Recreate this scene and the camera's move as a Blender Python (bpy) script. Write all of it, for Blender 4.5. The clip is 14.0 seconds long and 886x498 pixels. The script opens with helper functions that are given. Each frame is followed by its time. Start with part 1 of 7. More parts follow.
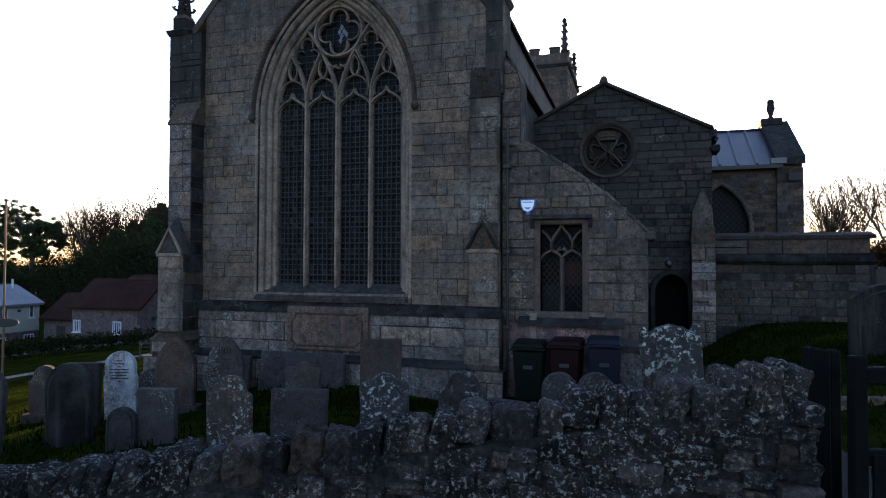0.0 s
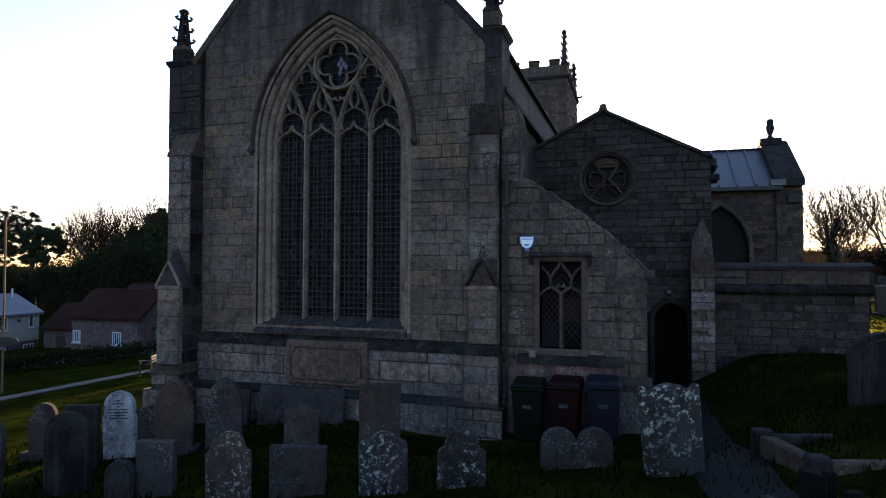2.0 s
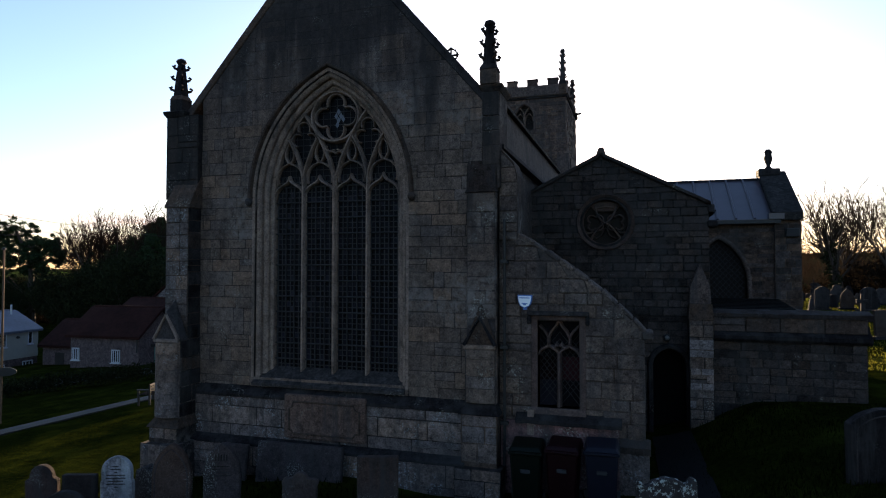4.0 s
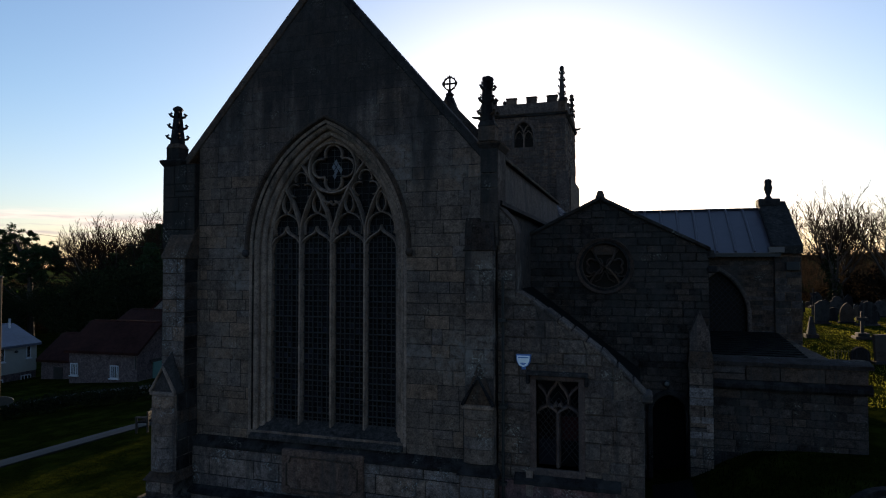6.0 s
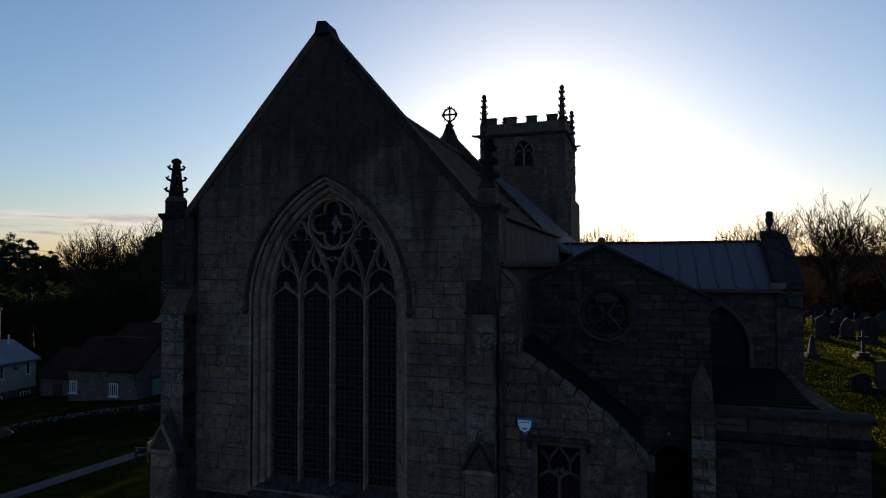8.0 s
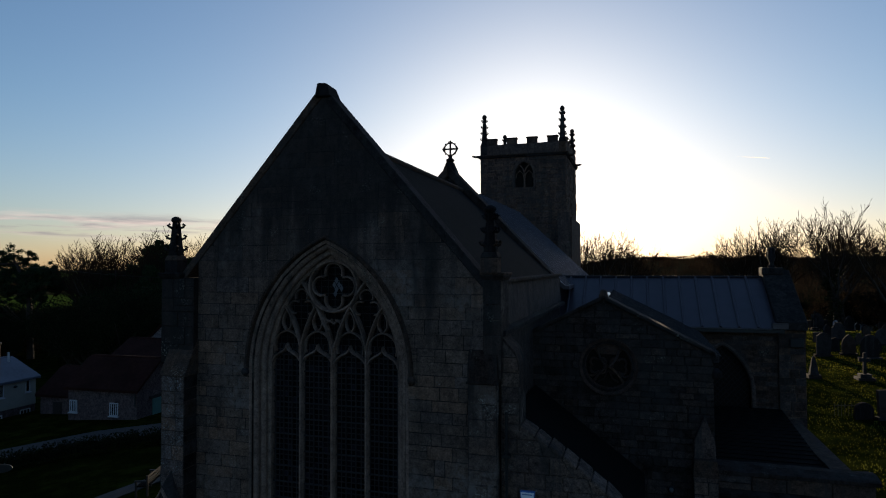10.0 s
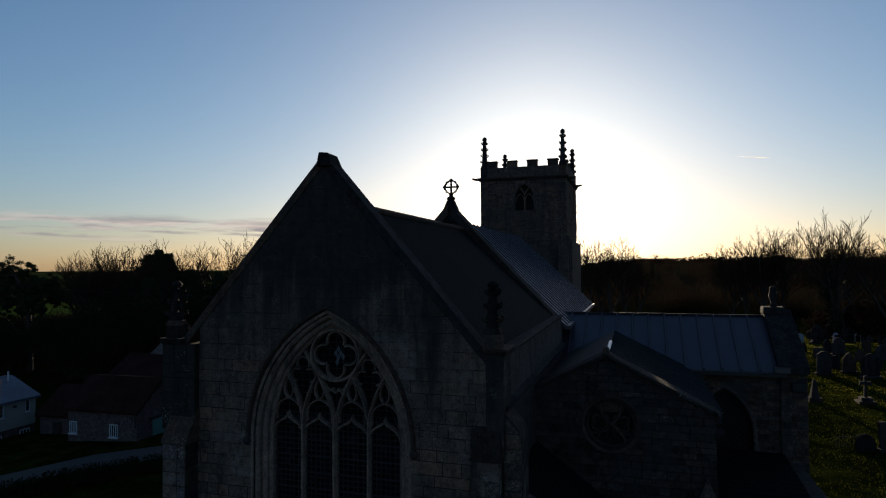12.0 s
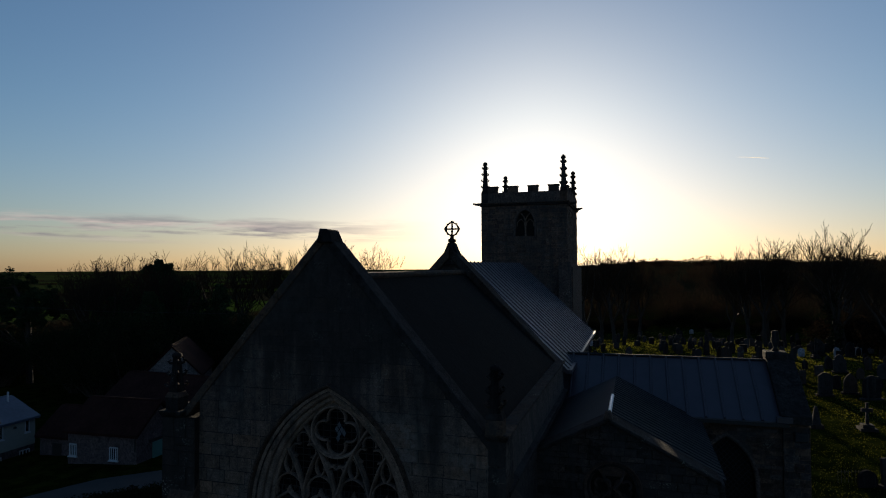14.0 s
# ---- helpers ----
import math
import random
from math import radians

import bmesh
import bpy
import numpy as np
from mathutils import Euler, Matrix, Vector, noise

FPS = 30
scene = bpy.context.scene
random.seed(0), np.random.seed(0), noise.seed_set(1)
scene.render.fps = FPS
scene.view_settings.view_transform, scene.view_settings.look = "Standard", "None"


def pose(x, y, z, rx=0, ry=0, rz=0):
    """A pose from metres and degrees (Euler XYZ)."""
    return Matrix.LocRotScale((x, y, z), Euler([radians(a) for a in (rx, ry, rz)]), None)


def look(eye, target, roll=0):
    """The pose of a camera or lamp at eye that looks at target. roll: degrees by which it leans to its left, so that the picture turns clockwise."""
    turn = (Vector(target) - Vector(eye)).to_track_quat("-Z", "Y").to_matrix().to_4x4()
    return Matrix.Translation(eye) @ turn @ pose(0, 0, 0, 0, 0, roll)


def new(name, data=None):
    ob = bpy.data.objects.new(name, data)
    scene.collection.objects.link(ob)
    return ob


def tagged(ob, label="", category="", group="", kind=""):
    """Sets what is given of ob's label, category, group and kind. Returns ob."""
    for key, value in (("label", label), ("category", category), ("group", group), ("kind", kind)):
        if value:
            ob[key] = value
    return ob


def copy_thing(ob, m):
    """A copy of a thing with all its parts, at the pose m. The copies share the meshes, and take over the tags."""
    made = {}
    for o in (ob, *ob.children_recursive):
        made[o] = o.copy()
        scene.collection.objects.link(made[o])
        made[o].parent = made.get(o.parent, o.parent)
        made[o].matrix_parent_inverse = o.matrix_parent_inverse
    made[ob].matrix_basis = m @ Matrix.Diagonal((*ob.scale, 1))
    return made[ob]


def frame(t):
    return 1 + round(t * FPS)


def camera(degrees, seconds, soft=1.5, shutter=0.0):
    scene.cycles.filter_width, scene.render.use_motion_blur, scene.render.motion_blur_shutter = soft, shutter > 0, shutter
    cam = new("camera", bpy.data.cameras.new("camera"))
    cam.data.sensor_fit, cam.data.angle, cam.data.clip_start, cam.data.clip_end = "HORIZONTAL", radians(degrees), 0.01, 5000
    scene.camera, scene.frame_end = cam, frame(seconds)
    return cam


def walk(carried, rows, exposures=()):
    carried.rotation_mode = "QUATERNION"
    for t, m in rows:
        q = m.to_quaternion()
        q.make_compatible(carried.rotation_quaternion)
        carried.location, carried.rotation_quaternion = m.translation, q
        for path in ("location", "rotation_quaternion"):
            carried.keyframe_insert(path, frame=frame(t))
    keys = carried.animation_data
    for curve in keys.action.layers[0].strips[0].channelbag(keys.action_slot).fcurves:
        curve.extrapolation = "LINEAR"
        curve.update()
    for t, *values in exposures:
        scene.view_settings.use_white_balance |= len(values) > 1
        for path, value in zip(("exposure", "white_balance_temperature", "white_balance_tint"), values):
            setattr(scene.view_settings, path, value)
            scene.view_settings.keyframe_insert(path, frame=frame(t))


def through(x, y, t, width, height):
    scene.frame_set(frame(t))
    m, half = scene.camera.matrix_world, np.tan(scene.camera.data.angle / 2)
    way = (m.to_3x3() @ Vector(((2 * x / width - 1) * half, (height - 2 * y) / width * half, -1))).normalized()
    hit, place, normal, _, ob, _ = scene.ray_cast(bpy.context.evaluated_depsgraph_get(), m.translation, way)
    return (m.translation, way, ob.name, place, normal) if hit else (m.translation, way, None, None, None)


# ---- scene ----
cam = camera(71.5, 14.0, 1.1)
PATH = [
    (0, (6.018, -11.338, 2.341), (5.371, -9.288, 2.398), 0.2),
    (0.5, (6.024, -11.343, 2.498), (5.376, -9.294, 2.558), 0.2),
    (1, (6.028, -11.347, 2.651), (5.38, -9.298, 2.713), 0.2),
    (1.5, (6.035, -11.352, 2.827), (5.388, -9.303, 2.889), 0.2),
    (2, (6.036, -11.352, 3.011), (5.389, -9.302, 3.071), 0.2),
    (2.5, (6.049, -11.358, 3.272), (5.402, -9.309, 3.335), 0.2),
    (3, (6.057, -11.363, 3.544), (5.409, -9.314, 3.608), 0.1),
    (5.5, (6.089, -11.332, 4.921), (5.445, -9.282, 4.984), 0.0),
    (6, (6.086, -11.306, 5.2), (5.442, -9.256, 5.262), -0.0),
    (6.5, (6.08, -11.281, 5.479), (5.436, -9.23, 5.542), -0.0),
    (7, (6.086, -11.265, 5.777), (5.442, -9.215, 5.839), -0.1),
    (7.5, (6.068, -11.263, 6.083), (5.426, -9.213, 6.146), -0.1),
    (8, (6.058, -11.262, 6.38), (5.415, -9.212, 6.442), -0.1),
    (10.5, (6.01, -11.228, 8.016), (5.367, -9.177, 8.078), -0.2),
    (11, (6.003, -11.246, 8.354), (5.36, -9.194, 8.416), -0.2),
    (11.5, (5.985, -11.249, 8.718), (5.342, -9.198, 8.781), -0.3),
    (12, (5.968, -11.239, 9.099), (5.327, -9.188, 9.161), -0.3),
    (12.5, (5.951, -11.237, 9.48), (5.308, -9.186, 9.542), -0.3),
    (13, (5.938, -11.221, 9.85), (5.297, -9.17, 9.913), -0.2),
    (13.5, (5.934, -11.214, 10.252), (5.293, -9.163, 10.314), -0.2),
    (14, (5.931, -11.206, 10.66), (5.29, -9.155, 10.722), -0.3),
]
EXPOSURES = [(0.0, 3.10, 8000, 24), (3.0, 2.36, 7850, 23), (6.5, 1.15, 7250, 19), (8.0, 0.76, 7000, 17), (11.0, 0.42, 6700, 14), (14.0, 0.08, 6550, 12)]
walk(cam, [(t, look(eye, target, roll)) for t, eye, target, roll in PATH], EXPOSURES)

# ---- light ----
SUN_AZ, SUN_EL = -8.5, 7.5        # degrees from +y towards +x, and above the horizon
world = bpy.data.worlds.new("sky")
scene.world = world
world.use_nodes = True
wn, wl = world.node_tree.nodes, world.node_tree.links
sky = wn.new("ShaderNodeTexSky")
sky.sky_type, sky.sun_disc = "NISHITA", False
sky.sun_elevation, sky.sun_rotation = radians(SUN_EL), radians(SUN_AZ)
sky.air_density, sky.dust_density, sky.ozone_density = 1.0, 0.8, 3.6
wn["Background"].inputs["Strength"].default_value = 0.12
# flat banks of cloud low in one quarter of the sky
co = wn.new("ShaderNodeTexCoord")
sepz = wn.new("ShaderNodeSeparateXYZ")
wl.new(co.outputs["Generated"], sepz.inputs[0])


def sky_ramp(fac, *stops):
    r = wn.new("ShaderNodeValToRGB")
    while len(r.color_ramp.elements) < len(stops):
        r.color_ramp.elements.new(0.5)
    for e, (q, c) in zip(r.color_ramp.elements, stops):
        e.position, e.color = q, (*c, 1) if hasattr(c, "__len__") else (c, c, c, 1)
    wl.new(fac, r.inputs[0])
    return r.outputs[0]


def sky_math(op, a, b):
    m = wn.new("ShaderNodeMath")
    m.operation = op
    for q, k in ((a, 0), (b, 1)):
        if hasattr(q, "is_output"):
            wl.new(q, m.inputs[k])
        else:
            m.inputs[k].default_value = q
    return m.outputs[0]


def sky_mix(fac, a, b, mode="MIX"):
    m = wn.new("ShaderNodeMix")
    m.data_type, m.blend_type = "RGBA", mode
    for q, k in ((fac, 0), (a, 6), (b, 7)):
        if hasattr(q, "is_output"):
            wl.new(q, m.inputs[k])
        else:
            m.inputs[k].default_value = (*q, 1) if hasattr(q, "__len__") else q
    return m.outputs[2]


def cloud_noise(stretch, scale, detail):
    sq = wn.new("ShaderNodeMapping")
    sq.inputs["Scale"].default_value, sq.inputs["Location"].default_value = stretch, (0.35, 0.2, 0.9)
    cn = wn.new("ShaderNodeTexNoise")
    cn.inputs["Scale"].default_value, cn.inputs["Detail"].default_value, cn.inputs["Roughness"].default_value = scale, detail, 0.6
    wl.new(co.outputs["Generated"], sq.inputs[0])
    wl.new(sq.outputs[0], cn.inputs["Vector"])
    return cn.outputs["Fac"]


GLOW_CAP = 24.0          # soft shoulder: the sky's glow round the sun rolls off towards this value
shoulder, levelled = wn.new("ShaderNodeVectorMath"), wn.new("ShaderNodeVectorMath")
shoulder.operation, levelled.operation = "MULTIPLY_ADD", "DIVIDE"
shoulder.inputs[1].default_value, shoulder.inputs[2].default_value = (1 / GLOW_CAP,) * 3, (1, 1, 1)
wl.new(sky.outputs[0], shoulder.inputs[0])
wl.new(sky.outputs[0], levelled.inputs[0])
wl.new(shoulder.outputs[0], levelled.inputs[1])
low = sky_ramp(sepz.outputs["Z"], (0.0, (1.04, 0.97, 0.98)), (0.07, (1.02, 0.985, 1.01)), (0.24, (0.96, 1.0, 1.03)))
sky_col = sky_mix(1.0, levelled.outputs[0], low, "MULTIPLY")
west = sky_ramp(sky_math("MULTIPLY", sepz.outputs["X"], -1.0), (0.30, 0.0), (0.56, 1.0))
banks = sky_ramp(cloud_noise((2.4, 2.4, 30.0), 1.7, 7), (0.43, 0.0), (0.53, 1.0))
shade_z = sky_ramp(cloud_noise((3.5, 3.5, 48.0), 2.2, 6), (0.42, (1.9, 1.75, 1.95)), (0.62, (4.6, 3.9, 3.6)))
layer = sky_ramp(sepz.outputs["Z"], (0.036, 0.0), (0.050, 0.9), (0.066, 0.85), (0.082, 0.0))
veil = sky_math("MULTIPLY", sky_math("MULTIPLY", banks, layer), west)
wl.new(sky_mix(veil, sky_col, shade_z), wn["Background"].inputs["Color"])
sun = new("sun", bpy.data.lights.new("sun", "SUN"))
sun.data.energy, sun.data.angle, sun.data.color = 4.4, radians(0.6), (1.0, 0.84, 0.58)
to_sun = Vector((math.sin(radians(SUN_AZ)) * math.cos(radians(SUN_EL)), math.cos(radians(SUN_AZ)) * math.cos(radians(SUN_EL)), math.sin(radians(SUN_EL))))
sun.matrix_world = look(to_sun * 80, (0, 0, 0))


# ---- mesh helpers ----
class Build:
    """Collects vertices and faces of one mesh."""

    def __init__(self):
        self.v, self.f = [], []

    def add(self, verts, faces):
        n = len(self.v)
        self.v += [tuple(p) for p in verts]
        self.f += [tuple(n + i for i in f) for f in faces]
        return self

    def box(self, x0, x1, y0, y1, z0, z1, m=None):
        p = [(x, y, z) for z in (z0, z1) for y in (y0, y1) for x in (x0, x1)]
        if m:
            p = [m @ Vector(q) for q in p]
        return self.add(p, [(0, 2, 3, 1), (4, 5, 7, 6), (0, 1, 5, 4), (2, 6, 7, 3), (0, 4, 6, 2), (1, 3, 7, 5)])

    def prism(self, a, b):
        """A solid between two outlines with the same number of points."""
        n = len(a)
        faces = [tuple(range(n))[::-1], tuple(range(n, 2 * n))]
        faces += [(i, (i + 1) % n, n + (i + 1) % n, n + i) for i in range(n)]
        return self.add(list(a) + list(b), faces)

    def slab(self, outline, y0, y1):
        """An outline in x and z, from depth y0 (front) to y1."""
        return self.prism([(x, y0, z) for x, z in outline], [(x, y1, z) for x, z in outline])

    def rings(self, rings, closed=False, caps=True):
        k = len(rings[0])
        n = len(rings)
        verts = [p for r in rings for p in r]
        faces = []
        for i in range(n - (0 if closed else 1)):
            for j in range(k):
                a, b = i * k, ((i + 1) % n) * k
                faces.append((a + j, a + (j + 1) % k, b + (j + 1) % k, b + j))
        if caps and not closed:
            faces += [tuple(range(k))[::-1], tuple((n - 1) * k + j for j in range(k))]
        return self.add(verts, faces)

    def tube(self, path, radii, sides=6):
        path = [Vector(p) for p in path]
        if not hasattr(radii, "__len__"):
            radii = [radii] * len(path)
        rings = []
        for i, p in enumerate(path):
            d = path[min(i + 1, len(path) - 1)] - path[max(i - 1, 0)]
            d = d.normalized() if d.length > 1e-9 else Vector((0, 0, 1))
            a = d.cross(Vector((0, 0, 1)) if abs(d.z) < 0.9 else Vector((1, 0, 0))).normalized()
            b = d.cross(a)
            rings.append([p + radii[i] * (math.cos(t) * a + math.sin(t) * b) for t in [2 * math.pi * j / sides for j in range(sides)]])
        return self.rings(rings)

    def bar(self, path, width, depth, y, closed=False, cham=0.3):
        """A chamfered bar along a path in x and z; its front lies at y."""
        path = [Vector(p) for p in path]
        n = len(path)
        rings = []
        for i, p in enumerate(path):
            a = path[(i - 1) % n] if closed or i else p
            b = path[(i + 1) % n] if closed or i < n - 1 else p
            d = (b - a).normalized()
            s = Vector((-d.y, d.x))
            w, c = width / 2, width / 2 * (1 - cham * 2)
            prof = [(w, depth), (w, depth * 0.35), (c, 0), (-c, 0), (-w, depth * 0.35), (-w, depth)]
            rings.append([(p.x + s.x * o, y + q, p.y + s.y * o) for o, q in prof])
        return self.rings(rings, closed)

    def lathe(self, profile, x, y, z, sides=12):
        rings = [[(x + r * math.cos(2 * math.pi * j / sides), y + r * math.sin(2 * math.pi * j / sides), z + h) for j in range(sides)] for r, h in profile]
        return self.rings(rings)

    def ob(self, name, material, parent=None, label="", smooth=False, soften=0.0):
        me = bpy.data.meshes.new(name)
        me.from_pydata(self.v, [], self.f)
        me.materials.append(material)
        bm = bmesh.new()
        bm.from_mesh(me)
        bmesh.ops.recalc_face_normals(bm, faces=bm.faces)
        if soften:
            bmesh.ops.remove_doubles(bm, verts=bm.verts, dist=1e-5)
            sharp = [e for e in bm.edges if len(e.link_faces) == 2 and e.calc_face_angle(0) > 0.5]
            bmesh.ops.bevel(bm, geom=sharp, offset=soften, segments=1, affect="EDGES", clamp_overlap=True)
        bm.to_mesh(me)
        bm.free()
        if smooth:
            me.polygons.foreach_set("use_smooth", [True] * len(me.polygons))
        o = new(name, me)
        if parent:
            o.parent = parent
        if label:
            o["label"] = label
        return o


def thing(name, label, category, at=(0, 0, 0), group=""):
    o = new(name)
    o.location = at
    return tagged(o, label, category, group)


def smooth(a, b, x):
    t = min(1, max(0, (x - a) / (b - a)))
    return t * t * (3 - 2 * t)


# ---- materials ----
def nodes(name):
    m = bpy.data.materials.new(name)
    m.use_nodes = True
    t = m.node_tree
    return m, t.nodes, t.links, t.nodes["Principled BSDF"]


def noise_node(n, l, pos, scale, detail=5, rough=0.55):
    t = n.new("ShaderNodeTexNoise")
    t.inputs["Scale"].default_value, t.inputs["Detail"].default_value, t.inputs["Roughness"].default_value = scale, detail, rough
    l.new(pos, t.inputs["Vector"])
    return t.outputs["Fac"]


def ramp(n, l, fac, *stops):
    r = n.new("ShaderNodeValToRGB")
    while len(r.color_ramp.elements) < len(stops):
        r.color_ramp.elements.new(0.5)
    for e, (p, c) in zip(r.color_ramp.elements, stops):
        e.position, e.color = p, (*c, 1) if hasattr(c, "__len__") else (c, c, c, 1)
    l.new(fac, r.inputs[0])
    return r.outputs[0]


def mix(n, l, fac, a, b, mode="MIX"):
    m = n.new("ShaderNodeMix")
    m.data_type, m.blend_type = "RGBA", mode
    for s, k in ((fac, 0), (a, 6), (b, 7)):
        if hasattr(s, "is_output"):
            l.new(s, m.inputs[k])
        elif k == 0:
            m.inputs[k].default_value = s
        else:
            m.inputs[k].default_value = (*s, 1)
    return m.outputs[2]


def arith(n, l, op, a, b):
    m = n.new("ShaderNodeMath")
    m.operation = op
    for s, k in ((a, 0), (b, 1)):
        if hasattr(s, "is_output"):
            l.new(s, m.inputs[k])
        else:
            m.inputs[k].default_value = s
    return m.outputs[0]


def scaled(n, l, colour, fac, gain):
    """A colour times a grey factor and a gain."""
    v = n.new("ShaderNodeVectorMath")
    v.operation = "SCALE"
    l.new(colour, v.inputs[0])
    l.new(arith(n, l, "MULTIPLY", fac, gain), v.inputs["Scale"])
    return v.outputs[0]


def bump(n, l, shader, height, strength=0.4, distance=0.02):
    b = n.new("ShaderNodeBump")
    b.inputs["Strength"].default_value, b.inputs["Distance"].default_value = strength, distance
    l.new(height, b.inputs["Height"])
    l.new(b.outputs[0], shader.inputs["Normal"])


def masonry(name, pale, dark, soot=(0.035, 0.033, 0.032), stain=0.5, lichen=0.3, lichen_colour=(0.36, 0.36, 0.31), rough=0.9, spread=1.5, relief=0.5, local=False, spot=24.0, streak=0.35, contrast=0.8, tint=0.35, soot_line=None):
    """Weathered stone: each piece has its own tone, with broad stains, grain and lichen spots."""
    m, n, l, s = nodes(name)
    if local:
        pos = n.new("ShaderNodeTexCoord").outputs["Object"]
    else:
        pos = n.new("ShaderNodeNewGeometry").outputs["Position"]
    isle = n.new("ShaderNodeNewGeometry").outputs["Random Per Island"]
    own = n.new("ShaderNodeObjectInfo").outputs["Random"]
    tone = arith(n, l, "FRACT", arith(n, l, "ADD", isle, own), 0)
    if local:
        off = n.new("ShaderNodeVectorMath")
        off.operation = "ADD"
        sc = arith(n, l, "MULTIPLY", own, 37.0)
        cmb = n.new("ShaderNodeCombineXYZ")
        l.new(sc, cmb.inputs[0])
        l.new(sc, cmb.inputs[1])
        l.new(pos, off.inputs[0])
        l.new(cmb.outputs[0], off.inputs[1])
        pos = off.outputs[0]
    grain = noise_node(n, l, pos, 34, 8, 0.75)
    blotch = noise_node(n, l, pos, 2.6, 8, 0.7)
    mottle = noise_node(n, l, pos, 8.5, 10, 0.75)
    broad = noise_node(n, l, pos, 0.55, 4, 0.6)
    col = mix(n, l, ramp(n, l, tone, (0.0, 0.0), (0.18, 0.15), (0.5, 0.5), (0.8, 0.75), (1.0, 1.25 if spread > 1.3 else 1.0)), dark, pale)
    hue = arith(n, l, "FRACT", arith(n, l, "MULTIPLY", tone, 7.31), 0)
    col = mix(n, l, ramp(n, l, hue, (0.0, tint), (0.3, 0.0), (1.0, 0.0)), col, (0.24, 0.155, 0.10))
    col = mix(n, l, ramp(n, l, hue, (0.7, 0.0), (1.0, tint)), col, (0.125, 0.12, 0.12))
    col = scaled(n, l, col, ramp(n, l, blotch, (0.30, 0.40), (0.48, 0.80), (0.62, 1.0)), 1.25)
    col = scaled(n, l, col, ramp(n, l, mottle, (0.32, 0.5 - 0.45 * contrast), (0.47, 0.5), (0.66, 0.5 + 0.5 * contrast)), 2.1)
    col = scaled(n, l, col, ramp(n, l, grain, (0.32, 0.34), (0.66, 0.68)), 1.40)
    col = mix(n, l, 1.0, col, (1.0, 0.885, 0.875), "MULTIPLY")
    col = mix(n, l, ramp(n, l, arith(n, l, "ADD", arith(n, l, "MULTIPLY", broad, 0.6), arith(n, l, "MULTIPLY", blotch, 0.4)), (0.62 - 0.25 * stain, 0.0), (0.74 - 0.2 * stain, min(0.95, 1.35 * stain))), col, soot)
    run = n.new("ShaderNodeMapping")
    run.inputs["Scale"].default_value = (2.6, 2.6, 0.22)
    l.new(pos, run.inputs[0])
    drip = noise_node(n, l, run.outputs[0], 1.6, 6, 0.65)
    col = mix(n, l, ramp(n, l, drip, (0.50, 0.0), (0.66, min(0.95, 2.0 * streak))), col, soot)
    if soot_line:        # soot that has run down from the gable in ragged streaks
        zed = n.new("ShaderNodeSeparateXYZ")
        l.new(pos, zed.inputs[0])
        wide = n.new("ShaderNodeMapping")
        wide.inputs["Scale"].default_value = (1.0, 1.0, 0.16)
        l.new(pos, wide.inputs[0])
        runs = noise_node(n, l, wide.outputs[0], 1.5, 4, 0.55)
        lift = arith(n, l, "ADD", zed.outputs["Z"], arith(n, l, "MULTIPLY", arith(n, l, "SUBTRACT", runs, 0.5), 10.0))
        lift = arith(n, l, "ADD", lift, arith(n, l, "MULTIPLY", arith(n, l, "SUBTRACT", mottle, 0.5), 1.2))
        flake = arith(n, l, "MULTIPLY", ramp(n, l, noise_node(n, l, pos, 0.75, 3, 0.5), (0.50, 0.0), (0.66, 0.75)), ramp(n, l, noise_node(n, l, pos, 5.5, 8, 0.7), (0.44, 0.0), (0.58, 1.0)))
        col = mix(n, l, flake, col, (0.17, 0.145, 0.13))
        fall = ramp(n, l, arith(n, l, "DIVIDE", lift, 14.0), ((soot_line - 0.5) / 14.0, 0.0), ((soot_line + 0.9) / 14.0, 0.78))
        col = mix(n, l, fall, col, soot)
    spots = noise_node(n, l, pos, spot, 8, 0.72)
    patch = noise_node(n, l, pos, 1.7, 5, 0.6)
    lich = arith(n, l, "MULTIPLY", ramp(n, l, spots, (0.545, 0.0), (0.575, 0.75), (0.62, 1.0)), ramp(n, l, patch, (0.64 - 0.3 * lichen, 0.0), (0.74 - 0.25 * lichen, min(1, 0.3 + lichen))))
    col = mix(n, l, arith(n, l, "MULTIPLY", lich, 0.85), col, lichen_colour)
    l.new(col, s.inputs["Base Color"])
    s.inputs["Roughness"].default_value = rough
    s.inputs["Specular IOR Level"].default_value = 0.10
    h = arith(n, l, "ADD", arith(n, l, "MULTIPLY", grain, 0.5), arith(n, l, "ADD", blotch, arith(n, l, "MULTIPLY", mottle, 0.6)))
    bump(n, l, s, h, relief, 0.03)
    return m


def plain(name, colour, rough=0.6, metal=0.0, vary=0.3, scale=8.0, relief=0.1, spec=0.4):
    m, n, l, s = nodes(name)
    pos = n.new("ShaderNodeNewGeometry").outputs["Position"]
    a = noise_node(n, l, pos, scale, 6, 0.6)
    b = noise_node(n, l, pos, scale * 0.13, 3, 0.5)
    f = arith(n, l, "ADD", arith(n, l, "MULTIPLY", a, 0.5), arith(n, l, "MULTIPLY", b, 0.5))
    l.new(mix(n, l, ramp(n, l, f, (0.3, 0.0), (0.7, 1.0)), tuple(c * (1 - vary) for c in colour), tuple(min(1, c * (1 + vary)) for c in colour)), s.inputs["Base Color"])
    s.inputs["Roughness"].default_value, s.inputs["Metallic"].default_value, s.inputs["Specular IOR Level"].default_value = rough, metal, spec
    bump(n, l, s, a, relief, 0.02)
    return m


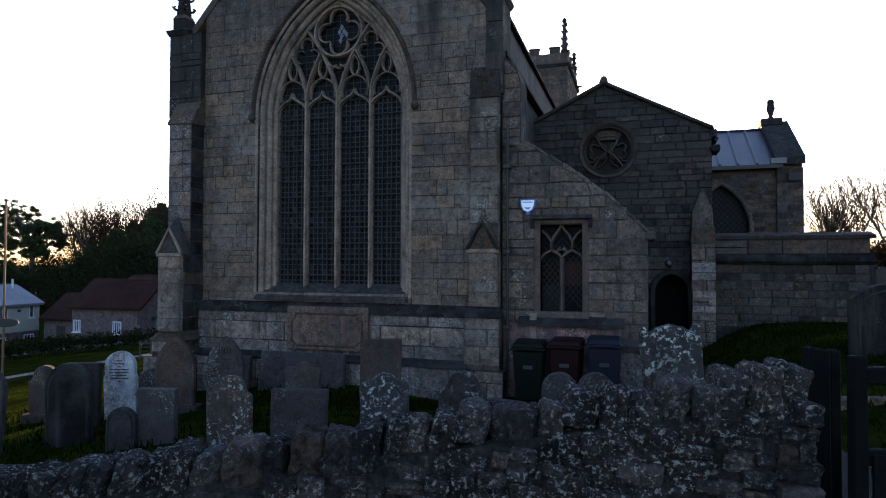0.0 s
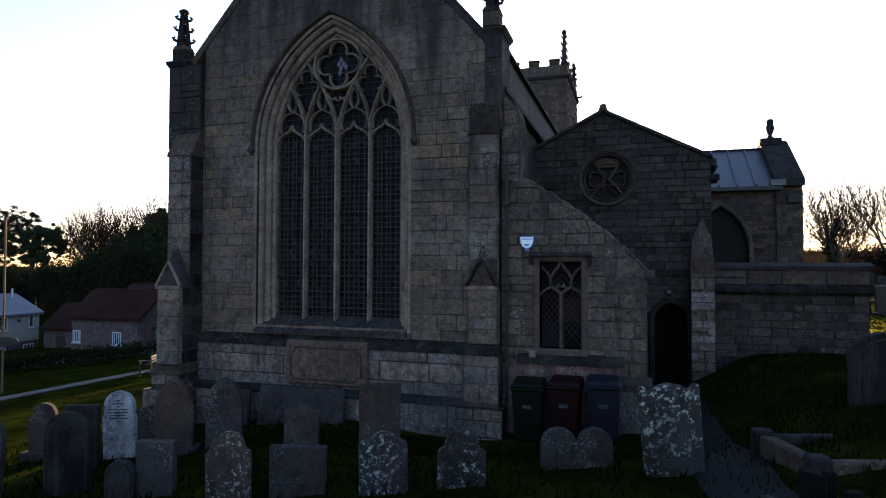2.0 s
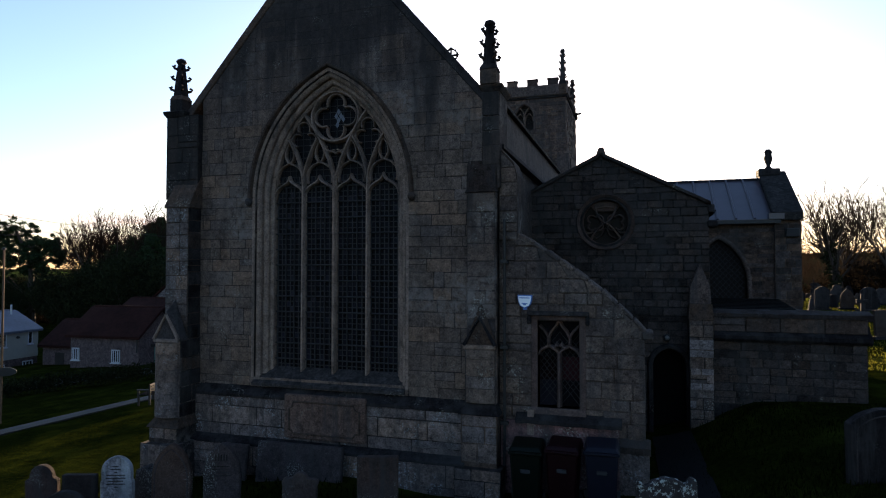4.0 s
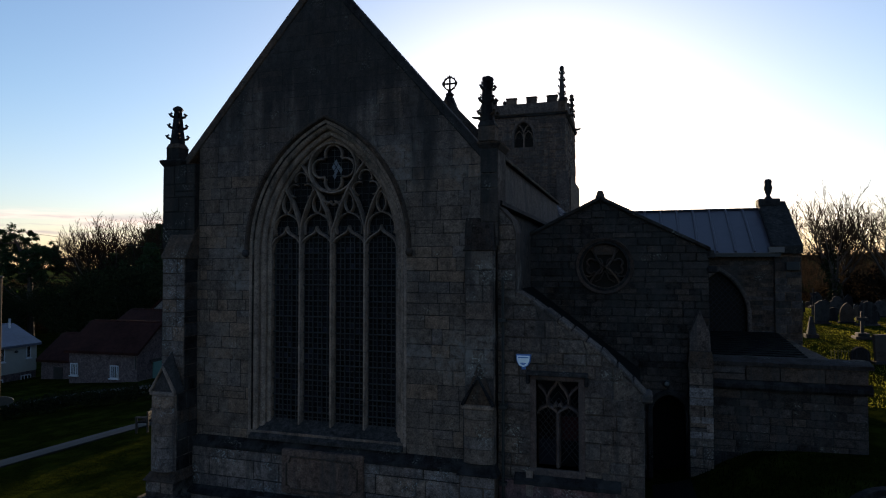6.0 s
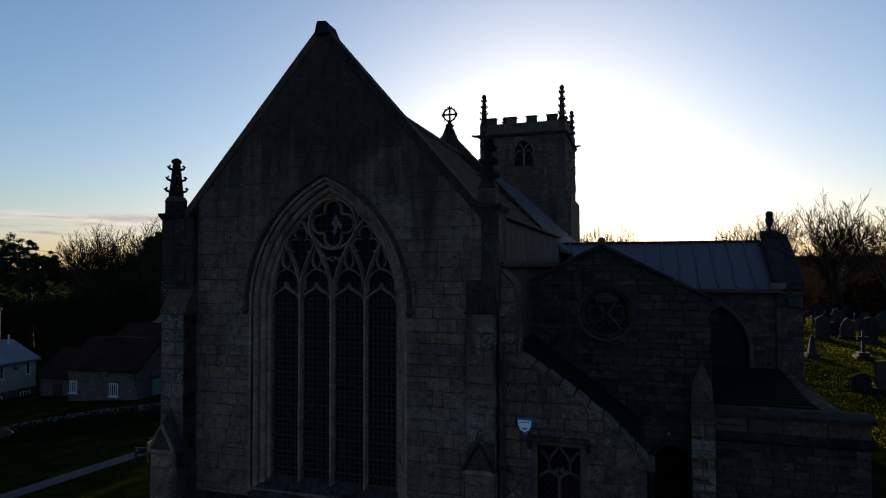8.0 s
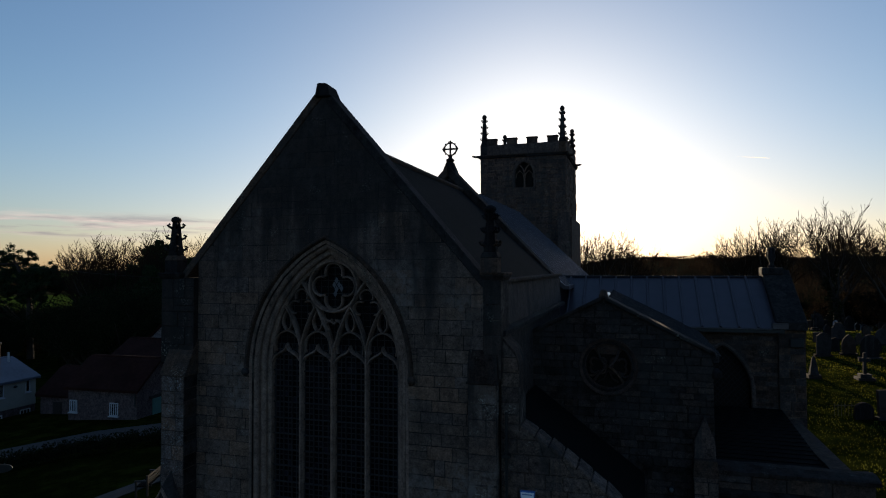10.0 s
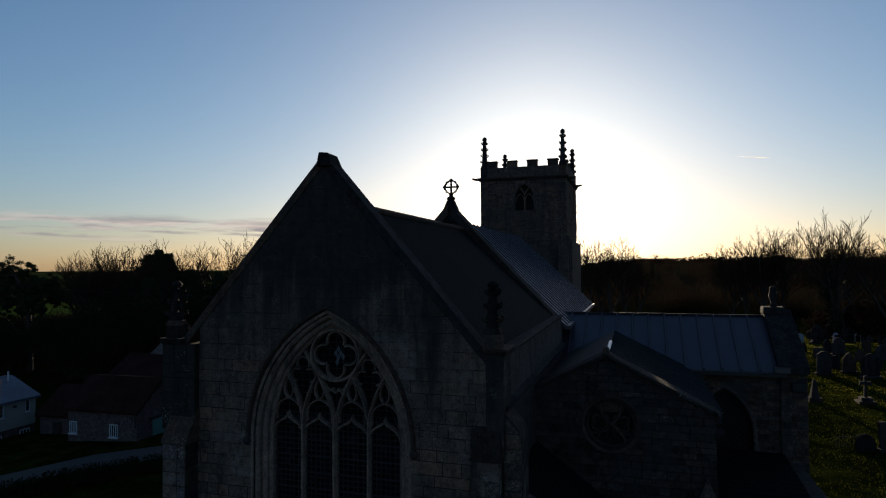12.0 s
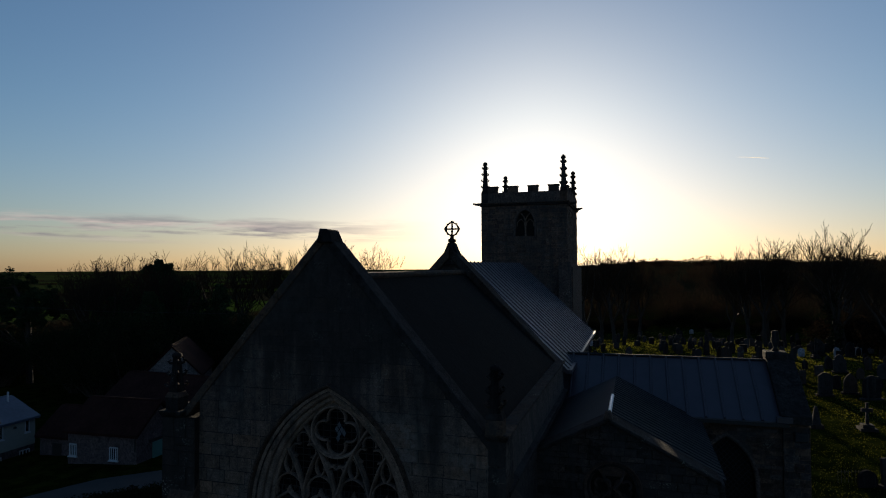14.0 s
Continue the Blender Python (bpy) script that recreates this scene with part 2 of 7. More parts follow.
ASHLAR = masonry("limestone_ashlar", (0.134, 0.105, 0.083), (0.098, 0.078, 0.064), soot=(0.022, 0.021, 0.021), stain=0.35, lichen=0.25, streak=0.16, contrast=0.55, tint=0.42, soot_line=7.35)
GABLE = masonry("sooty_gable_stone", (0.118, 0.095, 0.080), (0.086, 0.070, 0.061), soot=(0.018, 0.017, 0.017), stain=0.45, lichen=0.2, streak=0.3, contrast=0.6, tint=0.3, soot_line=7.9)
PLINTH = masonry("plinth_stone", (0.1643, 0.1332, 0.1146), (0.1085, 0.0910, 0.0839), stain=0.5, lichen=0.45, lichen_colour=(0.30, 0.34, 0.35), tint=0.6)
RUBBLE = masonry("coursed_rubble", (0.060, 0.050, 0.044), (0.018, 0.015, 0.014), stain=0.5, lichen=0.2, spread=1.2, tint=0.12)
VESTRY = masonry("lichened_vestry_stone", (0.112, 0.090, 0.075), (0.070, 0.056, 0.049), stain=0.4, lichen=0.35, tint=0.2)
DRESSED = masonry("dressed_window_stone", (0.240, 0.186, 0.150), (0.180, 0.140, 0.114), stain=0.35, lichen=0.15, relief=0.25, contrast=0.35)
PIERSTONE = masonry("soot_streaked_pier_stone", (0.118, 0.094, 0.078), (0.086, 0.070, 0.060), soot=(0.016, 0.016, 0.016), stain=0.5, lichen=0.3, streak=0.35, contrast=0.5, tint=0.2, soot_line=5.3)
PALEDRESS = masonry("pale_pinkish_dressings", (0.100, 0.070, 0.060), (0.072, 0.052, 0.046), stain=0.3, lichen=0.1, relief=0.25, contrast=0.35)
DARKSTONE = masonry("dark_stone", (0.0133, 0.0114, 0.0123), (0.0080, 0.0069, 0.0077), stain=0.6, lichen=0.18)
ROSESTONE = masonry("brown_window_stone", (0.075, 0.052, 0.042), (0.050, 0.037, 0.031), stain=0.3, lichen=0.1, contrast=0.4)
BROWNRUBBLE = masonry("thin_brown_rubble", (0.062, 0.044, 0.035), (0.028, 0.021, 0.018), stain=0.5, lichen=0.1)
MOSSY = masonry("mossy_sill_stone", (0.0165, 0.0176, 0.0154), (0.0072, 0.0077, 0.0072), soot=(0.008, 0.008, 0.008), stain=0.6, lichen=0.15)
MORTAR = masonry("lime_mortar", (0.040, 0.033, 0.030), (0.027, 0.023, 0.021), soot=(0.016, 0.016, 0.016), stain=0.35, lichen=0.0, contrast=0.5, soot_line=7.3)
DARKMORTAR = masonry("sooty_mortar", (0.0267, 0.0238, 0.0225), (0.0168, 0.0155, 0.0150), stain=0.4, lichen=0.0)
TOWERSTONE = masonry("tower_stone", (0.112, 0.084, 0.070), (0.062, 0.046, 0.041), stain=0.5, lichen=0.2, spread=1.2)
BOULDER = masonry("lichened_field_stone", (0.042, 0.037, 0.037), (0.013, 0.012, 0.013), soot=(0.006, 0.006, 0.006), stain=0.5, lichen=0.88, lichen_colour=(0.25, 0.235, 0.225), relief=1.0, contrast=1.0, spot=40.0, tint=0.12)
HEADSTONE = masonry("weathered_headstone", (0.054, 0.045, 0.044), (0.034, 0.029, 0.029), stain=0.5, lichen=0.45, local=True, lichen_colour=(0.28, 0.29, 0.26), contrast=0.3, spot=42.0, tint=0.2, relief=0.25)
LICHENED = masonry("heavily_lichened_headstone", (0.0428, 0.0379, 0.0384), (0.0292, 0.0260, 0.0260), stain=0.3, lichen=0.7, local=True, lichen_colour=(0.34, 0.36, 0.33), contrast=0.4, spot=15.0, tint=0.2)
SANDSTONE = masonry("reddish_headstone", (0.0466, 0.0313, 0.0283), (0.0339, 0.0232, 0.0222), stain=0.5, lichen=0.3, local=True, contrast=0.3, spot=42.0, tint=0.2, relief=0.25)
MARBLE = masonry("white_marble", (0.2640, 0.3120, 0.3520), (0.2320, 0.2720, 0.3120), soot=(0.35, 0.36, 0.36), stain=0.3, lichen=0.0, rough=0.6, relief=0.1, local=True)
SLATESTONE = masonry("dark_headstone", (0.0150, 0.0138, 0.0145), (0.0095, 0.0088, 0.0094), stain=0.5, lichen=0.04, local=True, contrast=0.3, spot=42.0, tint=0.2, relief=0.25)
LEAD = plain("lead_sheet", (0.034, 0.026, 0.034), 0.42, 0.0, 0.35, 3.0, 0.15, 0.65)
LEADCAME = plain("lead_came", (0.012, 0.012, 0.013), 0.7, 0.0)
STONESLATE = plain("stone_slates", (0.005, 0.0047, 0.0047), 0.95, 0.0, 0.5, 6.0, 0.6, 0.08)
DARKLEAD = plain("dark_lead", (0.019, 0.019, 0.023), 0.7, 0.1, 0.4, 3.0, 0.2, 0.15)
DOORWAY_SHADE = plain("doorway_shade_black", (0.004, 0.004, 0.004), 0.9, 0, 0.2, 8, 0.1, 0.05)
IRON = plain("black_iron", (0.02, 0.02, 0.02), 0.55, 0.3)
DOORWOOD = plain("dark_oak", (0.014, 0.010, 0.008), 0.7, 0.0, 0.4, 14)


def glass(name, colour, rough):
    m, n, l, s = nodes(name)
    pos = n.new("ShaderNodeNewGeometry").outputs["Position"]
    own = n.new("ShaderNodeObjectInfo").outputs["Random"]
    isle = n.new("ShaderNodeNewGeometry").outputs["Random Per Island"]
    tone = arith(n, l, "FRACT", arith(n, l, "ADD", isle, own), 0)
    l.new(mix(n, l, ramp(n, l, tone, (0.0, 0.0), (0.75, 0.25), (0.93, 0.45), (1.0, 1.0)), tuple(c * 0.3 for c in colour), tuple(c * 5.0 for c in colour)), s.inputs["Base Color"])
    s.inputs["Roughness"].default_value, s.inputs["IOR"].default_value = rough, 1.5
    s.inputs["Transmission Weight"].default_value = 0.02
    s.inputs["Specular IOR Level"].default_value = 0.03
    bump(n, l, s, noise_node(n, l, pos, 9, 3), 0.25, 0.01)
    return m


GLASS = glass("old_leaded_glass", (0.0038, 0.0034, 0.0050), 0.45)
BROWNGLASS = glass("brown_old_glass", (0.0065, 0.0050, 0.0042), 0.5)
REDGLASS = glass("reddish_glass", (0.014, 0.004, 0.0045), 0.3)

# ---- ground ----
def ground_z(x, y):
    """Height of the land: falls gently to one side of the church, banks up on the other, and rises to a far ridge."""
    t = 0.12 * x
    z = t if t < 0 else 0.95 * math.tanh(t / 0.95)
    z = -4.2 * math.tanh(-z / 4.2) if z < 0 else z
    dip = smooth(-3.6, -1.0, y) * smooth(-0.5, 3.5, x) * (1 - smooth(6.4, 8.6, x)) * (1 - smooth(4.5, 9, y))
    z -= 0.52 * dip
    z += 0.30 * smooth(7.0, 9.0, x) * smooth(-6, -2, y) * (1 - smooth(6, 14, y))
    d = math.hypot(x, y)
    if d > 60:
        az = math.degrees(math.atan2(x, y))
        side = smooth(-14, -5, az) * (1 - smooth(70, 110, az))
        z += side * 12.4 * smooth(120, 430, d) - side * 3 * smooth(60, 110, d) * (1 - smooth(110, 260, d))
        z -= (1 - side) * 6 * smooth(80, 700, d)
        z += 1.2 * smooth(150, 500, d) * math.sin(x * 0.011 + 1) * math.cos(y * 0.009)
    return z


def grass_material():
    m, n, l, s = nodes("turf")
    pos = n.new("ShaderNodeNewGeometry").outputs["Position"]
    fine = noise_node(n, l, pos, 9, 8, 0.7)
    mid = noise_node(n, l, pos, 0.8, 5, 0.6)
    far = noise_node(n, l, pos, 0.006, 3, 0.5)
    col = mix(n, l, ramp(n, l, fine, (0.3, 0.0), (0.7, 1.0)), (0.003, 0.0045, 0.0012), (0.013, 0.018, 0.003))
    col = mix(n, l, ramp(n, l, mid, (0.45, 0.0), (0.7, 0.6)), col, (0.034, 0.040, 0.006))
    dist = n.new("ShaderNodeVectorMath")
    dist.operation = "LENGTH"
    l.new(pos, dist.inputs[0])
    vor = n.new("ShaderNodeTexVoronoi")
    vor.inputs["Scale"].default_value = 0.0065
    l.new(pos, vor.inputs["Vector"])
    sep = n.new("ShaderNodeSeparateColor")
    l.new(vor.outputs["Color"], sep.inputs[0])
    field = ramp(n, l, sep.outputs[0], (0.0, (0.012, 0.016, 0.006)), (0.40, (0.018, 0.019, 0.009)), (0.66, (0.045, 0.085, 0.012)), (0.80, (0.022, 0.019, 0.012)))
    field = mix(n, l, ramp(n, l, far, (0.3, 0.0), (0.7, 0.5)), field, (0.022, 0.022, 0.013))
    col = mix(n, l, ramp(n, l, arith(n, l, "DIVIDE", dist.outputs["Value"], 400.0), (0.35, 0.0), (0.5, 1.0)), col, field)
    l.new(col, s.inputs["Base Color"])
    s.inputs["Roughness"].default_value, s.inputs["Specular IOR Level"].default_value = 1.0, 0.0
    bump(n, l, s, arith(n, l, "ADD", arith(n, l, "MULTIPLY", fine, 0.25), mid), 1.0, 0.35)
    return m


TURF = grass_material()
gb = Build()
radii = [0.0] + [0.7 * i for i in range(1, 41)] + [28 * 1.115 ** i for i in range(1, 49)]
SPOKES = 180
gx, gy = 3.0, 0.0
verts = [(gx, gy, ground_z(gx, gy))]
faces = []
for i, r in enumerate(radii[1:]):
    for j in range(SPOKES):
        a = 2 * math.pi * j / SPOKES
        x, y = gx + r * math.sin(a), gy + r * math.cos(a)
        verts.append((x, y, ground_z(x, y) + (0.05 * noise.noise((x * 0.7, y * 0.7, 0)) if r < 40 else 0)))
for j in range(SPOKES):
    faces.append((0, 1 + (j + 1) % SPOKES, 1 + j))
for i in range(len(radii) - 2):
    for j in range(SPOKES):
        a, b = 1 + i * SPOKES, 1 + (i + 1) * SPOKES
        faces.append((a + j, a + (j + 1) % SPOKES, b + (j + 1) % SPOKES, b + j))
gb.add(verts, faces)
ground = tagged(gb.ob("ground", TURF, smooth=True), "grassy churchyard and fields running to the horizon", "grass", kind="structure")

# ---- church ----
church = thing("church", "old limestone parish church with traceried east window and west tower", "church")


def bounds(outline):
    """Spans across an outline in (u, v) at height v: pairs of u."""
    def spans(v):
        xs = []
        for (a, b), (c, d) in zip(outline, outline[1:] + outline[:1]):
            if (b <= v) != (d <= v):
                xs.append(a + (c - a) * (v - b) / (d - b))
        xs.sort()
        return list(zip(xs[::2], xs[1::2]))
    return spans


def cut(spans, hole):
    """Spans with a hole taken out; hole(v) gives a pair or None."""
    def inner(v):
        out = []
        h = hole(v)
        for a, b in spans(v):
            if not h or h[1] <= a or h[0] >= b:
                out.append((a, b))
                continue
            if h[0] > a:
                out.append((a, h[0]))
            if h[1] < b:
                out.append((h[1], b))
        return out
    return inner


def stonework(parent, place, spans, v0, v1, courses, lengths, material, seed, proud=(0.006, 0.022), joint=0.015, limit=300, name="stone", breaks=(), rough=0.005):
    """Coursed stones on a wall face; place(u, v, d) gives the point d metres out of the face. Stones past the limit are joined."""
    rnd = random.Random(seed)
    rest = Build()
    v, made = v0, 0
    stops = sorted([b for b in breaks if v0 < b < v1] + [v1])
    while v < v1 - 0.03:
        h = rnd.uniform(*courses)
        nxt = next(b for b in stops if b > v + 1e-6)
        if v + h > nxt - courses[0] * 0.6:
            h = nxt - v
        if h > courses[1] * 1.45:
            h = h / 2
        lo, hi = spans(v + 0.002), spans(v + h - 0.002)
        if len(lo) != len(hi):
            lo = hi = spans(v + h / 2)
        for (a0, b0), (a1, b1) in zip(lo, hi):
            w = max(b0, b1) - min(a0, a1)
            if w < 0.05:
                continue
            cuts, u = [0.0], 0.0
            while True:
                u += rnd.uniform(*lengths)
                if u > w - lengths[0] * 0.7:
                    break
                cuts.append(u)
            cuts.append(w)
            base = min(a0, a1)
            lo_u = lambda t: min(max(t, a0), b0)
            hi_u = lambda t: min(max(t, a1), b1)
            for f, g in zip(cuts, cuts[1:]):
                j = joint / 2
                p = rnd.uniform(*proud) * (0.25 if rnd.random() < 0.12 else 1.0)
                r = lambda: rnd.uniform(-rough, rough)
                quad = [(lo_u(base + f) + j + r(), v + j + r()), (lo_u(base + g) - j + r(), v + j + r()),
                        (hi_u(base + g) - j + r(), v + h - j + r()), (hi_u(base + f) + j + r(), v + h - j + r())]
                if quad[1][0] - quad[0][0] < 0.0:
                    quad[0] = quad[1] = ((quad[0][0] + quad[1][0]) / 2, quad[0][1])
                if quad[2][0] - quad[3][0] < 0.0:
                    quad[2] = quad[3] = ((quad[2][0] + quad[3][0]) / 2, quad[2][1])
                parts_of = [quad]
                if h > 0.24 and rnd.random() < 0.14:          # a course made up of two thin stones
                    k = rnd.uniform(0.4, 0.6)
                    ml = tuple(quad[0][i] + (quad[3][i] - quad[0][i]) * k for i in (0, 1))
                    mr = tuple(quad[1][i] + (quad[2][i] - quad[1][i]) * k for i in (0, 1))
                    parts_of = [[quad[0], quad[1], (mr[0], mr[1] - j), (ml[0], ml[1] - j)], [(ml[0], ml[1] + j), (mr[0], mr[1] + j), quad[2], quad[3]]]
                for q in parts_of:
                    if q[1][0] - q[0][0] < 0.02 and q[2][0] - q[3][0] < 0.02:
                        continue
                    cu, cv = sum(t[0] for t in q) / 4, sum(t[1] for t in q) / 4
                    wid = max(q[1][0] - q[0][0], q[2][0] - q[3][0], 0.03)
                    k, kv = 1 - 2 * min(0.012, p * 0.8) / wid, 1 - 2 * min(0.012, p * 0.8) / h
                    vs = [place(a, b, -0.004) for a, b in q] + [place(cu + (a - cu) * k + r() * 0.5, cv + (b - cv) * kv + r() * 0.5, p + rnd.uniform(-0.25, 0.25) * p) for a, b in q]
                    fs = [(4, 5, 6, 7), (0, 1, 5, 4), (1, 2, 6, 5), (2, 3, 7, 6), (3, 0, 4, 7)]
                    if made < limit:
                        Build().add(vs, fs).ob(name, material, parent)
                        made += 1
                    else:
                        rest.add(vs, fs)
        v += h
    if rest.f:
        tagged(rest.ob("coursed_stonework", material, parent), kind="stuff")


STONES = []          # the stone faces are laid last


def lay(*args, **kw):
    STONES.append((args, kw))


# pointed arch: half width a, springing zs, radius R
WA, WS, WR = 1.45, 5.55, 2.567


def arch(o=0.0, a=WA, zs=WS, R=WR, x=0.0, steps=14, sill=None):
    """The outline of a pointed arch, offset outwards by o, from one foot to the other."""
    c = R - a
    top = math.acos(c / (R + o))
    left = [(x + c - (R + o) * math.cos(top * i / steps), zs + (R + o) * math.sin(top * i / steps)) for i in range(steps + 1)]
    right = [(2 * x - p, q) for p, q in left[::-1][1:]]
    pts = left + right
    if sill is not None:
        pts = [(x - a - o, sill)] + pts + [(x + a + o, sill)]
    return pts


def arch_hole(o, a, zs, R, x, sill):
    def hole(v):
        if v < sill:
            return None
        if v <= zs:
            return (x - a - o, x + a + o)
        q = (R + o) ** 2 - (v - zs) ** 2
        w = math.sqrt(q) - (R - a) if q > 0 else -1
        return (x - w, x + w) if w > 0 else None
    return hole


def moulded_arch(name, profile, material, parent, a=WA, zs=WS, R=WR, x=0.0, sill=None, y=0.0, label="", steps=16):
    """A moulding swept round a pointed arch: profile of (offset, depth)."""
    lines = [arch(o, a, zs, R, x, steps, sill) for o, d in profile]
    b = Build()
    rings = [[(lines[k][i][0], y + profile[k][1], lines[k][i][1]) for k in range(len(profile))] for i in range(len(lines[0]))]
    b.rings(rings)
    return b.ob(name, material, parent, label)


# -- chancel east wall, with its gable and window --
SILL = 1.80
GL, GR, GTOP, GFOOT = -3.45, 3.45, 11.25, 7.62
facade_outline = [(-3.42, -0.6), (3.55, -0.6), (3.55, 7.45), (3.2, 7.45), (-0.02, 11.18), (-0.16, 11.18), (-3.1, 7.86), (-3.1, 7.40), (-3.42, 7.40)]


def solid_with_hole(name, outline, hole, y0, y1, material, parent, label=""):
    bm = bmesh.new()
    front = [bm.verts.new((x, y0, z)) for x, z in outline]
    inner = [bm.verts.new((x, y0, z)) for x, z in hole]
    edges = [bm.edges.new((p[i], p[(i + 1) % len(p)])) for p in (front, inner) for i in range(len(p))]
    res = bmesh.ops.triangle_fill(bm, use_beauty=True, use_dissolve=False, edges=edges)
    faces = [g for g in res["geom"] if isinstance(g, bmesh.types.BMFace)]
    ext = bmesh.ops.extrude_face_region(bm, geom=faces)
    bmesh.ops.translate(bm, vec=(0, y1 - y0, 0), verts=[g for g in ext["geom"] if isinstance(g, bmesh.types.BMVert)])
    bmesh.ops.recalc_face_normals(bm, faces=bm.faces)
    me = bpy.data.meshes.new(name)
    bm.to_mesh(me)
    bm.free()
    me.materials.append(material)
    o = new(name, me)
    o.parent = parent
    if label:
        o["label"] = label
    return o


win_hole = arch(0.27, sill=SILL - 0.12)
east_wall = solid_with_hole("east_wall", facade_outline, win_hole, 0.0, 0.75, MORTAR, church, "ashlar east wall with dark joints and a sooty gable")
fs = cut(bounds(facade_outline), arch_hole(0.27, WA, WS, WR, 0, SILL - 0.12))
lay(east_wall, lambda u, v, d: (u, -d, v), fs, 1.52, 7.15, (0.19, 0.32), (0.18, 0.72), ASHLAR, 11, proud=(0.002, 0.012), joint=0.008, limit=300)
lay(east_wall, lambda u, v, d: (u, -d, v), fs, 7.15, GTOP, (0.28, 0.38), (0.4, 1.0), GABLE, 12, proud=(0.002, 0.006), joint=0.005, limit=60)
# coping of the gable
for side, slope, peak in ((-1, 1.13, 11.54), (1, 1.16, 11.33)):
    xa, xb = side * 3.5, -0.09
    za, zb = peak - slope * 3.5, 11.43
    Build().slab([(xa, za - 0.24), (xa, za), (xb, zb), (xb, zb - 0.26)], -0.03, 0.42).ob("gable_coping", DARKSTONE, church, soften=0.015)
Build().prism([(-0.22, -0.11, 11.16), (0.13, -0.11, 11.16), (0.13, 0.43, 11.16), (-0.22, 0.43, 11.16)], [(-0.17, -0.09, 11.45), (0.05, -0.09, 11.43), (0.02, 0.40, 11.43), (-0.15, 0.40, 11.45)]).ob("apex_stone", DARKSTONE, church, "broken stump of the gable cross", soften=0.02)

# plinth and string course
Build().slab([(-3.1, -0.6), (3.0, -0.6), (3.0, 0.42), (-3.1, 0.42)], -0.30, 0.0).ob("plinth_base", MORTAR, church)
Build().slab([(-3.1, 0.42), (3.0, 0.42), (3.0, 1.36), (-3.1, 1.36)], -0.14, 0.0).ob("plinth_upper", MORTAR, church)
bb = bounds([(-3.1, -0.55), (3.0, -0.55), (3.0, 0.42), (-3.1, 0.42)])
lay(church.children[-2], lambda u, v, d: (u, -0.30 - d, v), bb, -0.55, 0.42, (0.24, 0.33), (0.4, 1.0), PLINTH, 13)
bb = bounds([(-3.1, 0.5), (3.0, 0.5), (3.0, 1.36), (-3.1, 1.36)])
lay(church.children[-1], lambda u, v, d: (u, -0.14 - d, v), bb, 0.5, 1.36, (0.26, 0.44), (0.45, 1.1), PLINTH, 14)


def moulding(name, x0, x1, y, profile, material=DARKSTONE, parent=church):
    """A level moulding along x: profile of (out of the wall, z)."""
    b = Build()
    n = 24
    rnd = random.Random(int(x0 * 100))
    rings = []
    for i in range(n + 1):
        x = x0 + (x1 - x0) * i / n
        w = rnd.uniform(-0.006, 0.006)
        rings.append([(x, y - o + w, z + w) for o, z in profile])
    b.rings(rings)
    return b.ob(name, material, parent)


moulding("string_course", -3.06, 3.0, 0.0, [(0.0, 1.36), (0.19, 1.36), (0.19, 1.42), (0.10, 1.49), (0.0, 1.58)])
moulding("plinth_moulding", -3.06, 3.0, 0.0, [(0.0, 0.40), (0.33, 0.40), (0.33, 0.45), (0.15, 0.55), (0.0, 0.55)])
# sloping sill of the window
Build().prism([(-1.72, -0.10, 1.60), (1.72, -0.10, 1.60), (1.72, -0.10, 1.66), (-1.72, -0.10, 1.66)], [(-1.72, 0.45, 1.60), (1.72, 0.45, 1.60), (1.72, 0.45, 1.98), (-1.72, 0.45, 1.98)]).ob("window_sill", MOSSY, church, "mossy sloping stone sill")

# -- east window --
east_window = moulded_arch("east_window", [(0.0, 0.50), (0.0, 0.30), (0.035, 0.27), (0.07, 0.27), (0.07, 0.20), (0.10, 0.165), (0.15, 0.155), (0.18, 0.17), (0.18, 0.09), (0.21, 0.05), (0.245, 0.035), (0.28, 0.05), (0.28, -0.015), (0.34, -0.015), (0.34, 0.50)], DRESSED, church, sill=SILL - 0.1, label="tall four-light traceried window with leaded glass")
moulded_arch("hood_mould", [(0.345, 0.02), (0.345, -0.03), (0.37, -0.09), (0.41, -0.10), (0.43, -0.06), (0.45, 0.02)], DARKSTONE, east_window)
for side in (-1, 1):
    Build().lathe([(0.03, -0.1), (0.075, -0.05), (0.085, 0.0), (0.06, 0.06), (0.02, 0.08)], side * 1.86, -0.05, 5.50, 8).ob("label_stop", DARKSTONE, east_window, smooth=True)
MUL = (-0.745, 0.0, 0.755)
YT = 0.26
for x in MUL:
    Build().bar([(x, SILL + 0.05), (x, 4.0), (x, 6.02)], 0.085 if x else 0.105, 0.22, YT - (0.0 if x else 0.02)).ob("mullion", DRESSED, east_window)
LIGHTS = [(-1.45, -0.745), (-0.745, 0.0), (0.0, 0.755), (0.755, 1.45)]
OGEE = [(0, 0), (0.03, 0.10), (0.12, 0.20), (0.27, 0.285), (0.40, 0.34), (0.47, 0.40), (0.5, 0.50)]


def arc(x0, z0, x1, z1, bow, n=8):
    """A curved line from one point to another, bowed to its left."""
    p, q = Vector((x0, z0)), Vector((x1, z1))
    s = Vector((-(q - p).y, (q - p).x))
    return [p + (q - p) * t + s * bow * 4 * t * (1 - t) for t in [i / n for i in range(n + 1)]]


def tracery(x0, z0, x1, z1, bow, w=0.07, depth=0.18, y=YT, name="tracery_bar"):
    Build().bar(arc(x0, z0, x1, z1, bow), w, depth, y).ob(name, DRESSED, east_window)


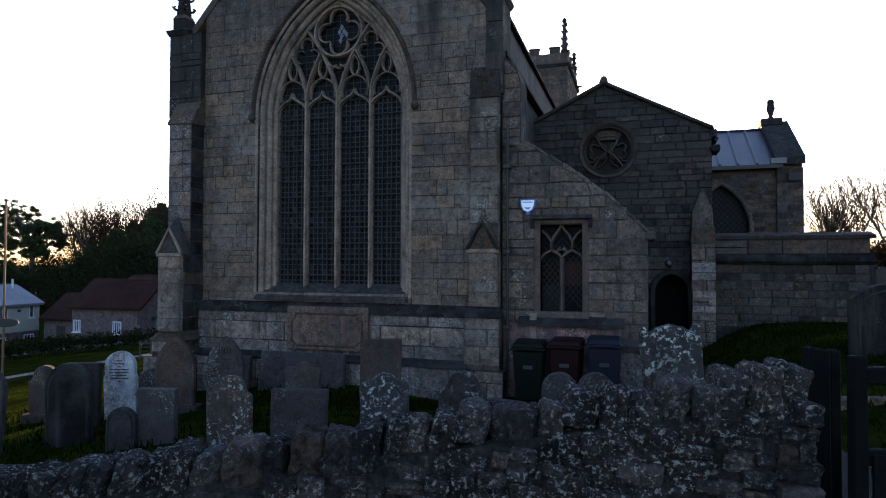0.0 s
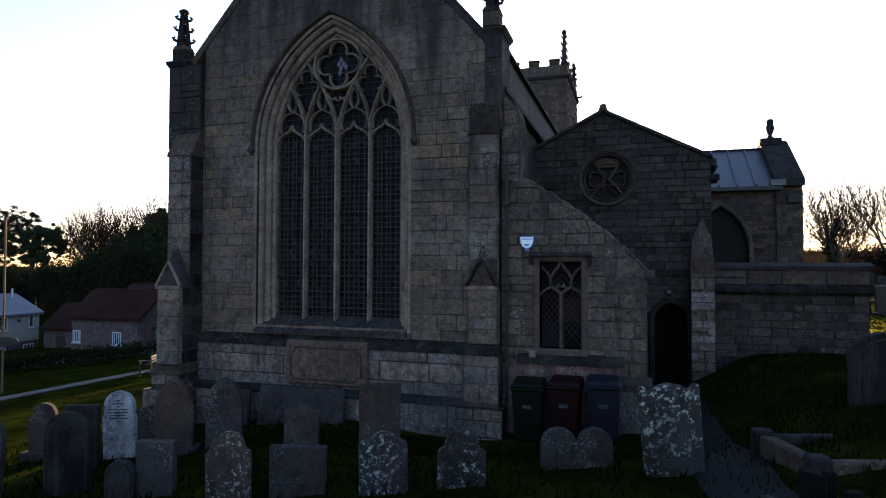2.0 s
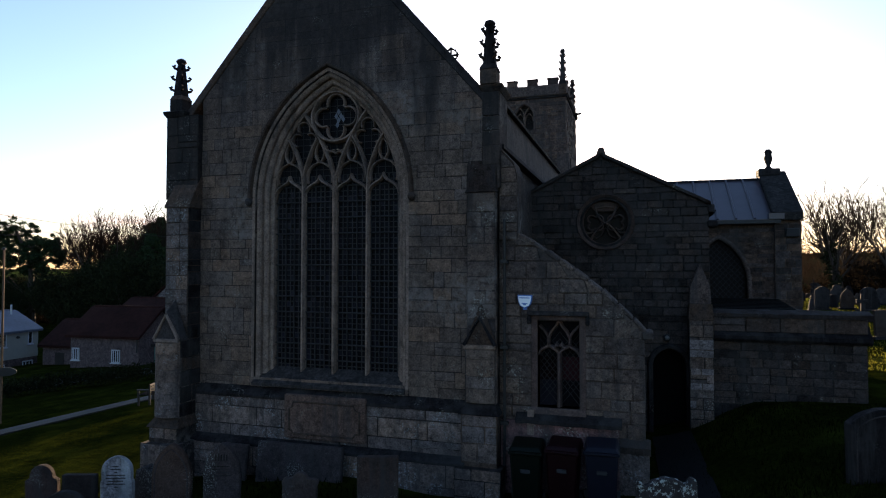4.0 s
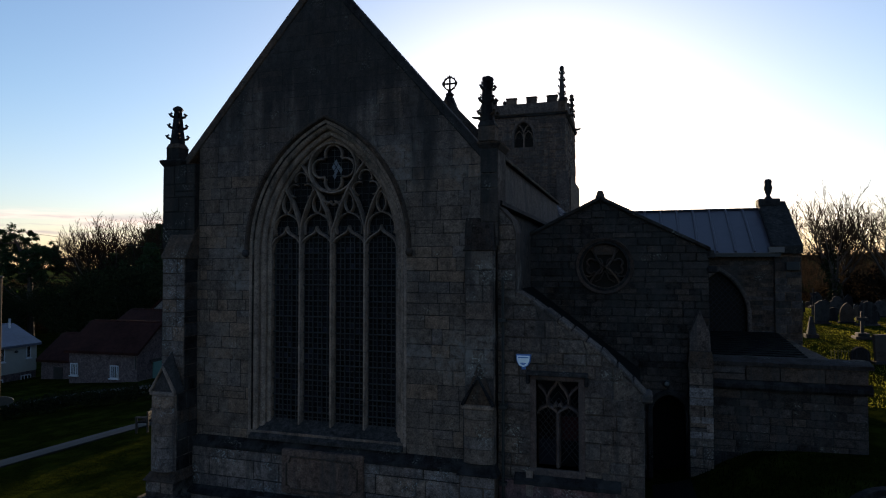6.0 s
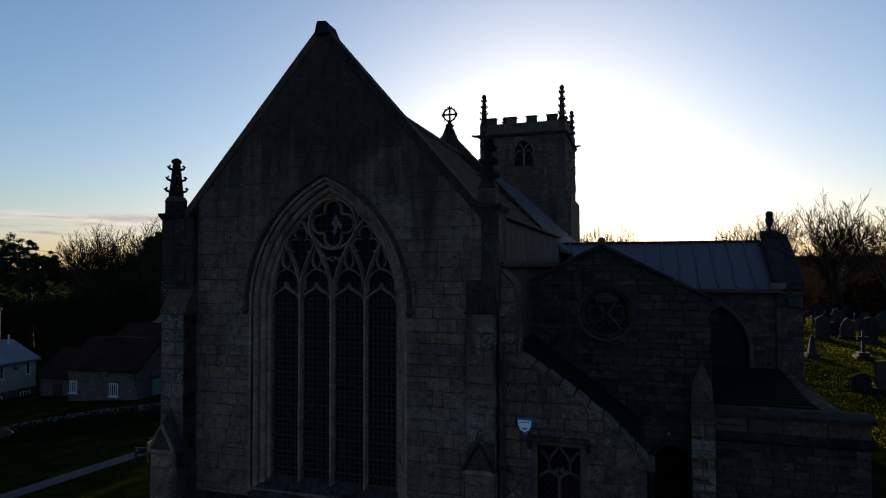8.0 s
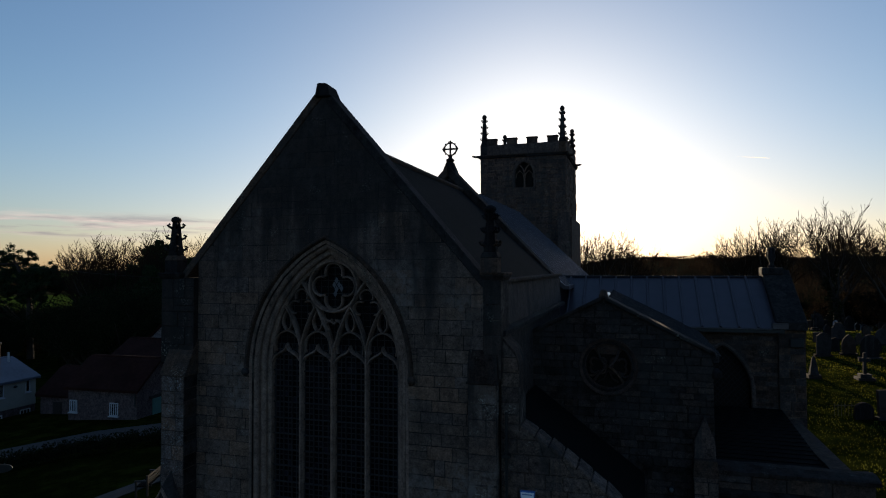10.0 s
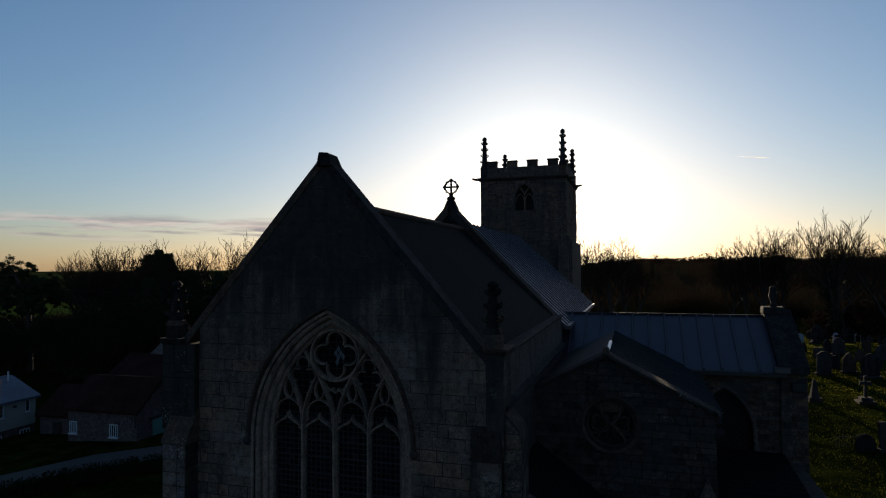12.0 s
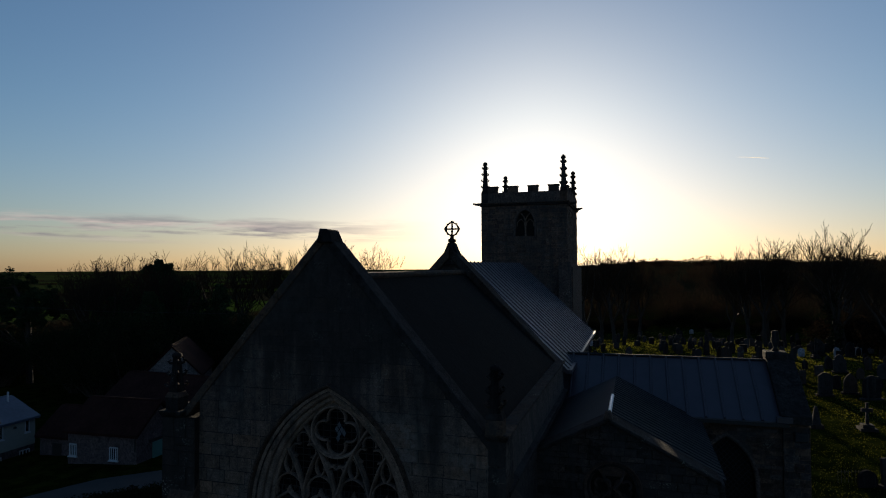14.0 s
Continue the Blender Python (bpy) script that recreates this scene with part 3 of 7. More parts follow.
def lobe(cx, cz, r, a0, a1, w=0.04, name="cusp"):
    """A cusped arc of thin tracery round a centre, between two angles."""
    pts = [(cx + r * math.cos(radians(a0 + (a1 - a0) * i / 9)), cz + r * math.sin(radians(a0 + (a1 - a0) * i / 9))) for i in range(10)]
    Build().bar(pts, w, 0.12, YT + 0.045).ob(name, DRESSED, east_window)


for a, b in LIGHTS:
    w, c = b - a, (a + b) / 2
    pts = [(a + w * p, 5.62 + q * 0.84) for p, q in OGEE] + [(b - w * p, 5.62 + q * 0.84) for p, q in OGEE[::-1][1:]]
    Build().bar(pts, 0.062, 0.18, YT + 0.02).ob("ogee_head", DRESSED, east_window)
    for k in (-1, 1):
        tracery(c + k * 0.285, 5.88, c, 6.335, -0.25 * k, 0.042, 0.13, YT + 0.05, "panel_head")             # round-headed panel over the ogee
        tracery(c + k * 0.03, 6.35, c + k * 0.10, 6.50, -0.10 * k, 0.05, 0.12, YT + 0.05, "cusp")            # cusps at the waist
        tracery(c + k * 0.10, 6.50, c, 6.76, -0.10 * k, 0.040, 0.13, YT + 0.05, "dagger_side")               # pointed dagger above
for k in (-1, 1):
    m = 0.75 * k
    tracery(m, 5.98, k * 0.885, 6.42, 0.02 * k, 0.068)                   # outer limb of the side branch
    tracery(k * 0.885, 6.42, k * 1.12, 6.86, 0.04 * k, 0.064)
    tracery(m, 5.98, k * 0.62, 6.43, -0.02 * k, 0.068)                   # inner limb of the side branch
    tracery(k * 0.62, 6.43, k * 0.42, 6.84, -0.02 * k, 0.064)
    tracery(0.0, 5.96, k * 0.135, 6.35, -0.03 * k, 0.085)               # long limbs that carry the roundel
    tracery(k * 0.135, 6.35, k * 0.335, 6.78, 0.0, 0.08)
    tracery(k * 0.335, 6.78, k * 0.735, 7.38, 0.02 * k, 0.074)
    lobe(m, 7.07, 0.145, -25, 205)                                      # trefoil between the limbs
    lobe(m - 0.155, 6.83, 0.135, 60, 265)
    lobe(m + 0.155, 6.83, 0.135, -85, 120)
    lobe(k * 0.085, 6.46, 0.085, 90 - 95 * k, 90 + 65 * k, 0.04)        # cusped eyelet under the roundel
    lobe(k * 0.12, 6.68, 0.12, -90 - 40 * k, -90 + 95 * k, 0.035)


def foils(cx, cz, r, lobes, turn, w, name, y=YT + 0.03, rr=0.62, mat=DRESSED, parent=None, span=0.62):
    """A ring of lobes round a centre, as cusped tracery."""
    b = Build()
    for i in range(lobes):
        a = turn + 2 * math.pi * i / lobes
        px, pz = cx + r * math.cos(a), cz + r * math.sin(a)
        pts = [(px + r * rr * math.cos(a + t), pz + r * rr * math.sin(a + t)) for t in [math.pi * span * (j / 6 - 1) for j in range(13)]]
        b.bar(pts, w, 0.10, y)
    return b.ob(name, mat, parent or east_window)


circle = [(0.01 + 0.545 * math.cos(t), 7.28 + 0.525 * math.sin(t)) for t in [2 * math.pi * i / 36 for i in range(36)]]
Build().bar([Vector(p) for p in circle], 0.075, 0.2, YT - 0.01, closed=True).ob("roundel_ring", DRESSED, east_window, "pale circular tracery ring")
foils(0.01, 7.28, 0.285, 4, 0.0, 0.05, "quatrefoil", rr=0.70)
# clear panes that catch the light, drawn as an opaque pale colour
LIT_GLASS = plain("lit_diamond_glass", (0.08, 0.09, 0.11), 0.3, 0, 0.3, 12, 0.1, 0.2)
for dx, dz in ((0.0, 0.0), (0.055, 0.09), (-0.055, 0.09), (0.0, 0.18), (0.11, 0.02), (-0.03, -0.10)):
    x, z = 0.04 + dx, 7.22 + dz
    Build().add([(x, 0.392, z - 0.075), (x + 0.045, 0.392, z), (x, 0.392, z + 0.075), (x - 0.045, 0.392, z)], [(0, 1, 2, 3)]).ob("diamond_pane", LIT_GLASS, east_window)

# glass: small panes in lead, with saddle bars
rnd = random.Random(5)
YG = 0.40
pane_count, pane_rest = 0, Build()
for a, b in LIGHTS:
    a, b = a + 0.045, b - 0.045
    lead = Build()
    cols, row = 6, 0.112
    z, i = SILL + 0.1, 0
    while z < 6.0:
        for c in range(cols):
            u0, u1 = a + (b - a) * c / cols, a + (b - a) * (c + 1) / cols
            t = [rnd.uniform(-0.004, 0.004) for k in range(4)]
            q = Build() if pane_count < 300 else pane_rest
            q.add([(u0 + 0.006, YG + t[0], z + 0.006), (u1 - 0.006, YG + t[1], z + 0.006), (u1 - 0.006, YG + t[2], z + row - 0.006), (u0 + 0.006, YG + t[3], z + row - 0.006)], [(0, 1, 2, 3)])
            if pane_count < 300:
                q.ob("pane", GLASS, east_window)
            pane_count += 1
        lead.box(a - 0.02, b + 0.02, YG - 0.008, YG + 0.008, z - 0.010, z + 0.010)
        if i % 3 == 2:
            lead.tube([(a - 0.03, YG - 0.03, z), (b + 0.03, YG - 0.03, z)], 0.018, 5)
        z += row
        i += 1
    for c in range(cols + 1):
        u = a + (b - a) * c / cols
        w = 0.016 if c in (0, cols) else 0.010
        lead.box(u - w, u + w, YG - 0.009, YG + 0.009, SILL, z)
    for c in (2, 4):
        u = a + (b - a) * c / cols
        lead.tube([(u, YG - 0.03, SILL), (u, YG - 0.03, z)], 0.012, 5)
    lead.ob("lead_lattice", LEADCAME, east_window)
tagged(pane_rest.ob("leaded_glazing", GLASS, east_window), kind="stuff")
top = [p for p in arch(-0.01, steps=12) if p[1] > 6.0]
edge = [(-1.36, 6.0)] + top + [(1.36, 6.0)]
Build().add([(x, YG + 0.01, z) for x, z in edge], [tuple(range(len(edge)))]).ob("tracery_glass", GLASS, east_window)
lead = Build()
for i in range(-8, 9):
    x = i * 0.16
    lead.box(x - 0.005, x + 0.005, YG - 0.006, YG + 0.006, 6.0, WS + 2.31 * math.sqrt(max(0.03, 1 - (abs(x) / 1.45) ** 1.5)))
for i in range(14):
    z = 6.05 + i * 0.135
    h = arch_hole(0, WA, WS, WR, 0, 0)(z)
    if h:
        lead.box(h[0], h[1], YG - 0.006, YG + 0.006, z - 0.005, z + 0.005)
lead.ob("lead_lattice", LEADCAME, east_window)

# -- buttresses --
def buttress(x0, x1, y_low, y_up, z_string, z_low, z_up, name, seed, flank=ASHLAR, upper=ASHLAR):
    """A stepped buttress with a gableted lower stage and a sloping upper offset."""
    xm, w = (x0 + x1) / 2, x1 - x0
    b = Build()
    b.box(x0 - 0.14, x1 + 0.14, y_low - 0.26, 0.0, -0.9, 0.42)
    b.box(x0 - 0.04, x1 + 0.04, y_low - 0.12, 0.0, 0.42, z_string)
    b.box(x0, x1, y_low, 0.0, z_string, z_low)
    b.box(x0 + 0.02, x1 - 0.02, y_up, 0.0, z_low, z_up)
    ob = b.ob(name, MORTAR, church, "stepped stone buttress with a gableted lower stage")
    # gablet: a steep little roof over the lower stage
    gz = z_low + 0.62
    # dark stone puts the shade of the north gablet's hollow into a solid face
    Build().prism([(x0 - 0.03, y_low - 0.06, z_low - 0.02), (x1 + 0.03, y_low - 0.06, z_low - 0.02), (xm, y_low - 0.06, gz)], [(x0 - 0.03, y_up, z_low - 0.02), (x1 + 0.03, y_up, z_low - 0.02), (xm, y_up, gz + 0.25)]).ob("gablet", DARKSTONE, ob, soften=0.02)
    Build().bar([(x0, z_low + 0.02), (xm, gz - 0.08), (x1, z_low + 0.02)], 0.07, 0.06, y_low - 0.11).ob("gablet_rib", DRESSED if seed == 30 else DARKSTONE, ob)
    Build().box(x0 - 0.01, x1 + 0.01, y_low - 0.1, y_low, z_low - 0.05, z_low + 0.03).ob("gablet_sill", DRESSED, ob, soften=0.015)
    # rounded front of the lower stage, of drum stones
    z, rnd = z_string + 0.16, random.Random(seed)
    while z < z_low - 0.06:
        h = min(rnd.uniform(0.22, 0.32), z_low - 0.05 - z)
        pr = rnd.uniform(0.0, 0.008)
        arc_pts = [(xm - w * 0.5 * math.cos(math.pi * i / 8) * 0.98, y_low + 0.01 - ((0.18 if seed == 30 else 0.12) + pr) * math.sin(math.pi * i / 8)) for i in range(9)]
        Build().prism([(x, y, z + 0.004) for x, y in arc_pts], [(x, y, z + h - 0.004) for x, y in arc_pts]).ob("drum_stone", PLINTH if seed == 30 else ASHLAR, ob)
        z += h
    # sloping offset on top of the upper stage
    Build().prism([(x0 - 0.02, y_up - 0.05, z_up - 0.05), (x1 + 0.02, y_up - 0.05, z_up - 0.05), (x1 + 0.02, 0.05, z_up - 0.05), (x0 - 0.02, 0.05, z_up - 0.05)],
                  [(x0, y_up - 0.02, z_up + 0.02), (x1, y_up - 0.02, z_up + 0.02), (x1, 0.05, z_up + 0.85), (x0, 0.05, z_up + 0.85)]).ob("weathering", DARKSTONE, ob, "sooty sloping weathering", soften=0.02)
    # the plinth's string carried round
    Build().prism([(x0 - 0.10, y_low - 0.18, z_string - 0.05), (x1 + 0.10, y_low - 0.18, z_string - 0.05), (x1 + 0.10, 0.0, z_string - 0.05), (x0 - 0.10, 0.0, z_string - 0.05)],
                  [(x0 + 0.0, y_low - 0.02, z_string + 0.14), (x1, y_low - 0.02, z_string + 0.14), (x1, 0.0, z_string + 0.14), (x0, 0.0, z_string + 0.14)]).ob("string_course", DARKSTONE, ob, soften=0.015)
    f = lambda a, c, d, e: bounds([(a, d), (c, d), (c, e), (a, e)])
    lay(ob, lambda u, v, d: (u, y_up - d, v), f(x0 + 0.02, x1 - 0.02, z_low + 0.5, z_up), z_low + 0.5, z_up, (0.24, 0.34), (0.25, 0.5), upper, seed + 1)
    lay(ob, lambda u, v, d: (u, y_low - 0.12 - d, v), f(x0 - 0.04, x1 + 0.04, 0.5, z_string - 0.05), 0.5, z_string - 0.05, (0.26, 0.4), (0.3, 0.7), PLINTH, seed + 2)
    lay(ob, lambda u, v, d: (u, y_low - 0.26 - d, v), f(x0 - 0.14, x1 + 0.14, -0.6, 0.42), -0.6, 0.42, (0.25, 0.34), (0.3, 0.6), PLINTH, seed + 3)
    # inner flank; on the north buttress its soot and shade go into darker stone
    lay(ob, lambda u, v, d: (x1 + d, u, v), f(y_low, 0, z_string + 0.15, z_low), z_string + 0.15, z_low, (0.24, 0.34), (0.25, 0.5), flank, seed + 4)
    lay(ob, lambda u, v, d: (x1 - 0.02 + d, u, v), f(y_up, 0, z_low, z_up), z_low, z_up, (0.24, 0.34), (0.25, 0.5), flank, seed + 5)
    return ob


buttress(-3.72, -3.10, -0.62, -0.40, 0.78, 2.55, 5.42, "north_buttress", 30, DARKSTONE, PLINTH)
buttress(2.98, 3.57, -0.16, -0.10, 1.42, 2.62, 5.55, "south_buttress", 40, PIERSTONE, PIERSTONE)
# corner piers above the buttresses, with cornice and crocketed pinnacle
def pinnacle(x, y, z, w, h, name, mat, rows=3):
    ob = Build().box(x - w / 2, x + w / 2, y - w / 2, y + w / 2, z, z + h * 0.22).ob(name, mat, church, "crocketed stone pinnacle")
    b = Build()
    s, t = w * 0.46, w * 0.19
    z0, z1 = z + h * 0.22, z + h * 0.92
    b.prism([(x - w * .55, y - w * .55, z0), (x + w * .55, y - w * .55, z0), (x + w * .55, y + w * .55, z0), (x - w * .55, y + w * .55, z0)], [(x - s * .9, y - s * .9, z0 + h * .09), (x + s * .9, y - s * .9, z0 + h * .09), (x + s * .9, y + s * .9, z0 + h * .09), (x - s * .9, y + s * .9, z0 + h * .09)])
    b.prism([(x - s * .8, y - s * .8, z0 + h * .09), (x + s * .8, y - s * .8, z0 + h * .09), (x + s * .8, y + s * .8, z0 + h * .09), (x - s * .8, y + s * .8, z0 + h * .09)], [(x - t, y - t, z1), (x + t, y - t, z1), (x + t, y + t, z1), (x - t, y + t, z1)])
    b.ob("spire", mat, ob, soften=0.01)
    for i in range(rows):
        f = (i + 0.6) / rows
        r = (s * .8 + (t - s * .8) * f) * 1.1
        zz = z0 + h * .09 + (z1 - z0 - h * .09) * f
        for dx, dy in ((-1, -1), (1, -1), (1, 1), (-1, 1)):
            c = Build()
            px, py = x + dx * r, y + dy * r
            k = w * 0.15
            c.tube([(px - dx * k, py - dy * k, zz - k), (px + dx * k * .6, py + dy * k * .6, zz - k * .2), (px + dx * k * 1.0, py + dy * k * 1.0, zz + k * .7), (px + dx * k * .5, py + dy * k * .5, zz + k * 1.2), (px + dx * k * .2, py + dy * k * .2, zz + k * .7)], [k * .66, k * .62, k * .66, k * .55, k * .35], 6)
            c.ob("crocket", mat, ob, smooth=True)
    Build().lathe([(t * .8, 0), (t * 1.3, h * .02), (t * 1.9, h * .06), (t * 1.6, h * .1), (t * .5, h * .13)], x, y, z1 - h * .03, 8).ob("finial", mat, ob, smooth=True)
    return ob


for side, x0, x1 in ((-1, -3.95, -3.1), (1, 3.28, 3.62)):
    py = -0.14 if side < 0 else -0.012
    pier = Build().box(x0, x1, py, 0.7, 5.6, 7.46).ob("corner_pier", MORTAR, church)
    lay(pier, lambda u, v, d, py=py: (u, py - d, v), bounds([(x0, 5.75), (x1, 5.75), (x1, 7.44), (x0, 7.44)]), 5.75, 7.44, (0.25, 0.4), (0.3, 0.7), PIERSTONE, 50 + side)
    c0, c1 = (x0, -3.50) if side < 0 else (3.30, x1)
    Build().prism([(c0 - 0.01, py - 0.01, 7.42), (c1 + 0.01, py - 0.01, 7.42), (c1 + 0.01, 0.71, 7.42), (c0 - 0.01, 0.71, 7.42)], [(c0 - 0.07, py - 0.07, 7.52), (c1 + 0.07, py - 0.07, 7.52), (c1 + 0.07, 0.77, 7.52), (c0 - 0.07, 0.77, 7.52)]).ob("cornice", DARKSTONE, pier, soften=0.015)
    Build().box(c0 - 0.07, c1 + 0.07, py - 0.07, 0.77, 7.52, 7.57).ob("cornice_top", DARKSTONE, pier, soften=0.015)
pinnacle(-3.74, 0.05, 7.57, 0.32, 1.22, "pinnacle", DARKSTONE)
pinnacle(3.42, 0.05, 7.57, 0.32, 1.24, "pinnacle", DARKSTONE)

# -- chancel flank and roof --
Build().box(3.0, 3.50, 0.75, 10.3, -0.6, 6.5).ob("chancel_south_wall", RUBBLE, church)
Build().box(-3.5, -3.0, 0.75, 10.3, -0.9, 7.5).ob("chancel_north_wall", RUBBLE, church)
Build().prism([(3.30, 0.7, 6.44), (3.54, 0.7, 6.50), (3.48, 0.7, 7.36), (3.30, 0.7, 7.36)], [(3.30, 10.2, 6.44), (3.54, 10.2, 6.50), (3.48, 10.2, 7.36), (3.30, 10.2, 7.36)]).ob("parapet_band", masonry("parapet_render", (0.080, 0.070, 0.066), (0.064, 0.056, 0.053), stain=0.4, lichen=0.1, streak=0.45, contrast=0.5), church, "pale stained parapet facing")
Build().prism([(3.46, 0.2, 6.34), (3.66, 0.2, 6.38), (3.66, 0.2, 6.46), (3.46, 0.2, 6.52)], [(3.46, 10.2, 6.34), (3.66, 10.2, 6.38), (3.66, 10.2, 6.46), (3.46, 10.2, 6.52)]).ob("drip_course", DARKSTONE, church)
Build().box(3.26, 3.58, 0.72, 10.25, 7.36, 7.43).ob("parapet_coping", DARKSTONE, church, soften=0.01)


def pitched_roof(name, ridge, eave_l, eave_r, y0, y1, thick, material, label="", parent=church):
    """Both slopes of a roof that runs along y: ridge, eaves as (x, z)."""
    out = []
    for k, e in ((-1, eave_l), (1, eave_r)):
        if not e:
            continue
        n = Vector((abs(ridge[1] - e[1]) * k, abs(ridge[0] - e[0]))).normalized() * thick
        a = [(ridge[0], ridge[1]), (e[0], e[1]), (e[0] - n.x, e[1] - n.y), (ridge[0], ridge[1] - thick * 1.3)]
        out.append(Build().slab(a, y0, y1).ob(name, material, parent, label))
    return out


def rolls_y(slope_ob, ridge, e, y0, y1, step, r=0.035, mat=LEAD):
    """Rounded lead rolls down a roof slope, stepping along y."""
    y = y0 + step / 2
    n = Vector((abs(ridge[1] - e[1]) * (1 if e[0] > ridge[0] else -1), abs(ridge[0] - e[0]))).normalized() * r * 0.5
    while y < y1:
        Build().tube([(ridge[0] + n.x, y, ridge[1] + n.y), (e[0] + n.x, y, e[1] + n.y)], r, 6).ob("lead_roll", mat, slope_ob)
        y += step


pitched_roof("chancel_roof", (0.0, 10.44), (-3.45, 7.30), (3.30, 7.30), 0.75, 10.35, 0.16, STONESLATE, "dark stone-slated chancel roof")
Build().tube([(0, 0.8, 10.46), (0, 10.2, 10.46)], 0.09, 8).ob("ridge_tiles", DARKSTONE, church)

# -- nave: east gable with wheel cross, lead roof --
NX, NRZ, NEZ = -0.52, 10.85, 7.15
NL, NR_ = NX - 3.85, 3.33
Build().slab([(NL, -0.8), (NR_, -0.8), (NR_, 6.9), (NX + 0.1, 11.08), (NX - 0.1, 11.08), (NL, 6.9)], 10.35, 10.9).ob("nave_east_gable", GABLE, church, "dark stone nave gable")
for k, ex in ((-1, NL), (1, NR_)):
    foot, top = (ex + k * 0.1, 6.95), (NX, 11.15)
    Build().slab([foot, (ex + k * 0.1, 7.22), (NX + k * 0.02, 11.38), (NX, 11.0)], 10.2, 10.95).ob("gable_coping", DARKSTONE, church, soften=0.02)
Build().prism([(NX - .42, 10.24, 10.72), (NX + .42, 10.24, 10.72), (NX + .42, 10.92, 10.72), (NX - .42, 10.92, 10.72)], [(NX - .12, 10.42, 11.55), (NX + .12, 10.42, 11.55), (NX + .12, 10.7, 11.55), (NX - .12, 10.7, 11.55)]).ob("cross_base", DARKSTONE, church, soften=0.02)
cross = Build().lathe([(0.10, 0), (0.16, 0.04), (0.16, 0.10), (0.08, 0.15), (0.06, 0.24)], NX, 10.56, 11.55, 10).ob("gable_cross", DARKSTONE, church, "wheel-headed stone gable cross")
CZ = 12.05
ring = [Vector((NX + 0.235 * math.cos(t), CZ + 0.235 * math.sin(t))) for t in [2 * math.pi * i / 28 for i in range(28)]]
Build().bar(ring, 0.045, 0.09, 10.52, closed=True).ob("wheel", DARKSTONE, cross)
for i in range(4):
    a = math.pi / 2 * i
    c, s = math.cos(a), math.sin(a)
    Build().bar([(NX, CZ), (NX + 0.15 * c, CZ + 0.15 * s), (NX + 0.24 * c, CZ + 0.24 * s)], 0.055, 0.09, 10.515).ob("arm", DARKSTONE, cross)
    Build().lathe([(0.01, -0.05), (0.045, 0), (0.01, 0.05)], NX + 0.275 * c, 10.56, CZ + 0.275 * s, 6).ob("bud", DARKSTONE, cross)
for i in range(12):
    a = math.pi / 6 * i + math.pi / 12
    Build().lathe([(0.008, -0.03), (0.028, 0), (0.008, 0.03)], NX + 0.265 * math.cos(a), 10.56, CZ + 0.265 * math.sin(a), 6).ob("bead", DARKSTONE, cross)
nave_e = (3.62, 6.98)
rl = pitched_roof("nave_roof", (NX, NRZ), (NL - 0.2, 7.0), nave_e, 10.95, 24.6, 0.14, LEAD, "blue-grey lead nave roof with rolls")
rolls_y(rl[1], (NX, NRZ), nave_e, 10.95, 24.6, 0.62, 0.036)
Build().box(3.0, 3.33, 10.9, 24.6, -0.6, 7.05).ob("nave_south_wall", RUBBLE, church)
Build().box(NL, NL + 0.4, 10.9, 24.6, -1.0, 7.05).ob("nave_north_wall", RUBBLE, church)
Build().slab([(NL, -1), (3.33, -1), (3.33, 7.0), (NX, 10.7), (NL, 7.0)], 24.5, 24.9).ob("nave_west_wall", RUBBLE, church)
Build().box(3.55, 3.75, 10.9, 24.6, 6.86, 7.0).ob("nave_gutter", LEAD, church)

# -- west tower --
TX0, TX1, TY0, TY1 = -3.16, 2.08, 25.9, 32.2
TZ = 14.45
belfry = arch(0, 0.62, 13.25, 0.95, -0.44, 8, 12.45)
tower = solid_with_hole("tower_wall", [(TX0, -1.2), (TX1, -1.2), (TX1, TZ), (TX0, TZ)], belfry, TY0, TY0 + 0.7, TOWERSTONE, church, "square stone west tower with battlements")
Build().box(TX0, TX0 + 0.7, TY0 + 0.7, TY1, -1.2, TZ).ob("tower_wall", TOWERSTONE, church)
Build().box(TX1 - 0.7, TX1, TY0 + 0.7, TY1, -1.2, TZ).ob("tower_wall", TOWERSTONE, church)
Build().box(TX0 + 0.7, TX1 - 0.7, TY1 - 0.7, TY1, -1.2, TZ).ob("tower_wall", TOWERSTONE, church)
Build().box(TX0 + 0.7, TX1 - 0.7, TY0 + 0.7, TY1 - 0.7, TZ - 0.3, TZ).ob("tower_roof", LEAD, church)
lay(tower, lambda u, v, d: (u, TY0 - d, v), cut(bounds([(TX0, 7.0), (TX1, 7.0), (TX1, TZ - 0.1), (TX0, TZ - 0.1)]), arch_hole(0.17, 0.56, 13.25, 0.88, -0.44, 12.40)), 7.0, TZ - 0.1, (0.16, 0.30), (0.25, 0.7), TOWERSTONE, 91, proud=(0.01, 0.05), joint=0.03, limit=60, rough=0.01)
lay(tower, lambda u, v, d: (TX1 + d, u, v), bounds([(TY0, 10.8), (TY1, 10.8), (TY1, TZ - 0.1), (TY0, TZ - 0.1)]), 10.8, TZ - 0.1, (0.16, 0.30), (0.25, 0.7), TOWERSTONE, 92, proud=(0.01, 0.05), joint=0.03, limit=20, rough=0.01)
for x0, x1 in ((TX1 - 0.5, TX1 + 0.22),):
    Build().box(x0, x1, TY0 - 0.25, TY0, -1, 10.9).ob("tower_buttress", TOWERSTONE, church)
Build().box(TX1, TX1 + 0.3, TY0 + 0.1, TY1 - 0.2, -1, 10.6).ob("tower_buttress", TOWERSTONE, church)
sc = Build()
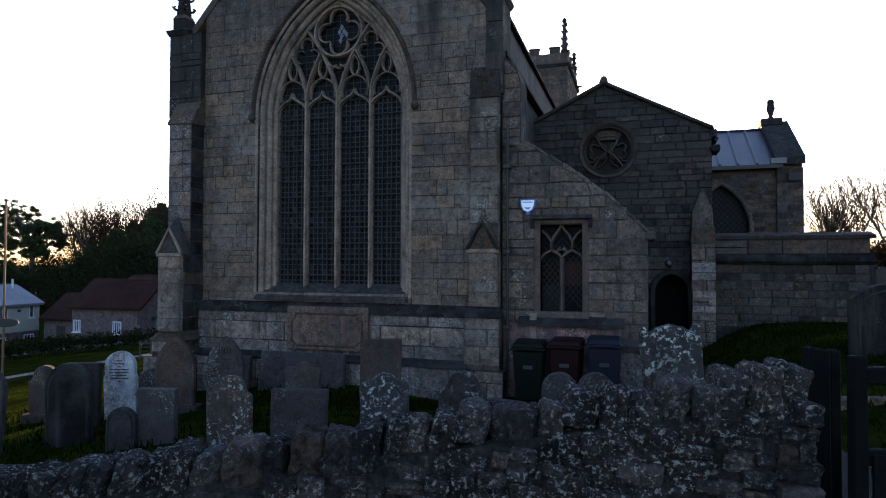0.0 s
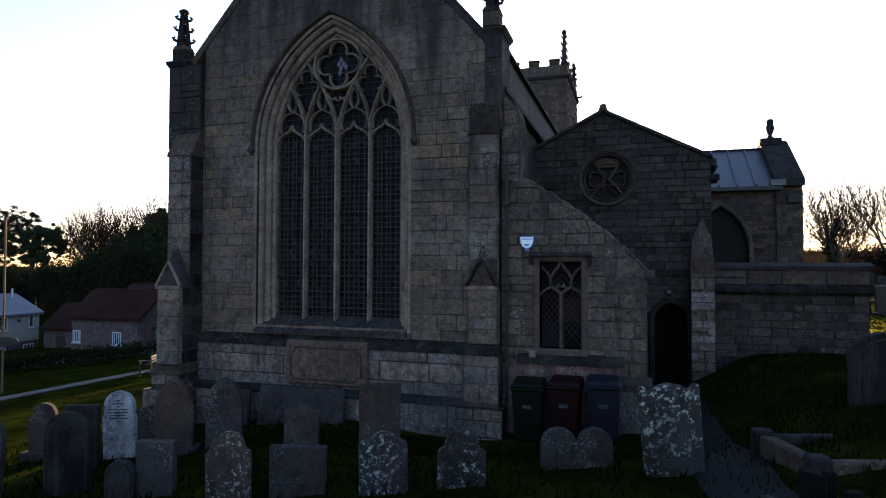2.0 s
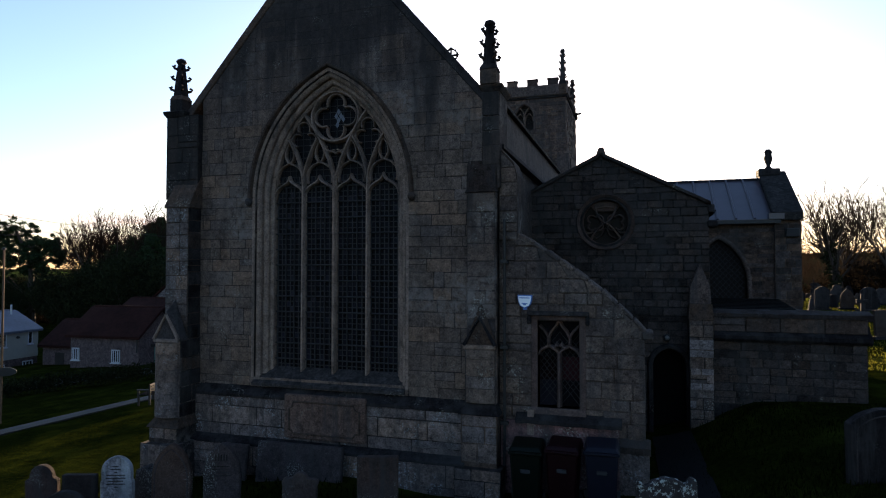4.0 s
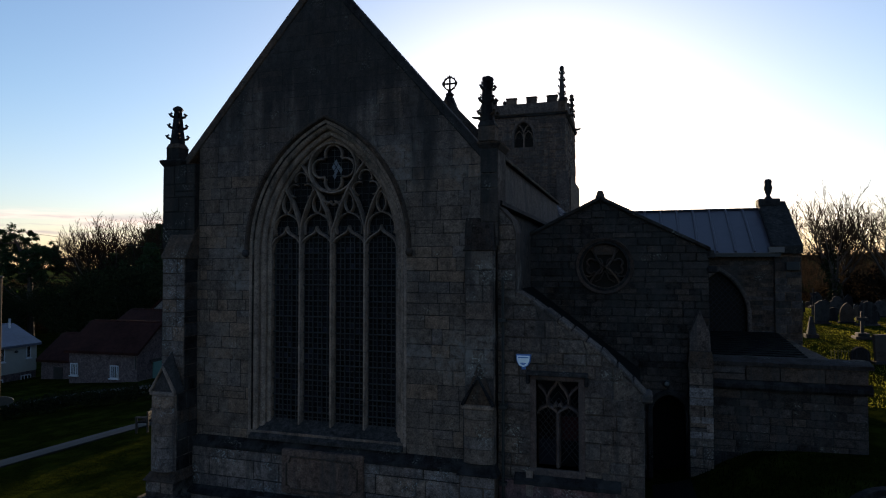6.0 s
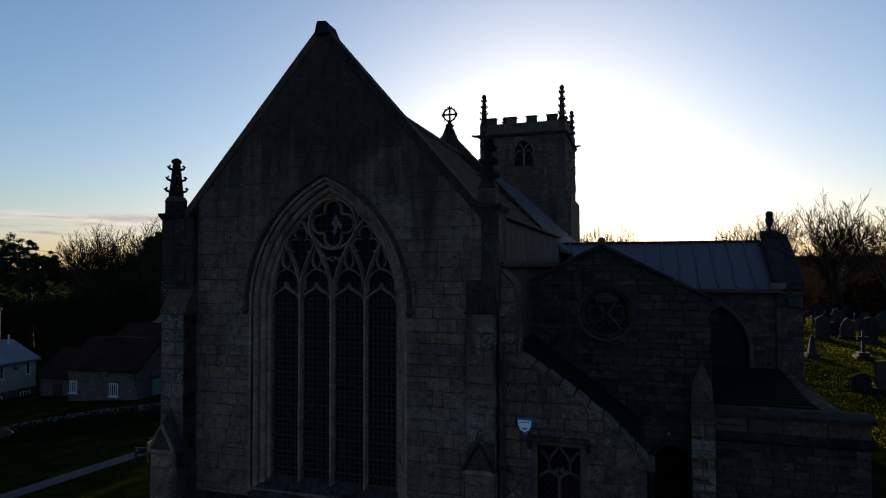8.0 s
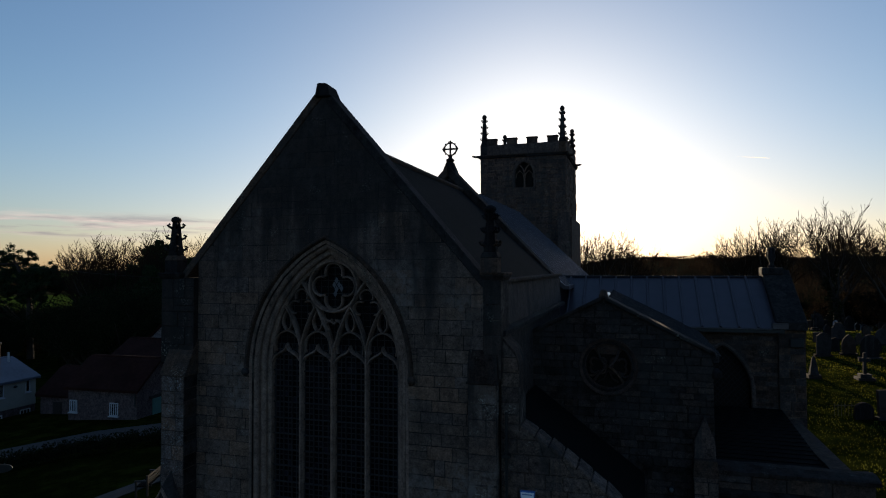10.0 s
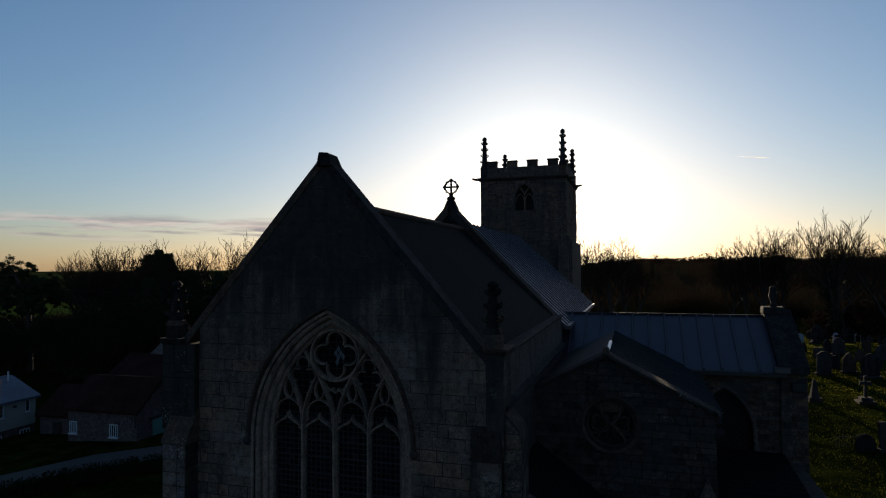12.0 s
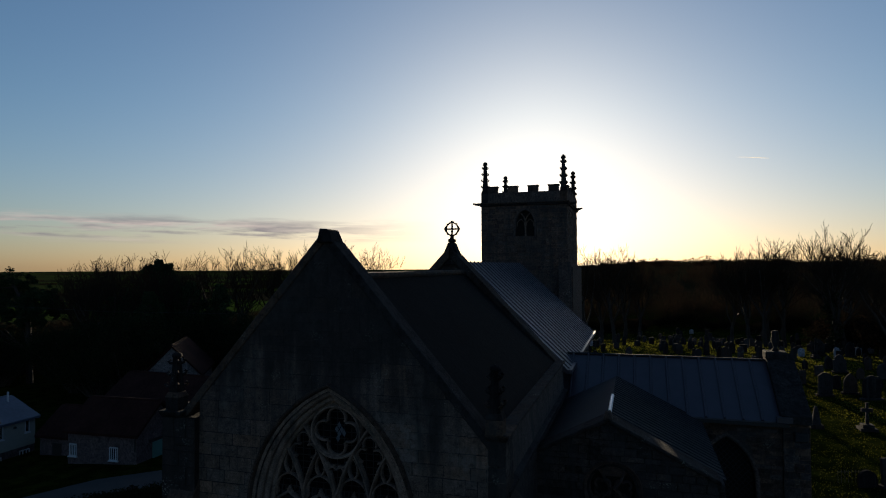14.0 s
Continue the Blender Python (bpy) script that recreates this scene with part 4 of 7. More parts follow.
for o, z0, z1 in ((0.10, TZ - 0.08, TZ + 0.04), (0.16, TZ + 0.04, TZ + 0.12)):
    sc.box(TX0 - o, TX1 + o, TY0 - o, TY1 + o, z0, z1)
sc.ob("tower_string", DARKSTONE, church, soften=0.02)
for x, y, dx, dy in ((TX0, TY0, -1, -.3), (TX1, TY1 - 1.2, 1, 0), (TX1, TY0 + 1.0, 1, -0.1)):
    Build().tube([(x, y, TZ + 0.06), (x + dx * 0.3, y + dy * 0.3, TZ + 0.05), (x + dx * 0.5, y + dy * 0.5, TZ + 0.10)], [0.1, 0.08, 0.05], 6).ob("gargoyle", DARKSTONE, church)
BZ = TZ + 0.12
for name, a, b, c, d in (("parapet", TX0, TX1, TY0, TY0 + 0.3), ("parapet", TX0, TX1, TY1 - 0.3, TY1), ("parapet", TX0, TX0 + 0.3, TY0 + 0.3, TY1 - 0.3), ("parapet", TX1 - 0.3, TX1, TY0 + 0.3, TY1 - 0.3)):
    par = Build().box(a, b, c, d, BZ, BZ + 0.62).ob("parapet", TOWERSTONE, church)
    along_x = b - a > 1
    n = 4
    for i in range(n):
        if along_x:
            u = a + 0.75 + (b - a - 1.5) * i / (n - 1) - 0.34
            Build().box(u, u + 0.62, c, d, BZ + 0.62, BZ + 0.95).ob("merlon", TOWERSTONE, par, soften=0.015)
            Build().box(u - 0.04, u + 0.66, c - 0.05, d + 0.05, BZ + 0.95, BZ + 1.02).ob("merlon_cap", DARKSTONE, par, soften=0.015)
        else:
            u = c + 0.75 + (d - c - 1.5) * i / (n - 1) - 0.34
            Build().box(a, b, u, u + 0.62, BZ + 0.62, BZ + 0.95).ob("merlon", TOWERSTONE, par, soften=0.015)
            Build().box(a - 0.05, b + 0.05, u - 0.04, u + 0.66, BZ + 0.95, BZ + 1.02).ob("merlon_cap", DARKSTONE, par, soften=0.015)
for x, y, h in ((TX0 + 0.22, TY0 + 0.2, 2.55), (TX1 - 0.2, TY0 + 0.2, 2.75), (TX1 - 0.2, TY1 - 0.2, 2.6), (TX0 + 0.3, TY1 - 0.2, 2.5)):
    pinnacle(x, y, BZ, 0.42, h, "pinnacle", DARKSTONE, 4)
bw = moulded_arch("belfry_window", [(0.0, 0.30), (0.0, 0.05), (0.05, -0.02), (0.12, -0.04), (0.16, 0.0), (0.16, 0.3)], TOWERSTONE, church, 0.56, 13.25, 0.88, -0.44, 12.42, TY0, "two-light louvred belfry window")
Build().bar([(-0.44, 12.42), (-0.44, 13.2), (-0.44, 13.45)], 0.10, 0.2, TY0 + 0.08).ob("mullion", DRESSED, bw)
for k in (-1, 1):
    Build().bar(arc(-0.44, 13.35, -0.44 + k * 0.36, 13.95, 0.12 * k), 0.07, 0.16, TY0 + 0.08).ob("tracery_bar", DRESSED, bw)
    pts = [(-0.44 + k * 0.28 - 0.24, 13.1), (-0.44 + k * 0.28 - 0.2, 13.35), (-0.44 + k * 0.28, 13.55), (-0.44 + k * 0.28 + 0.2, 13.35), (-0.44 + k * 0.28 + 0.24, 13.1)]
    Build().bar(pts, 0.05, 0.14, TY0 + 0.1).ob("ogee_head", DRESSED, bw)
for i in range(13):
    z = 12.5 + i * 0.12
    Build().prism([(-0.98, TY0 + 0.22, z), (0.1, TY0 + 0.22, z), (0.1, TY0 + 0.23, z + 0.015), (-0.98, TY0 + 0.23, z + 0.015)], [(-0.98, TY0 + 0.36, z + 0.13), (0.1, TY0 + 0.36, z + 0.13), (0.1, TY0 + 0.37, z + 0.145), (-0.98, TY0 + 0.37, z + 0.145)]).ob("louvre", DOORWOOD, bw)

# -- vestry: lean-to with raking wall --
VY = 0.15
RAKE = [(3.62, 4.86), (4.2, 4.55), (4.95, 4.02), (5.45, 3.66), (6.0, 3.15), (6.22, 2.92)]
vo = [(3.57, -0.5), (6.20, -0.5), (6.20, 2.92)] + RAKE[::-1][1:] + [(3.57, 4.86)]
w2 = [(4.30, 1.50), (4.30, 3.10), (5.06, 3.10), (5.06, 1.50)]
vestry = solid_with_hole("vestry_wall", vo, w2, VY, VY + 0.5, MORTAR, church, "raking vestry wall of lichened squared stones")
vs = cut(bounds(vo), lambda v: (4.20, 5.16) if 1.42 < v < 3.22 else None)
lay(vestry, lambda u, v, d: (u, VY - d, v), vs, 0.75, 4.86, (0.20, 0.34), (0.25, 0.6), VESTRY, 61, proud=(0.008, 0.03), rough=0.006, limit=300)
plv = bounds([(4.0, -0.4), (5.75, -0.4), (5.75, 1.25), (4.0, 1.25)])
pl = Build().box(3.62, 5.75, VY - 0.10, VY, -0.6, 1.25).ob("vestry_plinth", masonry("patched_reddish_render", (0.19, 0.105, 0.10), (0.14, 0.08, 0.08), stain=0.5, lichen=0.5), church, "reddish patched plinth with flaking lime")
moulding("string_course", 3.9, 5.8, VY, [(0.0, 1.22), (0.18, 1.22), (0.18, 1.29), (0.08, 1.36), (0.0, 1.42)])
moulding("string_course", 5.75, 6.28, VY, [(0.0, 0.80), (0.10, 0.80), (0.12, 0.92), (0.05, 1.0), (0.0, 1.06)])
Build().box(5.75, 6.26, VY - 0.08, VY, -0.6, 0.80).ob("vestry_plinth", PLINTH, church)
Build().box(4.12, 4.24, VY - 0.12, VY, 1.0, 1.46).ob("corbel", DRESSED, church)
rnd = random.Random(64)
for (a, b), (c, d) in zip(RAKE, RAKE[1:]):
    n = max(1, round(math.hypot(c - a, d - b) / 0.34))
    for i in range(n):
        f, g, lift = i / n, (i + 1) / n - 0.03, rnd.uniform(-0.02, 0.02)
        p0, p1 = (a + (c - a) * f, b + (d - b) * f), (a + (c - a) * g, b + (d - b) * g)
        Build().slab([(p0[0], p0[1] - 0.03), (p1[0], p1[1] - 0.03), (p1[0] + 0.03, p1[1] + 0.035 + lift), (p0[0] + 0.03, p0[1] + 0.05 + lift)], VY - 0.03 + rnd.uniform(-0.012, 0.012), VY + 0.55).ob("raking_coping_stone", VESTRY, church, soften=0.02)
Build().box(6.14, 6.34, VY - 0.06, VY + 0.5, 2.80, 2.96).ob("kneeler", VESTRY, church, soften=0.03)
vr = [(3.55, 4.70), (6.15, 2.72)]
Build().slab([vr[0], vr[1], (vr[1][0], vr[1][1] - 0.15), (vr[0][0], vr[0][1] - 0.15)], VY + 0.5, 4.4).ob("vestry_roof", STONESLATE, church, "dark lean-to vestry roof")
Build().box(5.8, 6.15, VY + 0.5, 4.4, -0.5, 2.6).ob("vestry_side_wall", RUBBLE, church)
# pier between chancel and vestry
Build().slab([(3.57, 4.6), (3.93, 4.6), (3.93, 5.85), (3.85, 6.1), (3.57, 6.4)], 0.12, 0.8).ob("angle_pier", MORTAR, church)
lay(church.children[-1], lambda u, v, d: (u, 0.12 - d, v), bounds([(3.58, 4.6), (3.93, 4.6), (3.93, 5.85), (3.85, 6.1), (3.58, 6.35)]), 4.6, 6.35, (0.22, 0.34), (0.3, 0.5), VESTRY, 62)
# two-light vestry window
vw = Build()
vw.box(4.18, 4.30, VY - 0.03, VY + 0.3, 1.42, 3.12).box(5.06, 5.18, VY - 0.03, VY + 0.3, 1.42, 3.12).box(4.18, 5.18, VY - 0.03, VY + 0.3, 3.12, 3.22).box(4.18, 5.18, VY - 0.05, VY + 0.3, 1.36, 1.50)
vwin = vw.ob("vestry_window", PALEDRESS, church, "square-headed two-light window with cusped tracery", soften=0.012)
Build().box(4.12, 5.24, VY - 0.12, VY + 0.02, 3.20, 3.28).ob("label_mould", DARKSTONE, vwin, soften=0.012)
for k, x in ((-1, 4.15), (1, 5.21)):
    Build().box(x - 0.035, x + 0.035, VY - 0.10, VY + 0.02, 3.04, 3.20).ob("label_drop", DARKSTONE, vwin, soften=0.012)
Build().bar([(4.68, 1.50), (4.68, 2.2), (4.68, 2.50)], 0.085, 0.2, VY + 0.05).ob("mullion", PALEDRESS, vwin)
for a, b in ((4.30, 4.68), (4.68, 5.06)):
    w = b - a
    pts = [(a + w * p, 2.46 + q * 0.42) for p, q in OGEE] + [(b - w * p, 2.46 + q * 0.42) for p, q in OGEE[::-1][1:]]
    Build().bar(pts, 0.06, 0.18, VY + 0.06).ob("ogee_head", PALEDRESS, vwin)
    for za, zb, gm in ((1.5, 1.98, GLASS), (1.98, 2.42, REDGLASS), (2.42, 3.12, GLASS)):
        Build().add([(a, VY + 0.24, za), (b, VY + 0.24, za), (b, VY + 0.24, zb), (a, VY + 0.24, zb)], [(0, 1, 2, 3)]).ob("glazing", gm, vwin)
    lt = Build()
    for i in range(-12, 14):
        for s in (-1, 1):
            p, q = Vector((a + (b - a) / 2, 2.25 + i * 0.13)), Vector((0.5 * w, 0.5 * w * 1.25 * s))
            e0, e1 = p - q, p + q
            if min(e0.y, e1.y) > 1.45 and max(e0.y, e1.y) < 3.12:
                lt.bar([e0, (e0 + e1) / 2, e1], 0.012, 0.01, VY + 0.23)
    tagged(lt.ob("diamond_lead", LEADCAME, vwin), kind="stuff")
for pts in ([(4.49, 2.64), (4.48, 2.80), (4.42, 2.90), (4.31, 3.00)], [(4.485, 2.78), (4.54, 2.90), (4.62, 2.99), (4.68, 3.10)], [(4.87, 2.64), (4.88, 2.80), (4.94, 2.90), (5.05, 3.00)], [(4.875, 2.78), (4.82, 2.90), (4.74, 2.99), (4.68, 3.10)], [(4.52, 2.62), (4.60, 2.60), (4.64, 2.68), (4.66, 2.62)], [(4.84, 2.62), (4.76, 2.60), (4.72, 2.68), (4.70, 2.62)]):
    Build().bar([Vector(p) for p in pts], 0.055, 0.16, VY + 0.06).ob("tracery_bar", PALEDRESS, vwin)

# -- south aisle: low gable with a round window --
AY = 4.45
ao = [(3.4, -0.4)] + arch(0.0, 0.37, 1.72, 0.42, 6.80, 8, -0.4) + [(7.72, -0.4), (7.72, 5.62), (5.24, 6.86), (3.4, 5.93)]
RCX, RCZ, RR = 5.33, 5.22, 0.56
rose_hole = [(RCX + RR * math.cos(t), RCZ + RR * math.sin(t)) for t in [2 * math.pi * i / 28 for i in range(28)]]
aisle = solid_with_hole("aisle_east_wall", ao, rose_hole, AY, AY + 0.6, DARKMORTAR, church, "low gabled aisle wall of thin coursed rubble")
def rose_cut(v):
    q = (RR + 0.13) ** 2 - (v - RCZ) ** 2
    return (RCX - math.sqrt(q), RCX + math.sqrt(q)) if q > 0 else None
ah = cut(cut(bounds(ao), rose_cut), arch_hole(0.13, 0.37, 1.72, 0.42, 6.80, -0.4))
lay(aisle, lambda u, v, d: (u, AY - d, v), ah, 0.3, 6.92, (0.13, 0.21), (0.22, 0.6), RUBBLE, 71, proud=(0.006, 0.035), rough=0.008, limit=300)
rose = Build()
prof = [(0.0, 0.25), (0.0, 0.10), (0.05, 0.04), (0.09, -0.02), (0.15, -0.05), (0.17, 0.0), (0.17, 0.2)]
rose.rings([[(RCX + (RR - 0.02 + o) * math.cos(t), AY + d, RCZ + (RR - 0.02 + o) * math.sin(t)) for o, d in prof] for t in [2 * math.pi * i / 32 for i in range(32)]], closed=True)
rose = rose.ob("round_window", ROSESTONE, church, "round window with three-part cusped tracery")
for k in (-1, 1):
    foils(RCX + k * 0.245, RCZ - 0.01, 0.125, 4, math.pi / 4, 0.05, "quatrefoil", AY + 0.10, 0.78, ROSESTONE, rose, 0.60)
    Build().bar(arc(RCX + k * 0.02, RCZ - 0.02, RCX + k * 0.36, RCZ - 0.42, 0.06 * k), 0.06, 0.14, AY + 0.09).ob("tracery_bar", ROSESTONE, rose)
    Build().bar(arc(RCX + k * 0.02, RCZ - 0.02, RCX + k * 0.26, RCZ + 0.48, -0.12 * k), 0.06, 0.14, AY + 0.09).ob("tracery_bar", ROSESTONE, rose)
    Build().bar(arc(RCX + k * 0.30, RCZ - 0.22, RCX + k * 0.48, RCZ - 0.24, -0.2 * k), 0.04, 0.12, AY + 0.10).ob("cusp", ROSESTONE, rose)
Build().slab([(RCX - 0.26, RCZ + 0.28), (RCX + 0.26, RCZ + 0.28), (RCX + 0.36, RCZ + 0.42), (RCX + 0.18, RCZ + 0.53), (RCX - 0.18, RCZ + 0.53), (RCX - 0.36, RCZ + 0.42)], AY + 0.12, AY + 0.2).ob("stone_panel", ROSESTONE, rose, "blind stone panel at the head", soften=0.012)
Build().bar([Vector((RCX - 0.2, RCZ + 0.36)), Vector((RCX, RCZ + 0.39)), Vector((RCX + 0.2, RCZ + 0.36))], 0.05, 0.05, AY + 0.085).ob("tracery_bar", ROSESTONE, rose)
lobes_ = [Vector((RCX + x, RCZ + z)) for x, z in ((-0.24, -0.40), (-0.10, -0.33), (-0.05, -0.20), (0.0, -0.12), (0.05, -0.20), (0.10, -0.33), (0.24, -0.40))]
Build().bar(lobes_, 0.035, 0.1, AY + 0.12).ob("cusp", ROSESTONE, rose)
disc = [(RCX + RR * math.cos(t), AY + 0.22, RCZ + RR * math.sin(t)) for t in [2 * math.pi * i / 24 for i in range(24)]]
Build().add(disc, [tuple(range(24))]).ob("glazing", BROWNGLASS, rose)
for k, ex, ez in ((-1, 3.3, 5.88), (1, 7.76, 5.56)):
    Build().slab([(ex, ez), (5.24, 6.86), (5.24, 6.96), (ex, ez + 0.10)], AY - 0.10, AY + 0.65).ob("gable_coping", DARKSTONE, church, soften=0.02)
Build().prism([(5.12, AY - .1, 6.90), (5.36, AY - .1, 6.90), (5.36, AY + .3, 6.90), (5.12, AY + .3, 6.90)], [(5.18, AY, 7.10), (5.30, AY, 7.10), (5.30, AY + .2, 7.10), (5.18, AY + .2, 7.10)]).ob("gable_stump", DARKSTONE, church, soften=0.02)
Build().box(7.68, 7.90, AY - 0.08, AY + 0.5, 5.05, 5.22).box(7.68, 7.84, AY - 0.06, AY + 0.5, 5.4, 5.6).ob("kneeler", DARKSTONE, church, soften=0.03)
ae = (7.95, 5.50)
arl = pitched_roof("aisle_roof", (5.24, 6.84), (3.3, 5.86), ae, AY + 0.6, 11.0, 0.1, DARKLEAD, "dark lead aisle roof with close rolls")
rolls_y(arl[1], (5.24, 6.84), ae, AY + 0.65, 11.0, 0.30, 0.022, DARKLEAD)
Build().tube([(5.24, AY + 0.6, 6.87), (5.24, 7.6, 6.87)], 0.05, 6).ob("ridge_roll", plain("bright_lead", (0.6, 0.62, 0.65), 0.4, 0.3), church, "pale lead ridge roll")
Build().box(7.3, 7.72, AY + 0.6, 11.0, -0.2, 5.5).ob("aisle_south_wall", RUBBLE, church)
# narrow doorway beside it
dd = moulded_arch("side_door", [(0.0, 0.3), (0.0, 0.0), (0.03, -0.03), (0.10, -0.04), (0.13, 0.0), (0.13, 0.3)], DARKSTONE, church, 0.37, 1.72, 0.42, 6.80, -0.3, AY - 0.04, "small dark pointed doorway")
# near-black sheet puts the shade of the open doorway into its colour
Build().slab(arch(0.02, 0.37, 1.72, 0.42, 6.80, 8, -0.4), AY + 0.56, AY + 0.62).ob("door_leaf", DOORWAY_SHADE, dd, "near-black panel standing in for the shade inside the doorway")
# gableted pier at the aisle's corner
bp = Build().box(7.22, 7.74, 4.02, AY, -0.3, 2.9).ob("corner_buttress", MORTAR, church, "corner buttress with pale patched stones")
lay(bp, lambda u, v, d: (u, 4.02 - d, v), bounds([(7.22, 0.1), (7.74, 0.1), (7.74, 2.88), (7.22, 2.88)]), 0.1, 2.88, (0.15, 0.33), (0.2, 0.5), VESTRY, 75)
PATCH = masonry("pale_patched_stone", (0.18, 0.165, 0.16), (0.125, 0.117, 0.112), stain=0.2, lichen=0.1, streak=0.15, relief=0.25)
for u0, u1, z0, z1 in ((7.22, 7.74, 2.20, 2.42), (7.22, 7.74, 2.02, 2.18), (7.24, 7.46, 1.62, 1.76), (7.47, 7.74, 1.62, 1.76), (7.58, 7.74, 1.44, 1.60), (7.23, 7.48, 1.28, 1.42), (7.49, 7.74, 1.28, 1.42), (7.22, 7.36, 0.86, 1.02)):
    Build().box(u0 + 0.006, u1 - 0.006, 3.985, 4.0, z0, z1).ob("patch_stone", PATCH, bp, soften=0.008)
Build().prism([(7.20, 3.98, 2.88), (7.76, 3.98, 2.88), (7.76, AY, 2.88), (7.20, AY, 2.88)], [(7.24, 4.02, 3.25), (7.72, 4.02, 3.25), (7.72, AY, 3.25), (7.24, AY, 3.25)]).ob("weathering", DARKSTONE, bp)
Build().slab([(7.24, 3.2), (7.72, 3.2), (7.70, 3.65), (7.48, 4.2), (7.26, 3.65)], 4.2, AY).ob("gablet", TOWERSTONE, bp, soften=0.02)

# -- low flat-roofed chapel beside the aisle --
LY = 4.25
low = Build().box(7.74, 10.85, LY, LY + 0.5, -0.3, 2.86).ob("chapel_wall", DARKMORTAR, church, "low wall of dark coursed stone with a moulded band")
lay(low, lambda u, v, d: (u, LY - d, v), bounds([(7.74, 0.1), (10.85, 0.1), (10.85, 2.42), (7.74, 2.42)]), 0.1, 2.42, (0.14, 0.22), (0.25, 0.6), RUBBLE, 81, limit=250)
lay(low, lambda u, v, d: (u, LY - 0.06 - d, v), bounds([(7.74, 2.62), (10.85, 2.62), (10.85, 2.95), (7.74, 2.95)]), 2.62, 2.95, (0.3, 0.36), (0.5, 0.9), BROWNRUBBLE, 82)
Build().box(7.74, 10.85, LY - 0.06, LY + 0.5, 2.86, 2.97).ob("chapel_parapet", DARKMORTAR, church)
moulding("string_course", 7.72, 10.92, LY, [(0.0, 2.38), (0.10, 2.40), (0.15, 2.46), (0.15, 2.54), (0.06, 2.62), (0.0, 2.64)])
moulding("chapel_coping", 7.72, 10.95, LY, [(-0.5, 2.96), (0.12, 2.96), (0.12, 3.04), (-0.2, 3.12), (-0.5, 3.10)])
Build().box(10.4, 10.85, LY + 0.5, 11.0, -0.3, 2.8).ob("chapel_side_wall", RUBBLE, church)
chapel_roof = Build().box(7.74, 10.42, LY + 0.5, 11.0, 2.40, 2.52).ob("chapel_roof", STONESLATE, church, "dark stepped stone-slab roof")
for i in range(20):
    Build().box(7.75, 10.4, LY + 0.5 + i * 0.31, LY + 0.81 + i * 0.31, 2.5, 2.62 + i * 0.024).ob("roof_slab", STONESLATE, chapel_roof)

# -- south transept with lead roof and gable cross --
SY, SRY, SRZ, SEZ = 11.0, 13.2, 7.26, 5.66
SX0, SX1 = 7.5, 11.10
tw = arch(0, 0.85, 3.6, 1.65, 8.70, 10, 1.6)
trans = solid_with_hole("transept_wall", [(3.4, -0.3), (SX1, -0.3), (SX1, SEZ - 0.1), (3.4, SEZ - 0.1)], tw, SY, SY + 0.6, DARKMORTAR, church, "transept wall of thin brown rubble")
ths = cut(bounds([(7.3, 2.2), (SX1, 2.2), (SX1, 5.4), (7.3, 5.4)]), arch_hole(0.1, 0.85, 3.6, 1.65, 8.70, 1.6))
lay(trans, lambda u, v, d: (u, SY - d, v), ths, 2.2, 5.4, (0.11, 0.17), (0.2, 0.5), BROWNRUBBLE, 85, proud=(0.004, 0.02), limit=100)
ta = moulded_arch("blocked_arch", [(0.0, 0.3), (0.0, 0.02), (0.05, -0.03), (0.12, -0.03), (0.14, 0.02), (0.14, 0.3)], TOWERSTONE, church, 0.85, 3.6, 1.65, 8.70, 1.6, SY, "pointed transept window with dark glass")
Build().slab(arch(0.02, 0.85, 3.6, 1.65, 8.70, 10, 1.6), SY + 0.28, SY + 0.34).ob("glazing", BROWNGLASS, ta, "dark leaded glazing")
lat = Build()
for i in range(-14, 22):
    for s in (-1, 1):
        q0, q1 = Vector((7.85, 2.0 + i * 0.2)), Vector((9.55, 2.0 + i * 0.2 + s * 1.9))
        keep = [q0.lerp(q1, t / 30) for t in range(31)]
        inside = arch_hole(0.0, 0.85, 3.6, 1.65, 8.70, 1.6)
        keep = [q for q in keep if inside(q.y) and inside(q.y)[0] < q.x < inside(q.y)[1]]
        if len(keep) > 2:
            lat.bar([keep[0], (keep[0] + keep[-1]) / 2, keep[-1]], 0.022, 0.012, SY + 0.26)
tagged(lat.ob("diamond_lead", DARKLEAD, ta), kind="stuff")
Build().box(10.35, SX1 + 0.02, SY - 0.10, SY, -0.3, SEZ - 0.12).ob("corner_pilaster", DARKMORTAR, church)
lay(church.children[-1], lambda u, v, d: (u, SY - 0.10 - d, v), bounds([(10.35, 2.4), (SX1 + 0.02, 2.4), (SX1 + 0.02, SEZ - 0.14), (10.35, SEZ - 0.14)]), 2.4, SEZ - 0.14, (0.18, 0.30), (0.25, 0.5), BROWNRUBBLE, 86)
Build().slab([(3.4, SEZ - 0.1), (7.3, SEZ - 0.1), (7.3, SEZ), (3.4, SEZ)], SY, SY + 0.4).ob("wall_top", RUBBLE, church)
Build().box(3.4, SX1, 15.0, 15.5, -0.3, SEZ).ob("transept_west_wall", RUBBLE, church)
gout = [(SY - 0.05, -0.3), (15.5, -0.3), (15.5, SEZ + 0.1), (SRY, SRZ + 0.1), (SY - 0.05, SEZ + 0.1)]
Build().prism([(SX1 - 0.75, y, z) for y, z in gout], [(SX1, y, z) for y, z in gout]).ob("transept_gable", DARKSTONE, church)
